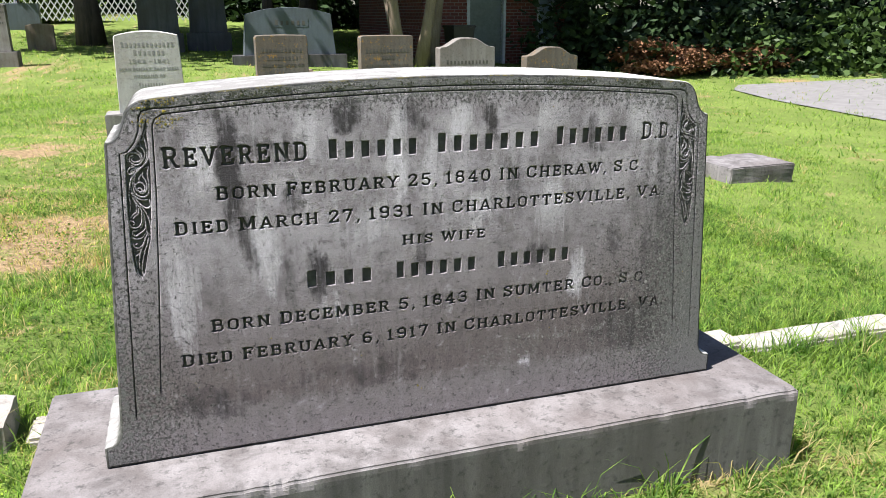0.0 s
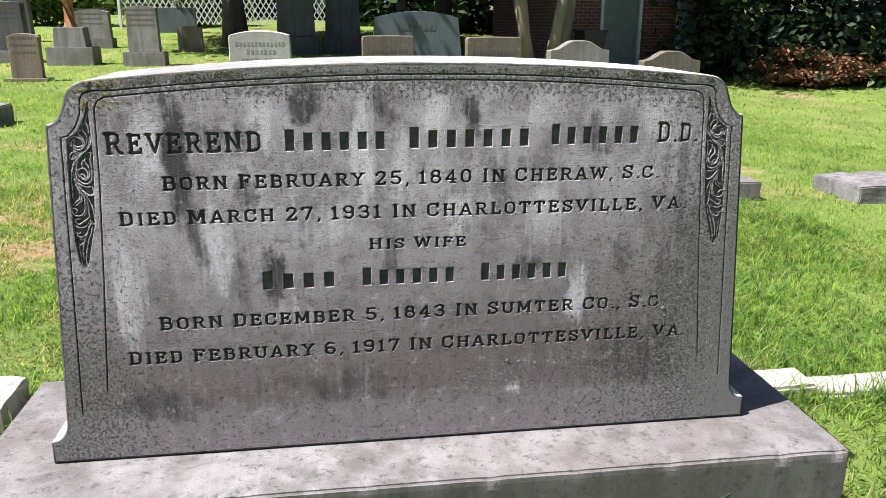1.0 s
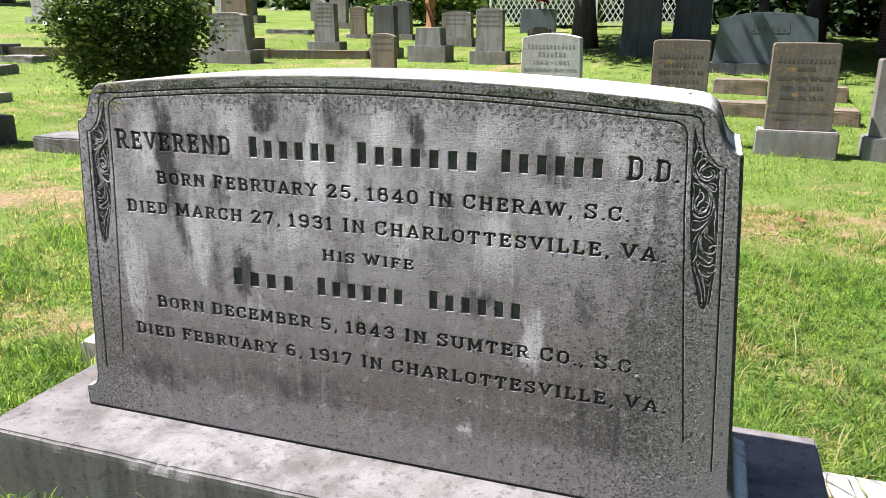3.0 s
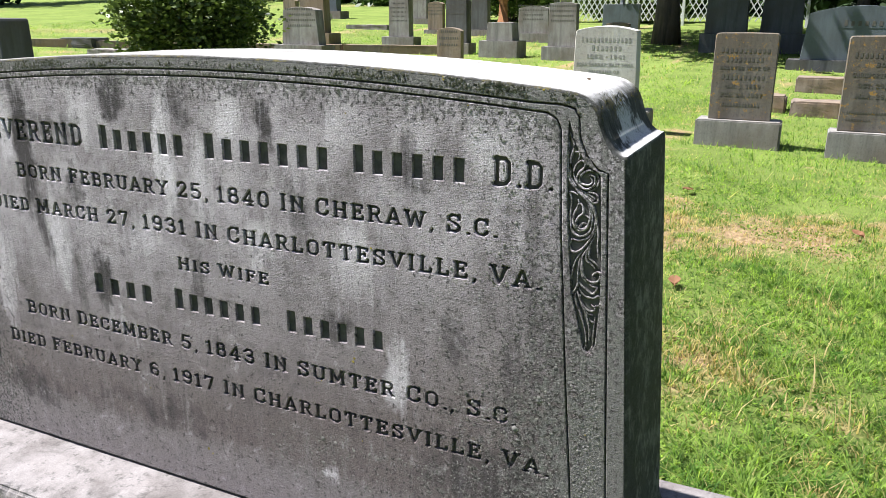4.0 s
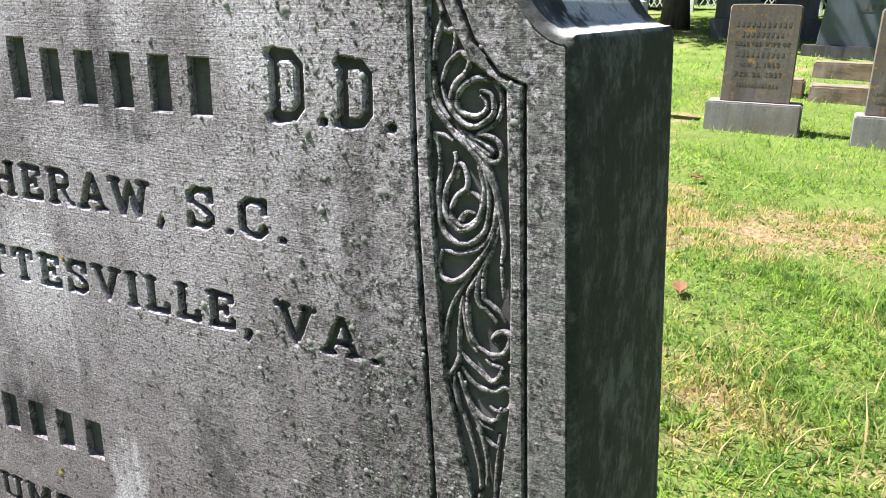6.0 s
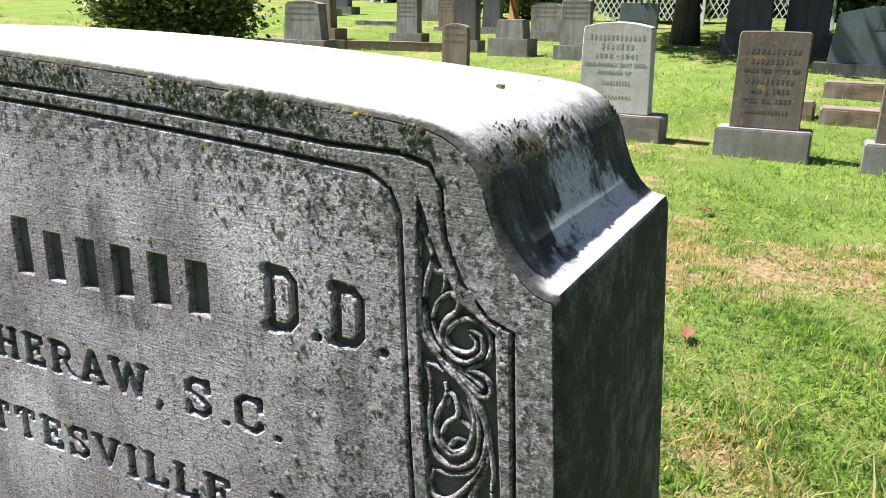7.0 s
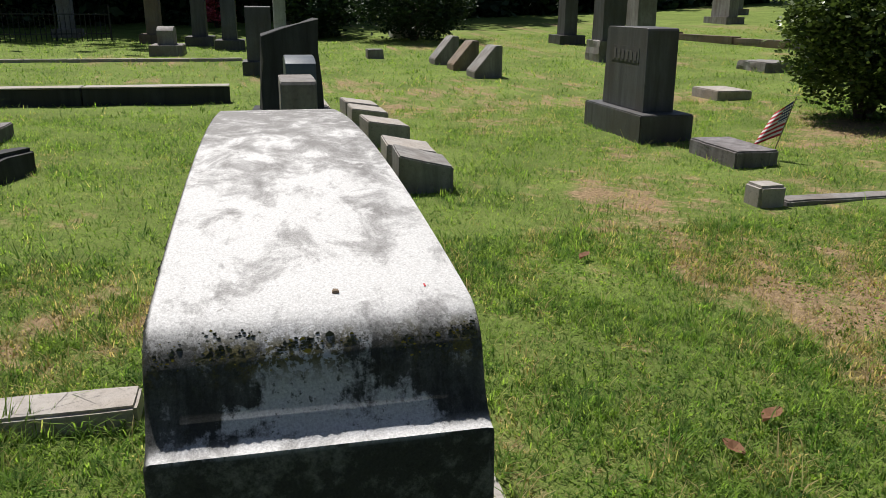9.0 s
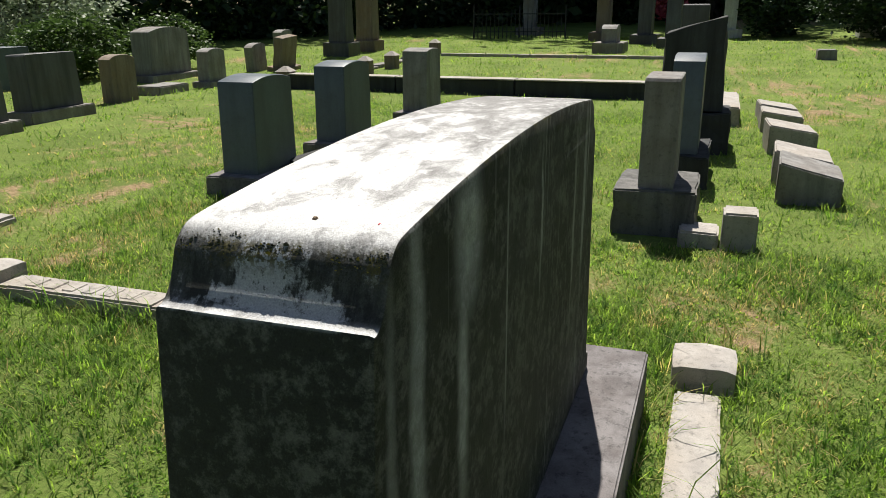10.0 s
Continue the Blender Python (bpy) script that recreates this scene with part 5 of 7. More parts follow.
text_part("1833 - 1925", -0.194, 0.175, 0.601, 0.041, g, -0.087)
g = headstone("tan gravestone with serpentine top and lichened edge", 3.74, 7.08, 0.70, 0.17, 1.03, "serpentine", M_TAN, (0.84, 0.32, 0.24), M_GREY, 0.0, 0, 0, 0, ROW)
bars_part([(-0.272, 0.272, 0.768, 0.049, 16), (-0.194, 0.194, 0.690, 0.034, 12), (-0.213, 0.233, 0.611, 0.039, 12), (-0.194, 0.194, 0.532, 0.034, 11)], g, -0.087)
text_part("1917", -0.049, 0.068, 0.394, 0.034, g, -0.087)

g = headstone("broad blue-grey polished monument with arched top in tree shade", 1.63, 15.5, 1.95, 0.35, 1.20, "low_arch", M_BLUE, (2.4, 0.6, 0.22), M_DARK, 0.08)
filled("name_panel", [[(-0.40, 0.80), (0.40, 0.80), (0.40, 0.98), (-0.40, 0.98)]], 0.006, M_BLUE, g, "lighter name panel", y=-0.180)
bars_part([(-0.32, 0.36, 0.84, 0.10, 6)], g, -0.184)
g = headstone("tall dark shaded gravestone on a stepped plinth", -1.05, 18.4, 0.92, 0.3, 1.65, "flat", M_DARK, (1.09, 0.5, 0.42), M_DARK, 0.03)
g = headstone("tall dark shaded gravestone on a stepped plinth", 0.10, 18.9, 0.90, 0.3, 1.65, "flat", M_DARK, (1.06, 0.5, 0.42), M_DARK, 0.05)
BACK = "scattered gravestones up the slope"
headstone("weathered grey gravestone with arched top on a plinth", -4.04, 15.5, 0.62, 0.22, 1.20, "low_arch", M_GREY, (0.84, 0.4, 0.28), None, 0.01, 0, 0, 0, BACK, bars=lines_of(0.76, 1.2, 5, 0.1, 0.04, 1))
headstone("wide grey gravestone with low arched top", -6.36, 20.3, 0.9, 0.25, 0.97, "low_arch", M_GREY, (1.0, 0.45, 0.24), None, 0.02, 0, 0, 0, BACK, bars=lines_of(1.1, 0.95, 4, 0.12, 0.05, 2))
ped = headstone("grey pedestal carrying a broken rusty shaft", -5.55, 15.8, 0.64, 0.42, 0.76, "flat", M_GREY, (0.93, 0.6, 0.36), None, 0.03, 0, 0, 0, BACK)
bm = bmesh.new()
tube_bm(bm, [(0, 0, 0.758), (0, 0, 1.3), (0.01, 0, 2.0)], [0.14, 0.13, 0.10], 6)
part("broken_shaft", bm, M_RUST, ped, "rusty orange stone shaft")
g = headstone("dark blue-grey gravestone with a flower holder on top", -5.28, 26.1, 1.22, 0.3, 0.8, "flat", M_BLUE, None, None, 0, 0, 0, 0, BACK)
headstone("small round-topped brown gravestone in shade", -3.72, 19.1, 0.60, 0.14, 0.62, "low_arch", M_BROWN, None, None, 0, 0, 0, 0, BACK)
headstone("small brown gravestone with segmental top and pale scar", -5.36, 12.6, 0.50, 0.14, 0.79, "arch", M_BROWN, (0.73, 0.3, 0.05), None, 0, 0, 0, 0, BACK, bars=lines_of(0.6, 0.7, 3, 0.12, 0.045, 3))
headstone("tall grey gravestone with flat carved top", -9.3, 17.9, 0.62, 0.26, 1.25, "flat", M_GREY, (0.98, 0.45, 0.25), None, 0.02, 0, 0, 0, BACK, bars=lines_of(0.78, 1.2, 6, 0.11, 0.04, 4))
headstone("pale arched gravestone on a low plinth", -10.54, 22.6, 0.54, 0.2, 1.0, "arch", M_BROWN, (0.76, 0.36, 0.12), M_GREY, 0, 0, 0, 0, BACK, bars=lines_of(0.68, 0.9, 4, 0.1, 0.04, 5))
headstone("tall dark gravestone with flat top", -6.88, 16.3, 0.56, 0.28, 1.24, "flat", M_DARK, (0.74, 0.45, 0.25), M_GREY, 0.02, 0, 0, 0, BACK, bars=lines_of(0.7, 1.2, 4, 0.1, 0.04, 6))
headstone("dark gravestone with arched top", -8.8, 22.2, 0.58, 0.26, 1.2, "arch", M_DARK, (0.8, 0.45, 0.18), M_GREY, 0.02, 0, 0, 0, BACK)
headstone("wide grey gravestone with arched top on a long plinth", -9.85, 14.2, 1.02, 0.3, 1.12, "low_arch", M_GREY, (1.34, 0.55, 0.28), None, 0.06, 0, 0, 0, BACK, bars=lines_of(1.22, 1.05, 4, 0.12, 0.05, 7))
headstone("tall blue-grey gravestone far up the slope", -18.7, 28.7, 0.92, 0.36, 1.5, "low_arch", M_BLUE, (1.5, 0.7, 0.3), M_GREY, 0.03, 0, 0, 0, BACK)
headstone("small dark gravestone far up the slope", -23.4, 32.3, 0.75, 0.3, 0.6, "arch", M_BROWN, None, None, 0, 0, 0, 0, BACK)
headstone("small grey gravestone far up the slope", -16.4, 31.0, 0.7, 0.3, 0.9, "arch", M_GREY, None, None, 0, 0, 0, 0, BACK)
headstone("grey gravestone far up the slope", -13.4, 27.0, 0.7, 0.3, 1.1, "low_arch", M_GREY, (1.1, 0.5, 0.2), None, 0, 0, 0, 0, BACK)
headstone("reddish granite gravestone on a plinth", -12.0, 17.8, 0.85, 0.32, 1.4, "flat", M_BROWN, (1.3, 0.6, 0.3), None, 0.03, 0, 0, 0, BACK)
headstone("dark shaft of a tall monument on a rough-hewn plinth", -16.1, 8.1, 0.62, 0.55, 2.2, "flat", M_DARK, (0.80, 0.75, 0.46), M_GREY, 0.05, 0, 0, 0, BACK, rough=0.03)
headstone("grey marble monument shaft on a plinth", -19.5, 10.6, 0.75, 0.55, 2.0, "flat", M_GREY, (1.0, 0.8, 0.4), None, 0.05, 0, 0, 0, BACK)

# dark monument with the flagged marker beside it
g = headstone("dark grey granite monument with eased shoulders on a broad plinth", -6.87, 4.30, 1.06, 0.36, 1.18, "flat", M_DARK, (1.50, 0.62, 0.29), M_DARK, 0.02)
filled("name_panel", [[(-0.34, 0.80), (0.34, 0.80), (0.34, 0.97), (-0.34, 0.97)]], 0.005, M_DARK, g, "sunk name panel", y=-0.184)
bars_part([(-0.30, 0.32, 0.825, 0.12, 6)], g, -0.188)
FLAT = "low flat grave markers in the grass"
slab("flat_marker", -5.54, -4.72, 4.24, 4.68, 0.15, M_BASE, "low brown-grey block marker beside a small flag", "grave marker", 0.015, 0.006, FLAT)
slab("flat_marker", -4.62, -3.90, 7.42, 7.90, 0.22, M_BASE, "low grey block marker near the shrub", "grave marker", 0.015, 0.006, FLAT)
slab("flat_marker", -9.75, -9.0, 6.68, 7.25, 0.14, M_CURB, "low pale slab marker in the grass", "grave marker", 0.015, 0.006, FLAT)
slab("flat_marker", 2.28, 3.22, 3.92, 4.50, 0.13, M_BASE, "low rock-faced marker with polished top", "grave marker", 0.01, 0.012, FLAT)
slab("flat_marker", 4.08, 4.86, 3.95, 4.55, 0.16, M_BASE, "low rock-faced marker with dark stains", "grave marker", 0.01, 0.014, FLAT, turn=4)
slab("flat_marker", 0.74, 1.55, 11.8, 12.3, 0.22, M_BROWN, "low brown block marker in dappled shade", "grave marker", 0.02, 0.01, FLAT)
slab("flat_marker", 0.78, 1.46, 9.2, 9.65, 0.18, M_BROWN, "low brown block marker in dappled shade", "grave marker", 0.02, 0.01, FLAT)
slab("flat_marker", 1.75, 2.5, 9.1, 9.6, 0.18, M_BROWN, "low brown block marker in dappled shade", "grave marker", 0.02, 0.01, FLAT)
slab("flat_marker", 1.9, 2.7, 11.7, 12.2, 0.2, M_BROWN, "low brown block marker in dappled shade", "grave marker", 0.02, 0.01, FLAT)
slab("flat_marker", 0.42, 0.72, 9.35, 9.75, 0.2, M_BROWN, "low brown block marker in dappled shade", "grave marker", 0.02, 0.01, FLAT)
slab("flat_marker", 3.55, 4.0, 9.4, 9.8, 0.2, M_BASE, "small grey block marker behind the row", "grave marker", 0.02, 0.01, FLAT)
slab("flat_marker", -17.5, -16.3, 13.8, 14.4, 0.25, M_DARK, "low dark block marker in the grass", "grave marker", 0.02, 0.02, FLAT)
slab("flat_marker", -13.4, -12.4, 9.8, 10.6, 0.18, M_GREY, "low grey slab marker in the grass", "grave marker", 0.02, 0.02, FLAT)
slab("flat_marker", -14.9, -13.9, 12.4, 13.1, 0.14, M_GREY, "low grey slab marker in the grass", "grave marker", 0.02, 0.02, FLAT)
slab("flat_marker", -13.6, -12.8, 14.4, 15.0, 0.20, M_DARK, "low dark slab marker in the grass", "grave marker", 0.02, 0.02, FLAT)
slab("flat_marker", -14.6, -12.9, 23.5, 24.3, 0.14, M_GREY, "low grey slab marker in the grass", "grave marker", 0.02, 0.02, FLAT)
POSTS = "small square plot posts"
slab("plot_post", -3.65, -3.44, 3.62, 3.84, 0.16, M_CURB, "small square stone plot post", "post", 0.02, 0.004, POSTS)
slab("plot_post", -3.56, -3.34, 4.88, 5.10, 0.16, M_BASE, "small square stone plot post", "post", 0.02, 0.004, POSTS)
slab("coping_stone", -3.61, -3.44, 3.86, 4.86, 0.03, M_GREY, "flat coping strip between plot posts", "coping")
slab("plot_post", -3.38, -3.17, 0.75, 0.95, 0.24, M_CURB, "small square stone plot post", "post", 0.012, 0.003, POSTS)
slab("coping_stone", -3.46, -3.20, 0.50, 0.735, 0.10, M_CURB, "short pale coping stone beside a post", "coping")
slab("plot_post", -18.7, -18.25, 2.7, 3.1, 0.22, M_GREY, "small square stone plot post", "post", 0.02, 0.006, POSTS)


def wedge(label, x, y, w, d, h_back, h_front, mat, group, turn=0.0):
    """A marker whose top slopes down; d runs along y, low side towards +y when h_front is smaller."""
    bm = bmesh.new()
    zs = [(-d / 2, -0.08), (d / 2, -0.08), (d / 2, h_front), (-d / 2, h_back)]
    a = [bm.verts.new((-w / 2, yy, zz)) for yy, zz in zs]
    b = [bm.verts.new((w / 2, yy, zz)) for yy, zz in zs]
    bm.faces.new(a), bm.faces.new(b)
    for i in range(4):
        bm.faces.new((a[i], a[(i + 1) % 4], b[(i + 1) % 4], b[i]))
    bmesh.ops.bevel(bm, geom=list(bm.edges), offset=0.012, segments=2, affect="EDGES")
    roughen(bm, 0.006, 6, 1, x)
    ob = part("slant_marker", bm, mat)
    ob.matrix_world = pose(x, y, float(ground_z(x, y)), 0, 0, turn)
    return tagged(ob, label, "grave marker", group)


for x, hb, hf, tilt in ((-4.76, 0.31, 0.21, -4), (-5.40, 0.29, 0.21, -3), (-6.82, 0.29, 0.22, 3), (-8.2, 0.24, 0.18, 0), (-9.05, 0.22, 0.16, 3)):
    wedge("grey marker with sloping top sinking into the grass", x, 1.36, 0.56, 0.44, hb, hf, M_CURB if hb < 0.3 else M_GREY, "row of low sloping markers", tilt)


def slant(label, x, y, w, d, h, mat):
    bm = bmesh.new()
    zs = [(-d / 2, -0.08), (d / 2, -0.08), (d / 2, h), (d / 2 - 0.14, h), (-d / 2, 0.12)]
    a = [bm.verts.new((-w / 2, yy, zz)) for yy, zz in zs]
    b = [bm.verts.new((w / 2, yy, zz)) for yy, zz in zs]
    bm.faces.new(a), bm.faces.new(b)
    for i in range(5):
        bm.faces.new((a[i], a[(i + 1) % 5], b[(i + 1) % 5], b[i]))
    bmesh.ops.bevel(bm, geom=list(bm.edges), offset=0.012, segments=2, affect="EDGES")
    ob = part("slant_marker", bm, mat)
    ob.matrix_world = pose(x, y, float(ground_z(x, y)), 0, 0, 0)
    return tagged(ob, label, "grave marker", "row of three slant markers")


slant("brownish stone marker with a steep slanted face", -16.6, 4.25, 0.66, 0.56, 0.62, M_GREY)
slant("brownish stone marker with a steep slanted face", -15.2, 4.35, 0.62, 0.55, 0.60, M_BROWN)
slant("grey stone marker with a steep slanted face", -13.6, 4.38, 0.64, 0.55, 0.60, M_GREY)

# the row beside the bevel markers
headstone("narrow grey tablet on a rough-hewn plinth, seen end-on", -3.70, 0.33, 0.55, 0.22, 1.0, "flat", M_GREY, (0.66, 0.52, 0.30), M_BASE_SIDE, 0.02, 0, 0, 0, rough=0.02)
headstone("polished dark tablet with rough sides", -5.28, 0.42, 0.72, 0.24, 1.04, "low_arch", M_BLUE, (0.95, 0.42, 0.26), M_BLACK, 0.02, 0, 0, 0, rough=0.02)
headstone("tall rough-backed boulder monument with slanting top", -6.78, 0.40, 0.62, 0.62, 1.32, "slanted", M_BLACK, (0.78, 0.80, 0.40), M_BLACK, 0.04, 90, 0, 0, rough=0.03)
headstone("tall dark polished monument with pale cap", -15.2, 0.1, 0.6, 0.5, 1.32, "flat", M_DARK, (0.85, 0.7, 0.26), M_DARK, 0.02)
slab("long_coping_stone", -10.1, -8.3, 0.70, 0.92, 0.22, M_CURB, "long pale coping stones set end to end", "coping", 0.02, 0.012)
GREYS = "row of three grey arched gravestones"
for x, w, kind in ((-3.90, 0.60, "low_arch"), (-5.46, 0.60, "low_arch"), (-7.66, 0.50, "low_arch")):
    headstone("smooth blue-grey gravestone with low arched top seen from behind", x, -2.86, w, 0.32, 0.92, kind, M_BLUE if x > -6 else M_GREY, (w + 0.26, 0.50, 0.16), M_BASE, 0.01, 0, 0, 0, GREYS, rough=0.008)
bm = roughen(box_bm(-1.05, 1.05, -0.16, 0.16, -0.1, 0.22, 0.04), 0.05, 4, 4, 3)
ob = part("rough_stone_bench", bm, M_BLACK)
ob.matrix_world = pose(-5.05, -2.32, 0.0, 0, 0, -17)
tagged(ob, "long low black rough-hewn stone ledge in the grass", "ledge")
headstone("dark gravestone with flat top on a broad plinth", -6.6, -7.8, 0.88, 0.32, 0.86, "flat", M_DARK, (1.12, 0.5, 0.14), M_GREY, 0.02, 0, 2)
headstone("dark gravestone at the edge of the lawn", -5.1, -7.5, 0.85, 0.30, 0.62, "flat", M_DARK, (1.05, 0.5, 0.14), M_GREY, 0.02)
headstone("large grey monument with eased arched top", -11.6, -9.9, 1.2, 0.45, 1.02, "low_arch", M_GREY, (1.5, 0.7, 0.12), None, 0.02)
headstone("dark brown gravestone with arched top", -8.4, -8.2, 0.55, 0.22, 0.72, "arch", M_BROWN, None, None, 0)
headstone("grey gravestone with arched top on a plinth", -10.75, -8.15, 0.52, 0.25, 0.68, "arch", M_GREY, (0.7, 0.4, 0.10), None, 0)
headstone("leaning grey gravestone with arched top", -13.6, -9.0, 0.55, 0.2, 0.6, "arch", M_GREY, None, None, 0, 0, 0, 5)
headstone("leaning brown gravestone on a small plinth", -13.9, -8.5, 0.65, 0.2, 0.75, "flat", M_BROWN, (0.8, 0.4, 0.1), None, 0, 0, -10, 4)
headstone("grey arched gravestone near the wall", -16.3, -9.9, 0.55, 0.25, 0.75, "arch", M_GREY, None, None, 0)
headstone("tall dark obelisk shaft on a plinth", -17.8, -9.0, 0.5, 0.5, 2.3, "arch", M_DARK, (0.75, 0.75, 0.35), M_DARK, 0.06)
headstone("brown stone shaft with pale cap", -19.5, -9.0, 0.5, 0.5, 1.6, "flat", M_BROWN, (0.7, 0.7, 0.3), None, 0.04)
headstone("pale tomb seen among the shrubs", -8.8, -11.5, 1.7, 0.5, 0.75, "flat", M_BLUE, None, None, 0)
slab("flat_marker", -10.0, -9.2, -8.6, -8.1, 0.14, M_GREY, "low grey slab marker in the grass", "grave marker", 0.02, 0.01, FLAT)
slab("flat_marker", -2.4, -2.1, -4.3, -3.9, 0.06, M_CURB, "flush pale marker in the grass", "grave marker", 0.02, 0.01, FLAT)

# raised plot walls
WALL = "low walls of raised plots"
for i in range(3):
    slab("plot_wall", -10.92, -10.62, -6.5 + 2.05 * i, -4.47 + 2.05 * i, 0.24, M_BLACK, "low dark stone plot wall with pale top", "wall", 0.012, 0.006, WALL)
    slab("wall_cap", -10.94, -10.60, -6.5 + 2.05 * i, -4.47 + 2.05 * i, 0.262, M_CURB, "pale coping on the low plot wall", "coping", 0.006, 0.003, WALL, depth=-0.242)
for i in range(4):
    slab("plot_wall", -18.6 + 1.95 * i, -16.67 + 1.95 * i, -6.85, -6.55, 0.06, M_GREY, "low grey stone plot wall", "wall", 0.012, 0.006, WALL)
for i in range(5):
    slab("plot_kerb", -18.3, -18.1, -6.3 + 1.2 * i, -5.12 + 1.2 * i, 0.07, M_CURB, "thin pale stone plot kerb", "kerb", 0.01, 0.005, WALL)
for i in range(7):
    slab("plot_kerb", -24.0 + 2.4 * i, -21.62 + 2.4 * i, 12.6 + 0.5 * i, 12.95 + 0.5 * i, 0.2, M_BROWN, "low reddish stone plot kerb", "kerb", 0.01, 0.006, WALL, turn=12)


def capped_post(x, y):
    ob = new("capped_post")
    ob.matrix_world = pose(x, y, float(ground_z(x, y)))
    tagged(ob, "square stone post with pyramid cap", "post", "wall corner posts")
    part("shaft", box_bm(-0.13, 0.13, -0.13, 0.13, -0.1, 0.29, 0.012), M_BROWN, ob)
    bm = bmesh.new()
    bmesh.ops.create_cone(bm, segments=4, radius1=0.20, radius2=0.04, depth=0.09, matrix=Matrix.Translation((0, 0, 0.337)) @ Matrix.Rotation(radians(45), 4, "Z"), cap_ends=True)
    part("cap", bm, M_CURB, ob)
    return ob


post0 = capped_post(-10.77, -6.62)
for x, y in ((-13.3, -6.24), (-14.7, -6.24), (-18.8, -6.7)):
    copy_thing(post0, pose(x, y, float(ground_z(x, y))))

# far monuments on the left slope
FARM = "far monuments under the trees"
for x, y, w, h, kind, mat in ((-24.5, -3.0, 0.7, 2.2, "flat", M_BROWN), (-22.0, -0.7, 0.8, 1.5, "low_arch", M_DARK), (-23.5, -1.6, 0.9, 1.9, "flat", M_DARK), (-20.2, -2.2, 0.8, 0.7, "arch", M_GREY),
                              (-27.0, -6.0, 0.6, 1.4, "arch", M_GREY), (-26.0, 0.8, 0.5, 2.4, "flat", M_PALE), (-25.8, 4.9, 0.5, 2.0, "flat", M_PALE), (-26.6, 5.7, 0.45, 1.9, "flat", M_PALE), (-21.5, 9.2, 0.6, 1.7, "flat", M_DARK),
                              (-30.5, 15.0, 1.2, 0.9, "arch", M_GREY), (-28.0, 18.5, 1.3, 1.2, "low_arch", M_GREY), (-33.0, 22.0, 1.2, 1.1, "low_arch", M_GREY), (-25.5, 24.5, 1.1, 1.2, "arch", M_PALE), (-18.8, 27.5, 1.0, 1.3, "flat", M_PALE)):
    headstone("far stone monument on the wooded slope", x, y, w, 0.4, h, kind, mat, (w + 0.4, 0.8, 0.25), None, 0.02, 0, 0, 0, FARM)

# ---- road ----
edge_pts = [(9.9, -60), (10.1, 4.0), (10.3, 8.0), (10.3, 10.6), (10.6, 12.2), (11.3, 12.9), (16, 13.2), (40, 14.5)]
bm = bmesh.new()
near = [bm.verts.new((px, py, float(ground_z(px, py)) + 0.02)) for px, py in edge_pts]
far_pts = [(30 + 1.5 * i, -60 + 10.6 * i) for i in range(len(edge_pts) - 1)] + [(40, 14.4)]
far = [bm.verts.new((px, py, float(ground_z(px, py)) + 0.02)) for px, py in far_pts]
for i in range(len(near) - 1):
    bm.faces.new((near[i], far[i], far[i + 1], near[i + 1]))
road = part("road", bm, M_ASPHALT)
tagged(road, "pale worn asphalt drive along the lawn", "road", kind="structure")

# ---- brick service building ----
building = new("brick_building")
building.matrix_world = pose(7.1, 20.4, -0.22, 0, 0, 4) @ Matrix.Scale(1.1, 4)
tagged(building, "small dark red brick service building with roller shutter", "building")


front = [[(-1.75, -0.3), (2.05, -0.3), (2.05, 3.2), (-1.75, 3.2)], [(-0.62, 0.0), (0.40, 0.0), (0.40, 2.10), (-0.62, 2.10)], [(1.27, 0.0), (1.75, 0.0), (1.75, 1.98), (1.27, 1.98)]]
filled("front_wall", front, 0.2, M_BRICK, building, y=-2.2)
part("side_wall", box_bm(1.85, 2.05, -1.998, 3.0, -0.3, 3.2), M_BRICK, building)
part("side_wall", box_bm(-1.75, -1.55, -1.998, 3.0, -0.3, 3.2), M_BRICK, building)
part("back_wall", box_bm(-1.548, 1.848, 2.8, 3.0, -0.3, 3.2), M_BRICK, building)
part("roof", box_bm(-2.0, 2.35, -2.6, 3.3, 3.202, 3.4, 0.02), M_ROOF, building)
shutter = part("roller_shutter", box_bm(-0.55, 0.33, -2.10, -2.07, 0.0, 2.04), M_SHUTTER, building, "grey-green roller shutter")
for i in range(26):
    part("slat", box_bm(-0.55, 0.33, -2.125, -2.101, 0.004 + 0.078 * i, 0.068 + 0.078 * i, 0.008), M_SHUTTER, shutter)
for x0, x1, z0, z1 in ((-0.62, -0.552, 0.0, 2.10), (0.332, 0.40, 0.0, 2.10), (-0.55, 0.33, 2.042, 2.10)):
    part("shutter_frame", box_bm(x0, x1, -2.23, -2.06, z0, z1, 0.006), M_WHITE, building, "white painted frame")
door = part("door", box_bm(1.325, 1.695, -2.14, -2.10, 0.0, 1.92, 0.004), M_DOOR, building, "pale blue flush door")
part("knob", box_bm(1.35, 1.38, -2.19, -2.142, 0.92, 0.97, 0.01), M_METAL, door)
for x0, x1, z0, z1 in ((1.27, 1.323, 0.0, 1.98), (1.697, 1.75, 0.0, 1.98), (1.325, 1.695, 1.922, 1.98)):
    part("door_frame", box_bm(x0, x1, -2.22, -2.09, z0, z1, 0.005), M_WHITE, building, "white painted frame")
part("door_canopy", box_bm(1.17, 2.1, -2.75, -2.202, 2.06, 2.14, 0.01), M_WHITE, building, "small white door canopy")

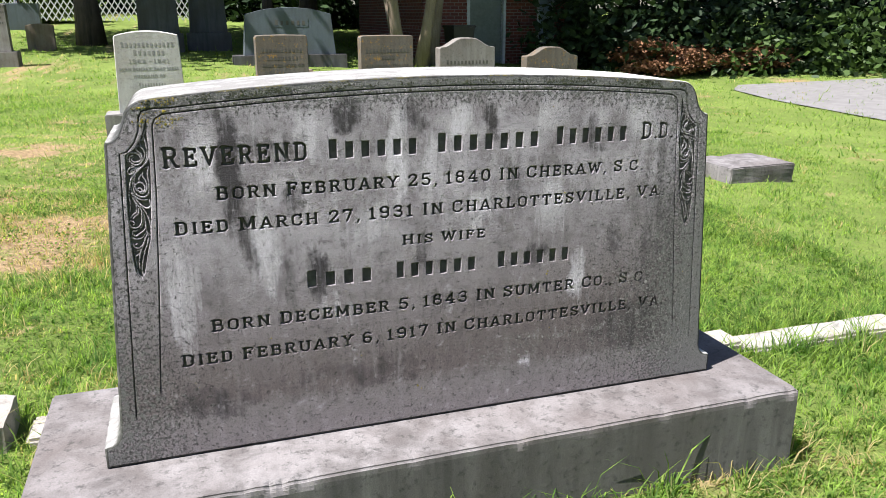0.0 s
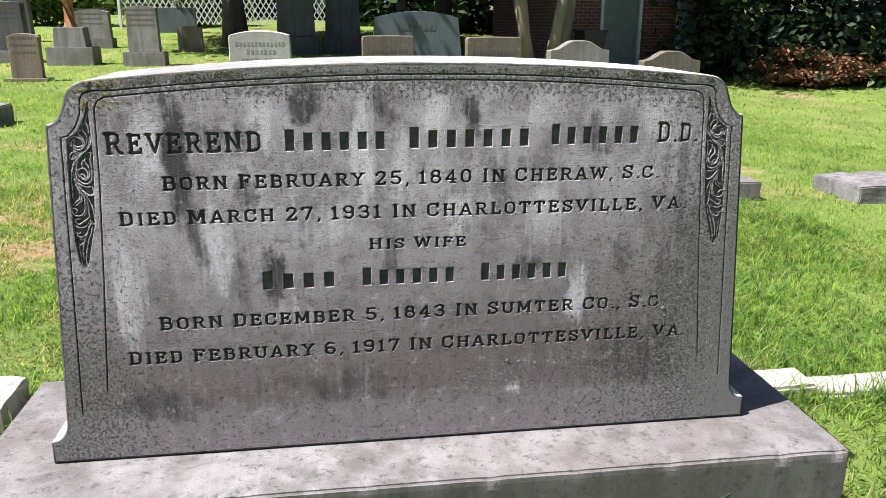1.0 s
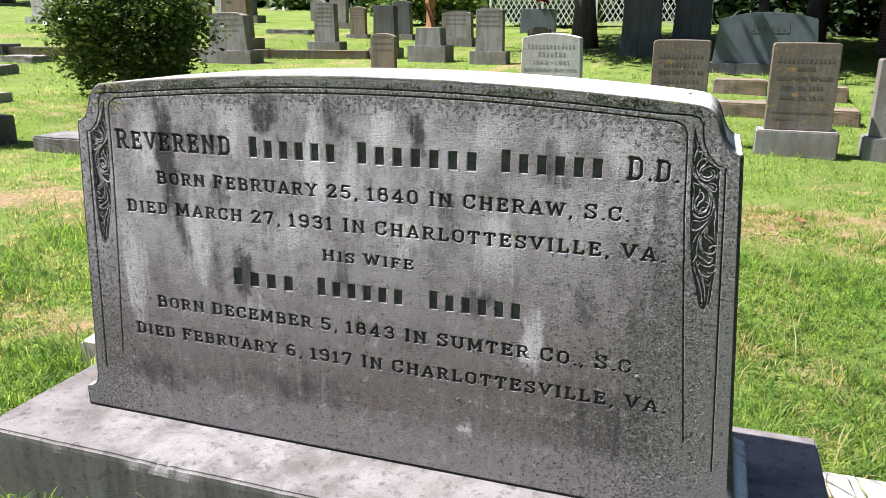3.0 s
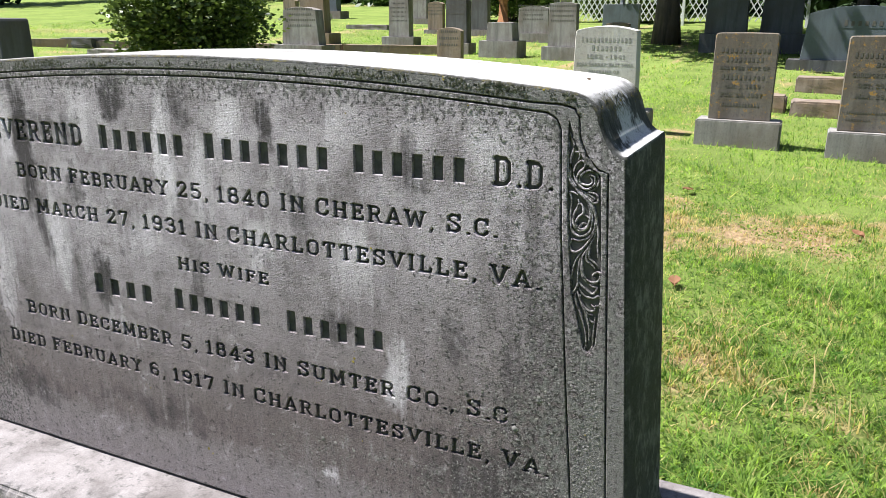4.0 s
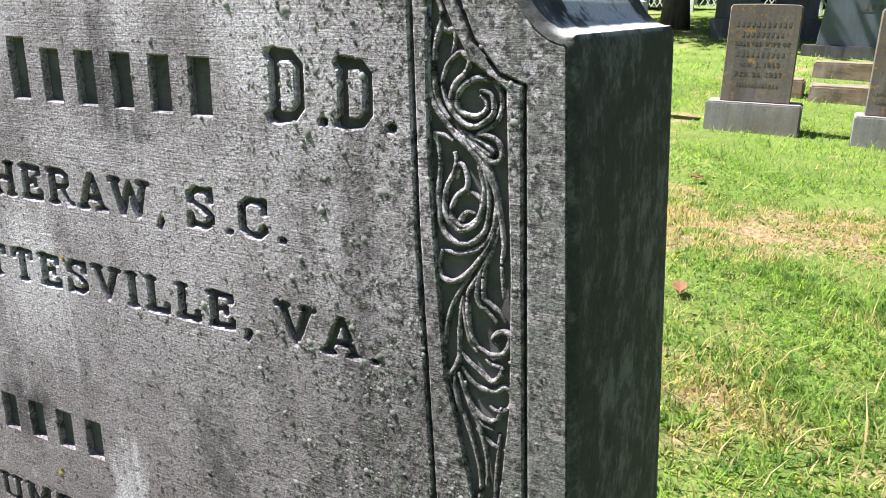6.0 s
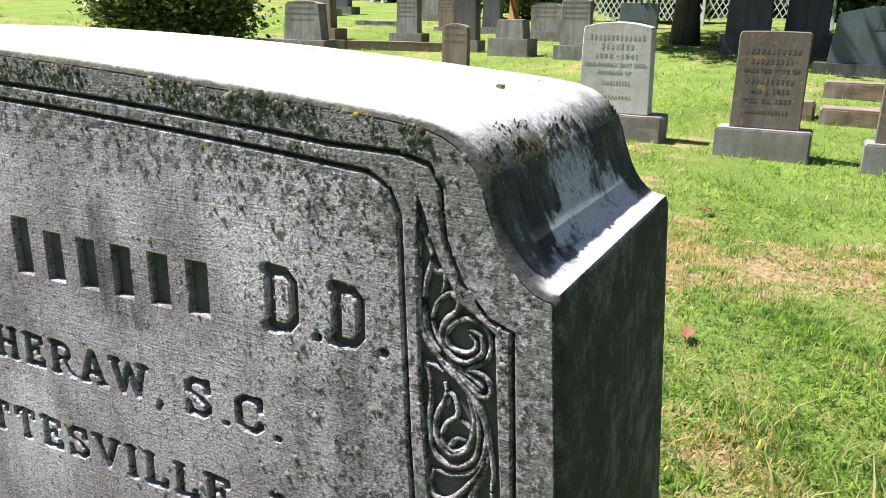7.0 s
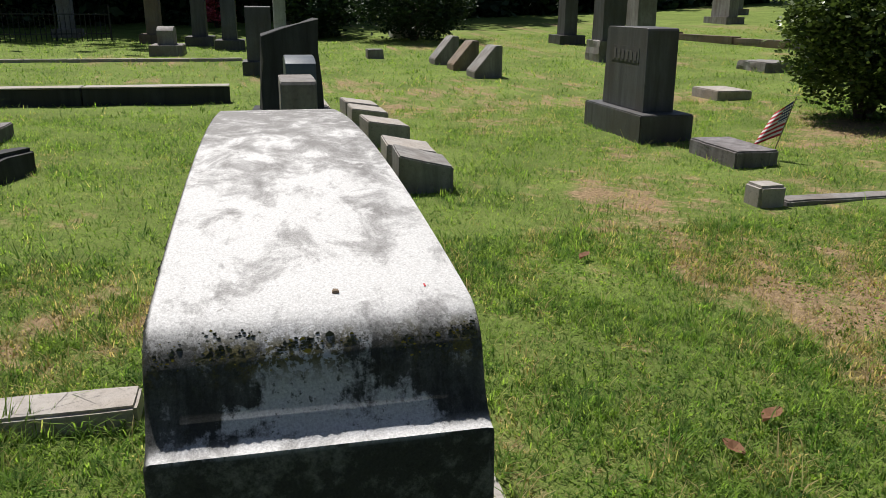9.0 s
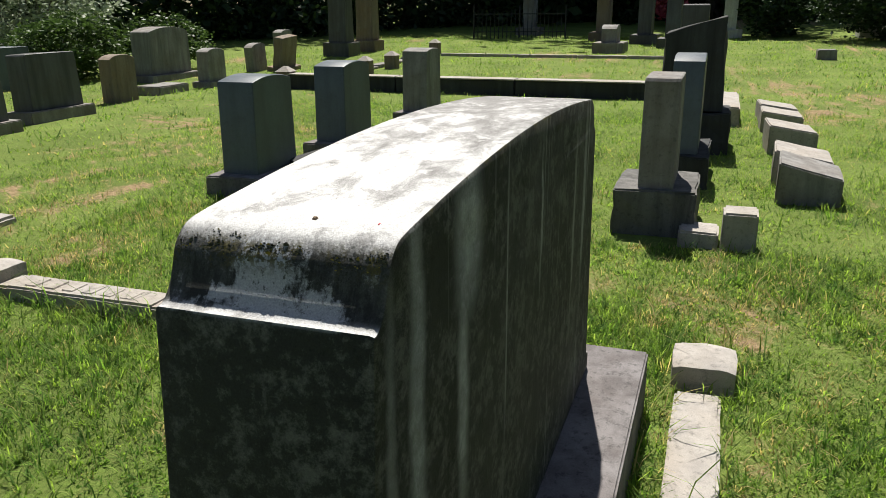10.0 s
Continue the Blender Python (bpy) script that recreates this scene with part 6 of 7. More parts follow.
bin_ob = new("wheeled_bin")
bin_ob.matrix_world = pose(5.9, 16.6, float(ground_z(5.9, 16.6)), 0, 0, 8)
tagged(bin_ob, "black plastic wheeled bin beside the building", "bin")
bm = bmesh.new()
bmesh.ops.create_cone(bm, segments=4, radius1=0.30, radius2=0.40, depth=0.85, cap_ends=True, matrix=Matrix.Translation((0, 0, 0.50)) @ Matrix.Rotation(radians(45), 4, "Z"))
part("body", bm, M_BIN, bin_ob)
part("lid", box_bm(-0.31, 0.31, -0.32, 0.34, 0.926, 0.99, 0.02), M_BIN, bin_ob)
for sx in (-0.22, 0.22):
    bm = bmesh.new()
    bmesh.ops.create_cone(bm, segments=14, radius1=0.11, radius2=0.11, depth=0.05, cap_ends=True, matrix=Matrix.Translation((sx, 0.26, 0.11)) @ Matrix.Rotation(radians(90), 4, "Y"))
    part("wheel", bm, M_BIN, bin_ob)

pole = new("utility_pole")
pole.matrix_world = pose(13.2, 17.0, float(ground_z(13.2, 17.0)) - 0.1, 0, 3)
tagged(pole, "thin weathered pole leaning before the woods", "pole")
bm = bmesh.new()
tube_bm(bm, [(0, 0, 0), (0, 0, 3.5), (0, 0, 7)], [0.07, 0.065, 0.055], 8)
part("shaft", bm, M_METAL, pole)
part("bracket", box_bm(-0.3, 0.3, -0.03, 0.03, 6.4, 6.5, 0.01), M_METAL, pole)


# ---- lattice fence far behind ----
fence = new("lattice_fence")
fence.matrix_world = pose(-3.6, 28.2, float(ground_z(-3.6, 28.2)), 0, 0, 0)
tagged(fence, "pale wooden lattice fence before the shrubs", "fence")
for i in range(5):
    part("post", box_bm(-4.05 + 2 * i, -3.95 + 2 * i, -0.05, 0.05, -0.1, 1.65, 0.01), M_WHITE, fence)
for k in range(4):
    bm = bmesh.new()
    for i in range(9):
        for sgn in (1, -1):
            cx = -3.0 + 2 * k
            c = Matrix.Translation((cx - 0.8 + 0.2 * i, 0.012 * sgn, 0.8)) @ Matrix.Rotation(radians(32 * sgn), 4, "Y")
            piece = bmesh.ops.create_cube(bm, size=1.0, matrix=c @ Matrix.Diagonal((0.035, 0.01, 1.55, 1)))
    part("lattice_panel", bm, M_WHITE, fence)


iron = new("iron_fence")
iron.matrix_world = pose(-25.0, -5.9, float(ground_z(-25.0, -5.9)), 0, 0, 104)
tagged(iron, "low dark iron railing round a far plot", "fence")
M_IRON = plain("dark_iron", (0.03, 0.03, 0.032), 0.6, 0.3)
for i in range(23):
    bm = bmesh.new()
    tube_bm(bm, [(-1.54 + 0.14 * i, 0, -0.05), (-1.54 + 0.14 * i, 0, 0.5), (-1.54 + 0.14 * i, 0, 0.95 if i % 11 else 1.08)], [0.014, 0.014, 0.004] if i % 11 else [0.03, 0.03, 0.02], 6)
    part("picket", bm, M_IRON, iron)
for zz in (0.2, 0.78):
    part("rail", box_bm(-1.56, 1.56, -0.012, 0.012, zz, zz + 0.03), M_IRON, iron)


# ---- plants ----
def leaf_quads(pos, size, flat=0.3, aspect=1.8, up=0.0):
    """Small folded leaves, random turns, round the given points."""
    n = len(pos)
    a = rng.normal(size=(n, 3))
    a[:, 2] *= flat
    a /= np.linalg.norm(a, axis=1, keepdims=True)
    b = rng.normal(size=(n, 3))
    b[:, 2] += up
    b -= a * (a * b).sum(1, keepdims=True)
    b /= np.linalg.norm(b, axis=1, keepdims=True)
    s = (size * rng.uniform(0.6, 1.35, n))[:, None]
    p = np.asarray(pos)
    tip, foot = p + a * s * aspect / 2, p - a * s * aspect / 2
    l, r = p + b * s * 0.5, p - b * s * 0.5
    v = np.stack([foot, r, tip, l], 1).reshape(-1, 3)
    f = np.arange(4 * n).reshape(-1, 4)
    return v, f


def lumps(count, centre, radii, size, seed, lump=0.28, hollow=0.55):
    """Points on many small clumps over an uneven ellipsoid."""
    r = np.random.default_rng(seed)
    k = max(12, count // 70)
    d = r.normal(size=(k, 3))
    d /= np.linalg.norm(d, axis=1, keepdims=True)
    dist = r.uniform(hollow, 1.02, (k, 1)) * (1 + 0.12 * np.sin(d[:, :1] * 5 + seed) * np.cos(d[:, 1:2] * 4))
    c = d * dist * np.array(radii)
    who = r.integers(0, k, count)
    p = c[who] + r.normal(size=(count, 3)) * np.array(radii) * lump * r.uniform(0.4, 1.0, (k, 1))[who] * 0.62
    return p + np.array(centre)


def shrub(name, label, x, y, radii, count, leaf, mat, seed, base=0.15, stems=7, category="shrub"):
    ob = new(name)
    g = float(ground_z(x, y))
    ob.matrix_world = pose(x, y, g)
    tagged(ob, label, category)
    p = lumps(count, (0, 0, radii[2] + base), radii, leaf, seed)
    p[:, 2] = np.maximum(p[:, 2], 0.05 + np.abs(rng.normal(0, 0.03, len(p))))
    v, f = leaf_quads(p, leaf)
    part_ob = soup("foliage", v, f, mat, ob)
    part_ob["kind"] = "stuff"
    r = random.Random(seed)
    for i in range(stems):
        th = 6.28 * i / stems + r.uniform(-0.3, 0.3)
        bm = bmesh.new()
        q = radii[0] * 0.55
        tube_bm(bm, [(0.06 * math.cos(th), 0.06 * math.sin(th), -0.05), (q * 0.4 * math.cos(th), q * 0.4 * math.sin(th), radii[2] * 0.6), (q * math.cos(th), q * math.sin(th), radii[2] * 1.3)], [0.03, 0.022, 0.008], 6)
        part("stem", bm, M_BARK, ob)
    return ob


shrub("boxwood_shrub", "rounded glossy evergreen shrub with a loose outline", -6.95, 7.45, (1.05, 1.05, 0.9), 26000, 0.042, M_BOX, 11)
shrub("yew_ball", "large clipped dark yew ball", -24.2, 5.0, (1.85, 1.8, 1.35), 16000, 0.07, M_YEW, 12, 0.05)
shrub("yew_ball", "large clipped dark yew ball", -26.5, 2.2, (1.3, 1.3, 1.15), 9000, 0.08, M_YEW, 13, 0.05)
shrub("yew_ball", "large clipped dark yew ball", -13.3, -11.0, (0.95, 0.9, 0.55), 9000, 0.05, M_TREE, 14, 0.05)
shrub("yew_ball", "large clipped dark yew ball", -11.0, -11.6, (1.15, 0.9, 0.62), 9000, 0.05, M_TREE, 15, 0.05)
shrub("dead_shrub", "dry brown dead shrub heap at the wood's edge", 10.6, 15.0, (1.2, 0.7, 0.42), 6000, 0.06, M_DEAD, 16, 0.0)
shrub("dead_shrub", "dry brown dead shrub heap at the wood's edge", 13.2, 15.2, (1.7, 0.7, 0.35), 6000, 0.06, M_DEAD, 17, 0.0)
shrub("green_shrub", "sunlit light green shrub by the fence", -5.5, 29.6, (2.2, 0.9, 0.9), 7000, 0.12, M_LIGHT_TREE, 18, 0.1)
shrub("green_shrub", "sunlit light green shrub by the fence", -10.5, 29.5, (2.6, 1.0, 0.9), 7000, 0.12, M_LIGHT_TREE, 19, 0.1)


def tree(name, label, x, y, height, crown, trunk_r, count, leaf, mat, bark, seed, crown_low=0.35, stems=1, limbs=6):
    ob = new(name)
    ob.matrix_world = pose(x, y, float(ground_z(x, y)))
    tagged(ob, label, "tree")
    r = random.Random(seed)
    ends = []
    for s in range(stems):
        th = 6.28 * s / max(1, stems) + r.uniform(0, 1)
        sp = 0.0 if stems == 1 else trunk_r * 2.2
        ln = 0.0 if stems == 1 else 0.14 * height
        foot = (sp * math.cos(th), sp * math.sin(th))
        pts = []
        for i in range(7):
            k = i / 6
            w = 0.05 * height * math.sin(3 * k + seed + s)
            pts.append((foot[0] + ln * k * math.cos(th) + w * 0.3, foot[1] + ln * k * math.sin(th) + w * 0.2, -0.15 + height * 0.72 * k))
        bm = bmesh.new()
        tube_bm(bm, pts, [trunk_r * (1.35 if i == 0 else 1.0) * (1 - 0.11 * i) for i in range(7)], 10)
        part("trunk", bm, bark, ob, smooth=True)
        ends.append(pts)
    for i in range(limbs):
        pts = ends[i % len(ends)]
        a = Vector(pts[3 + i % 3])
        th = 2.4 * i + seed
        b = a + Vector((math.cos(th) * crown * 0.6, math.sin(th) * crown * 0.6, height * 0.2))
        bm = bmesh.new()
        tube_bm(bm, [a, (a + b) / 2 + Vector((0, 0, 0.3)), b], [trunk_r * 0.4, trunk_r * 0.26, trunk_r * 0.08], 7)
        part("limb", bm, bark, ob, smooth=True)
    half = height * (1 - crown_low) / 2
    p = lumps(count, (0, 0, height - half), (crown, crown, half), leaf, seed, 0.25, 0.25)
    v, f = leaf_quads(p, leaf, 0.5)
    c = soup("crown", v, f, mat, ob)
    c["kind"] = "stuff"
    return ob


# trees that shade the far row and frame the lawn
tree("crape_myrtle", "multi-stemmed tree with smooth pale bark", 4.75, 16.6, 8.5, 3.4, 0.15, 9000, 0.16, M_TREE, M_BARK_PALE, 21, 0.42, 4)
tree("oak_tree", "large dark broadleaf tree at the wood's edge", 11.5, 18.0, 13, 5.0, 0.34, 26000, 0.15, M_TREE, M_BARK, 22, 0.22)
tree("shade_tree", "broadleaf tree shading the far gravestones", -2.6, 20.6, 12, 6.4, 0.30, 22000, 0.22, M_TREE, M_BARK, 23, 0.30)
tree("shade_tree", "broadleaf tree shading the far gravestones", -7.2, 37.0, 12, 4.5, 0.28, 10000, 0.24, M_TREE, M_BARK, 24, 0.25)
tree("shade_tree", "broadleaf tree shading the far gravestones", 3.2, 23.0, 12, 5.5, 0.30, 16000, 0.22, M_TREE, M_BARK, 25, 0.25)
tree("shade_tree", "slender tree trunk by the building", 1.6, 20.5, 11, 4.2, 0.16, 9000, 0.22, M_TREE, M_BARK, 26, 0.4)
shrub("silvery_shrub", "large silvery green shrub beyond the family plots", -14.4, -16.4, (2.2, 2.0, 1.5), 16000, 0.07, M_SILVER, 46, 0.1)
shrub("azalea", "pink-red flowering shrub under the far trees", -32.5, -1.5, (0.75, 0.7, 0.8), 3000, 0.09, M_PINK, 47)
w0 = tree("wood_tree", "dark broadleaf tree of the surrounding wood", 9.0, 27.0, 14, 5.5, 0.35, 9000, 0.34, M_TREE, M_BARK, 27, 0.12)
w1 = tree("wood_tree", "dark broadleaf tree of the surrounding wood", -38.0, 0.0, 13, 5.5, 0.35, 9000, 0.34, M_YEW, M_BARK, 28, 0.08)
w2 = tree("wood_tree", "light green tree of the surrounding wood", -11.5, -23.0, 11, 4.6, 0.28, 9000, 0.26, M_LIGHT_TREE, M_BARK, 29, 0.08)
for k, (proto, x, y) in enumerate(((w0, 15, 24), (w0, 21, 20), (w0, 26, 27), (w0, 33, 22), (w0, 14, 33), (w0, -15, 46), (w0, 4, 38), (w1, -24, 49), (w0, -34, 47), (w1, -42, 38), (w0, -46, 28), (w1, -47, 17),
                                   (w1, -40, 8), (w0, -44, -2), (w1, -35, -7), (w1, -33, -13), (w0, -29, -18), (w1, -24, -22), (w2, -27, -26), (w1, -18.5, -27), (w1, -11, -24), (w2, -7.5, -19), (w0, -5, -27), (w0, 3, -30),
                                   (w1, 14, -34), (w0, 36, 6), (w0, 38, -12))):
    m = pose(x, y, float(ground_z(x, y)), 0, 0, 57 * k) @ Matrix.Scale(0.85 + 0.07 * (k % 5), 4)
    c = copy_thing(proto, m)
    c.scale = (0.85 + 0.07 * (k % 5),) * 3


def thicket(name, label, x0, y0, x1, y1, depth, height, count, leaf, mat, seed):
    r = np.random.default_rng(seed)
    k = count // 60
    t = r.uniform(size=k)
    nx, ny = -(y1 - y0), x1 - x0
    ln = math.hypot(nx, ny)
    off = r.normal(0, depth / 2, k)
    cx, cy = x0 + (x1 - x0) * t + nx / ln * off, y0 + (y1 - y0) * t + ny / ln * off
    hz = height * r.uniform(0, 1, k) ** 1.3 * (0.7 + 0.3 * np.sin(t * 23 + seed))
    who = r.integers(0, k, count)
    p = np.stack([cx[who] + r.normal(0, 0.45, count), cy[who] + r.normal(0, 0.45, count), hz[who] + r.normal(0, 0.4, count)], -1)
    p[:, 2] = np.abs(p[:, 2]) + ground_z(p[:, 0], p[:, 1])
    v, f = leaf_quads(p, leaf, 0.6)
    return tagged(soup(name, v, f, mat), label, "undergrowth", kind="stuff")


thicket("undergrowth", "dense dark undergrowth of the wood beyond the drive", 8.5, 17.5, 34, 17.0, 2.4, 4.5, 46000, 0.13, M_YEW, 31)
thicket("undergrowth", "dark hedge of evergreens behind the shaded stones", -4, 38.5, 14, 26.5, 2.5, 6.0, 22000, 0.26, M_YEW, 32)
thicket("undergrowth", "sunlit green hedge at the top of the slope", -44, 46, -4, 38.5, 2.5, 4.0, 24000, 0.28, M_TREE, 33)
thicket("undergrowth", "dark wooded edge beyond the far monuments", -44, 30, -36, -10, 3.0, 5.0, 26000, 0.30, M_YEW, 34)
thicket("undergrowth", "dark wooded edge beyond the far monuments", -36, -10, -8, -26, 3.0, 5.0, 32000, 0.17, M_YEW, 35)
thicket("undergrowth", "sunlit shrubs at the wood's edge", 12.5, 15.0, 34, 14.6, 0.9, 1.6, 9000, 0.13, M_TREE, 36)
thicket("undergrowth", "sunlit shrubs below the trees", -26, -16.5, -15, -20.5, 1.4, 1.3, 14000, 0.09, M_TREE, 37)


# ---- flag, flowers ----
flag = new("small_flag")
flag.matrix_world = pose(-5.0, 4.80, float(ground_z(-5.0, 4.80)), 0, 14, 51)
tagged(flag, "small striped flag with blue canton on a stick", "flag")
bm = bmesh.new()
tube_bm(bm, [(0, 0, -0.05), (0, 0, 0.3), (0, 0, 0.62)], [0.005, 0.005, 0.004], 6)
part("stick", bm, M_STICK, flag)


def cloth(u, v):
    """Point of the drooping cloth: u along the fly, v from the foot up."""
    return (-0.006 - 0.19 * u * (1.0 - 0.35 * v), 0.022 * math.sin(6 * u + 1.5 * v) * (0.3 + u), 0.24 + 0.34 * v - 0.16 * u)


stripes = 13
for s in range(stripes):
    bm = bmesh.new()
    u_start = 0.42 if s >= 6 else 0.0
    n = 10
    rows = [[bm.verts.new(cloth(u_start + (1 - u_start) * i / n, (s + k) / stripes)) for i in range(n + 1)] for k in (0, 1)]
    for i in range(n):
        bm.faces.new((rows[0][i], rows[0][i + 1], rows[1][i + 1], rows[1][i]))
    part("stripe", bm, M_RED if s % 2 == 0 else M_CLOTH, flag)
bm = bmesh.new()
grid = [[bm.verts.new(cloth(0.42 * i / 6, (6 + 7 * k / 6) / 13)) for i in range(7)] for k in range(7)]
for k in range(6):
    for i in range(6):
        bm.faces.new((grid[k][i], grid[k][i + 1], grid[k + 1][i + 1], grid[k + 1][i]))
canton = part("canton", bm, M_NAVY, flag)
bm = bmesh.new()
for k in range(5):
    for i in range(5):
        c = Vector(cloth(0.04 + 0.08 * i, 0.50 + 0.10 * k))
        box_bm(c.x - 0.005, c.x + 0.005, c.y - 0.006, c.y + 0.006, c.z - 0.006, c.z + 0.006, bm=bm)
part("star_dots", bm, M_CLOTH, canton)

vase = new("flower_holder")
vase.matrix_world = pose(-5.28, 26.1, float(ground_z(-5.28, 26.1)) + 0.8)
tagged(vase, "faded red and yellow flowers on a gravestone", "flowers")
bm = bmesh.new()
tube_bm(bm, [(0, 0, -0.01), (0, 0, 0.12), (0, 0, 0.22)], [0.10, 0.07, 0.10], 10)
part("holder", bm, M_METAL, vase)
p = lumps(260, (0, 0, 0.42), (0.34, 0.25, 0.22), 0.08, 41)
v, f = leaf_quads(p, 0.09)
part_ob = soup("flowers", v, f, M_RED, vase)
part_ob["kind"] = "stuff"

# fallen leaves
for k, (x, y, s, th) in enumerate(((-0.74, 1.85, 0.055, 20), (-0.58, 1.59, 0.045, 110), (-0.35, 0.95, 0.045, 60), (0.55, 2.6, 0.05, 10), (-0.9, -0.95, 0.05, 75), (-2.6, 1.9, 0.05, 35), (0.3, 4.6, 0.06, 150), (1.4, 4.0, 0.05, 40), (-1.35, -0.6, 0.05, 200))):
    bm = bmesh.new()
    mid = [bm.verts.new((0, s * (i / 4 - 0.5) * 2, 0.006 + 0.012 * (i % 2))) for i in range(5)]
    for sgn in (1, -1):
        rim = [bm.verts.new((sgn * s * 0.62 * math.sin(math.pi * (i + 0.15) / 4.3), s * (i / 4 - 0.5) * 2, 0.022)) for i in range(5)]
        for i in range(4):
            bm.faces.new((mid[i], mid[i + 1], rim[i + 1], rim[i]))
    ob = part("fallen_leaf", bm, M_DEAD)
    ob.matrix_world = pose(x, y, float(ground_z(x, y)) + 0.028, 8, -6, th)
    tagged(ob, "dry brown fallen leaf on the grass", "leaf", "fallen leaves on the lawn")


# ---- grass blades ----
KEEP_OUT = [(-1.12, 1.12, -0.207, 0.50), (-1.25, 2.55, 0.60, 0.77), (-1.39, -1.21, -2.78, -0.2), (-1.53, -1.27, 0.56, 0.83), (-5.54, -4.72, 4.24, 4.68), (-3.68, -3.36, 3.60, 5.12), (-7.62, -6.12, 3.99, 4.61),
            (-4.33, -3.47, -3.11, -2.61), (-4.03, -3.17, 0.1, 0.95), (2.28, 3.22, 3.92, 4.50), (4.08, 5.0, 3.95, 4.6), (-4.62, -3.90, 7.42, 7.90), (-1.45, -0.47, 6.88, 7.22), (0.02, 0.80, 6.7, 7.02), (1.19, 1.95, 6.66, 6.98), (2.2, 3.0, 6.86, 7.18), (3.32, 4.16, 6.92, 7.24)]


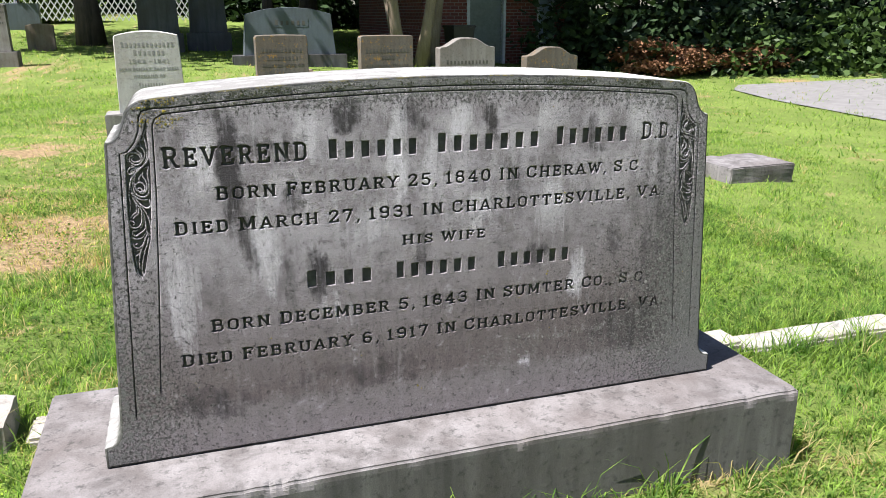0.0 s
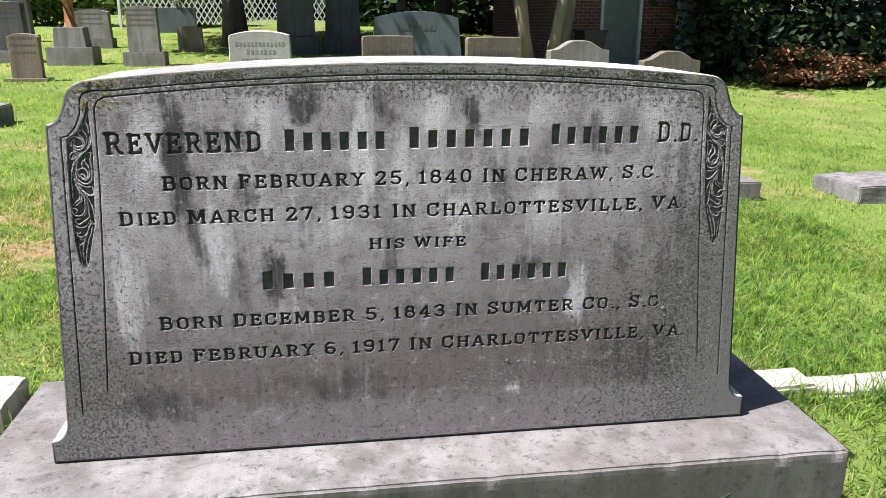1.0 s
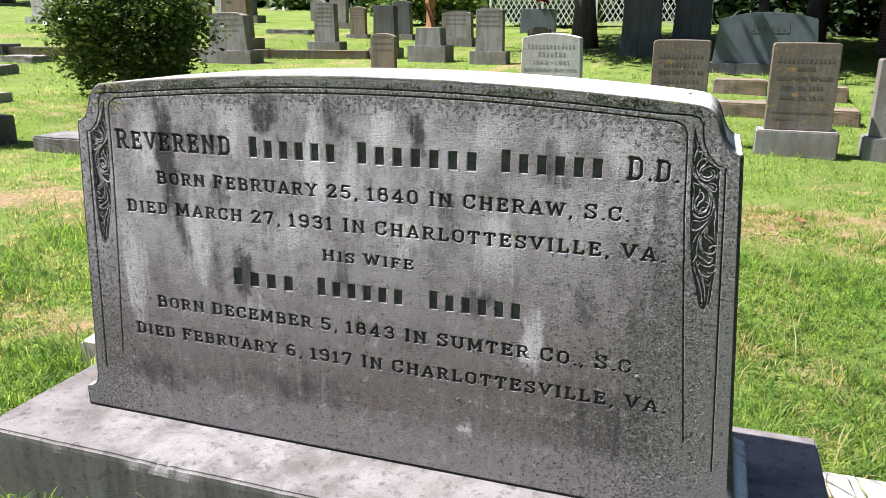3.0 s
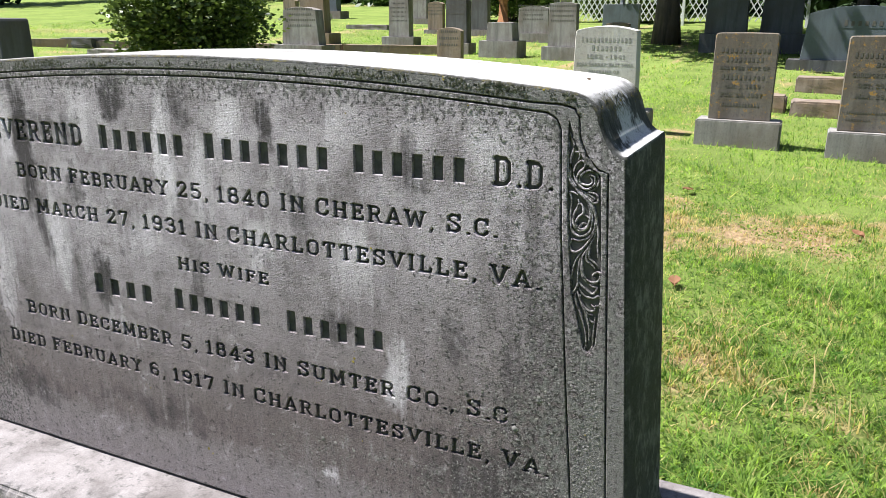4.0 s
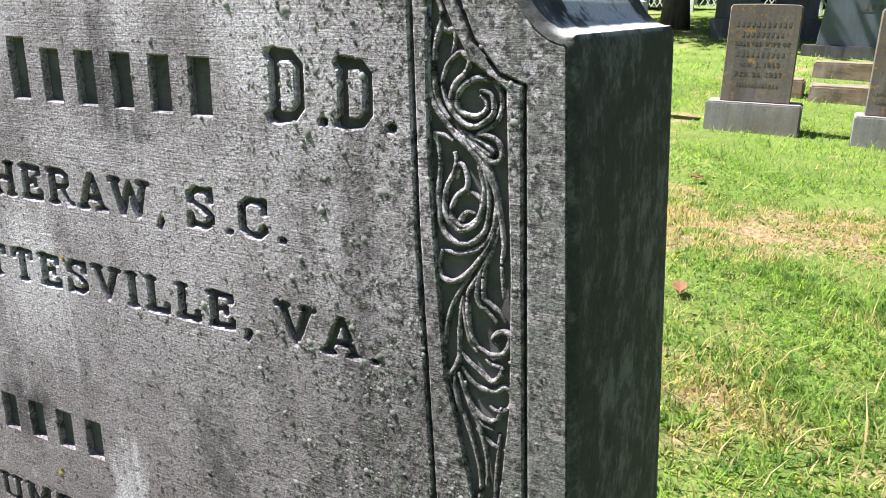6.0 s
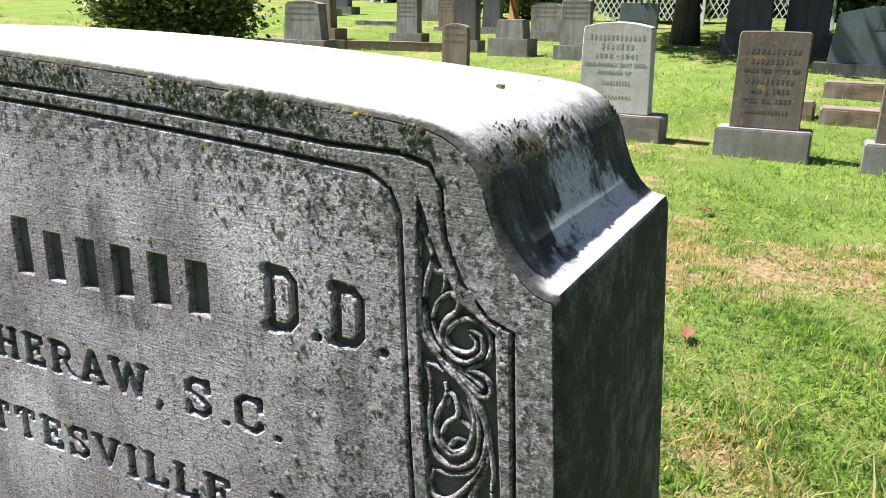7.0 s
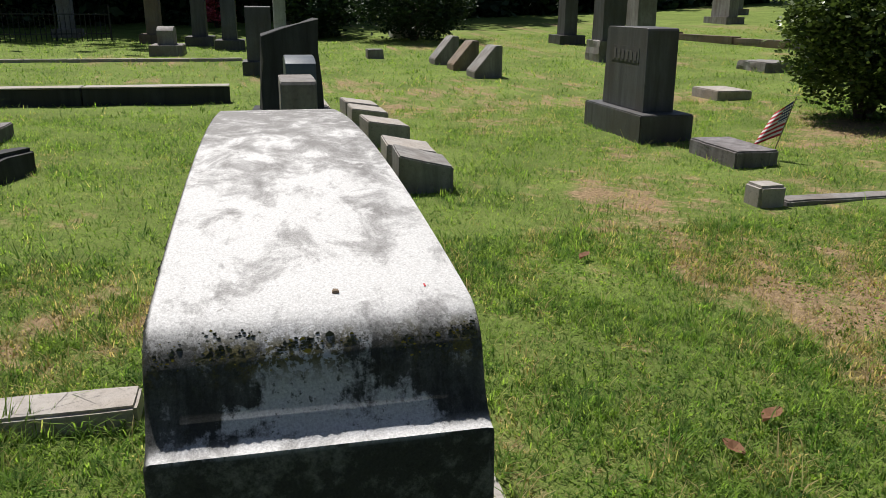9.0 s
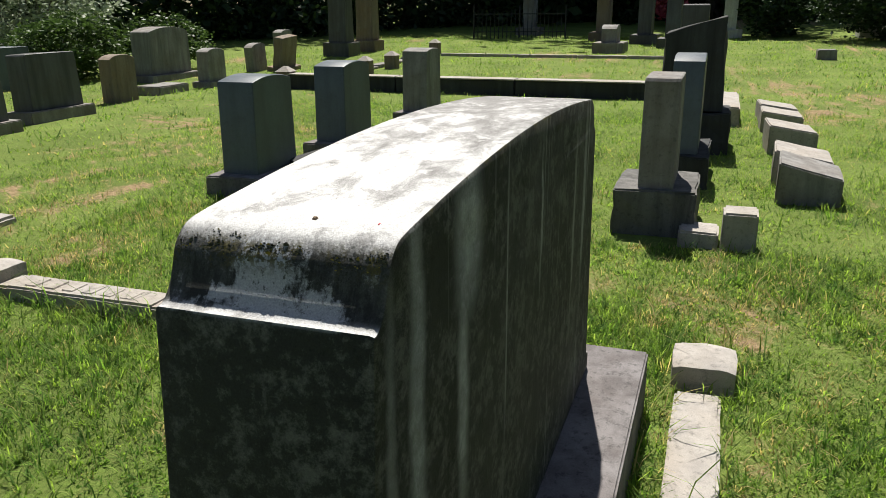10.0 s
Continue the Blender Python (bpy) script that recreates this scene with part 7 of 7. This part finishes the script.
def blades(n, x0, x1, y0, y1, height, width, seed, focus=None, plain_blade=False, per=6, spread=0.015):
    """Blades in small tufts that lean outwards, with gaps between."""
    r = np.random.default_rng(seed)
    q = n // per
    who = r.integers(0, q, n)
    ox, oy = r.normal(0, spread, n), r.normal(0, spread, n)
    x, y = r.uniform(x0, x1, q)[who] + ox, r.uniform(y0, y1, q)[who] + oy
    size, out_way = r.gamma(7, 1 / 7, q)[who], np.arctan2(oy, ox) + r.normal(0, 0.9, n)
    tuft = 0.5 + 0.5 * np.sin(x * 3.1 + 1.3 * np.sin(y * 2.3)) * np.sin(y * 3.7 + 1.1 * np.sin(x * 1.9))
    d = dryness(x, y)
    ok = r.uniform(size=n) < np.clip(1.3 - d * 1.1, 0.15, 1) * (0.55 + 0.45 * tuft)
    for a, b, c, e in KEEP_OUT:
        ok &= ~((x > a) & (x < b) & (y > c) & (y < e))
    if focus is not None:
        ok &= ~((x > focus[0]) & (x < focus[1]) & (y > focus[2]) & (y < focus[3]))
    x, y, d, tuft, size, out_way = x[ok], y[ok], d[ok], tuft[ok], size[ok], out_way[ok]
    n = len(x)
    near = np.zeros(n)
    for a, b, c, e in KEEP_OUT[:4]:
        dx = np.maximum(np.maximum(a - x, x - b), 0)
        dy = np.maximum(np.maximum(c - y, y - e), 0)
        near = np.maximum(near, np.exp(-np.hypot(dx, dy) / 0.05))
    h = height * r.gamma(6, 1 / 6, n) * (0.65 + 0.6 * tuft) * (1 - 0.45 * d) * (1 + 1.5 * near)
    h = h * size
    th = out_way
    lean = h * r.uniform(0.3, 1.25, n)
    w = width * r.uniform(0.6, 1.3, n)
    z = ground_z(x, y)
    cx, cy = np.cos(th), np.sin(th)
    px, py = -cy, cx
    def row(k, wide):
        bx, by, bz = x + cx * lean * k * k, y + cy * lean * k * k, z + h * (k - 0.25 * k * k) - 0.004
        return [np.stack([bx + px * w * wide, by + py * w * wide, bz], -1), np.stack([bx - px * w * wide, by - py * w * wide, bz], -1)]
    if plain_blade:
        v = np.stack(row(0, 0.5) + row(1.0, 0.12), 1).reshape(-1, 3)
        f = np.array([0, 1, 3, 2])[None] + 4 * np.arange(n)[:, None]
        return v, f, np.repeat(np.clip(0.8 * d + r.normal(0, 0.06, n), 0, 1), 4)
    v = np.stack(row(0, 0.5) + row(0.55, 0.42) + row(1.0, 0.06), 1).reshape(-1, 3)
    f = (np.array([[0, 1, 3, 2], [2, 3, 5, 4]])[None] + 6 * np.arange(n)[:, None, None]).reshape(-1, 4)
    return v, f, np.repeat(np.clip(d + r.normal(0, 0.08, n), 0, 1), 6)


v, f, a = blades(430000, -3.2, 3.3, -3.4, 4.4, 0.042, 0.0054, 51)
tagged(soup("grass", v, f, M_BLADE, attr=a), "short mown grass with straw-coloured blades", "grass", kind="stuff")
v, f, a = blades(470000, -9.5, 6.5, -5.5, 11.0, 0.040, 0.0085, 52, (-3.2, 3.3, -3.4, 4.4), True, 3, 0.03)
tagged(soup("grass", v, f, M_BLADE, attr=a), "short mown grass with straw-coloured blades", "grass", kind="stuff")
v, f, a = blades(240000, -26.0, 15.0, -12.0, 26.0, 0.050, 0.020, 53, (-9.5, 6.5, -5.5, 11.0), True, 2, 0.06)
tagged(soup("grass", v, f, M_BLADE, attr=a), "short mown grass of the farther lawn", "grass", kind="stuff")
v, f, a = blades(4500, -3.2, 3.3, -3.4, 4.4, 0.070, 0.0045, 54, per=3)
tagged(soup("long_grass", v, f, M_BLADE, attr=a), "scattered longer blades standing out of the turf", "grass", kind="stuff")
# broad weeds and longer tufts by the stone
r = np.random.default_rng(61)
cx, cy = r.uniform(-3, 3.2, 9000), r.uniform(-1.8, 5.2, 9000)
cx[:60], cy[:60] = r.uniform(0.2, 1.6, 60), r.uniform(-0.75, -0.24, 60)
ok = (0.5 + 0.5 * np.sin(cx * 2.3 + 1.7 * np.sin(cy * 1.9)) * np.sin(cy * 2.9 + cx)) > 0.42
for x0, x1, y0, y1 in KEEP_OUT:
    ok &= ~((cx > x0 - 0.02) & (cx < x1 + 0.02) & (cy > y0 - 0.02) & (cy < y1 + 0.02))
cx, cy = cx[ok], cy[ok]
who = np.repeat(np.arange(len(cx)), 6)
p = np.stack([cx[who] + r.normal(0, 0.03, len(who)), cy[who] + r.normal(0, 0.03, len(who)), ground_z(cx[who], cy[who]) + r.uniform(0.012, 0.045, len(who))], -1)
v, f = leaf_quads(p, 0.0095, 0.4, 1.8)
tagged(soup("broadleaf_weeds", v, f, M_BLADE, attr=np.zeros(len(v))), "small broad-leaved weeds among the grass", "weeds", kind="stuff")
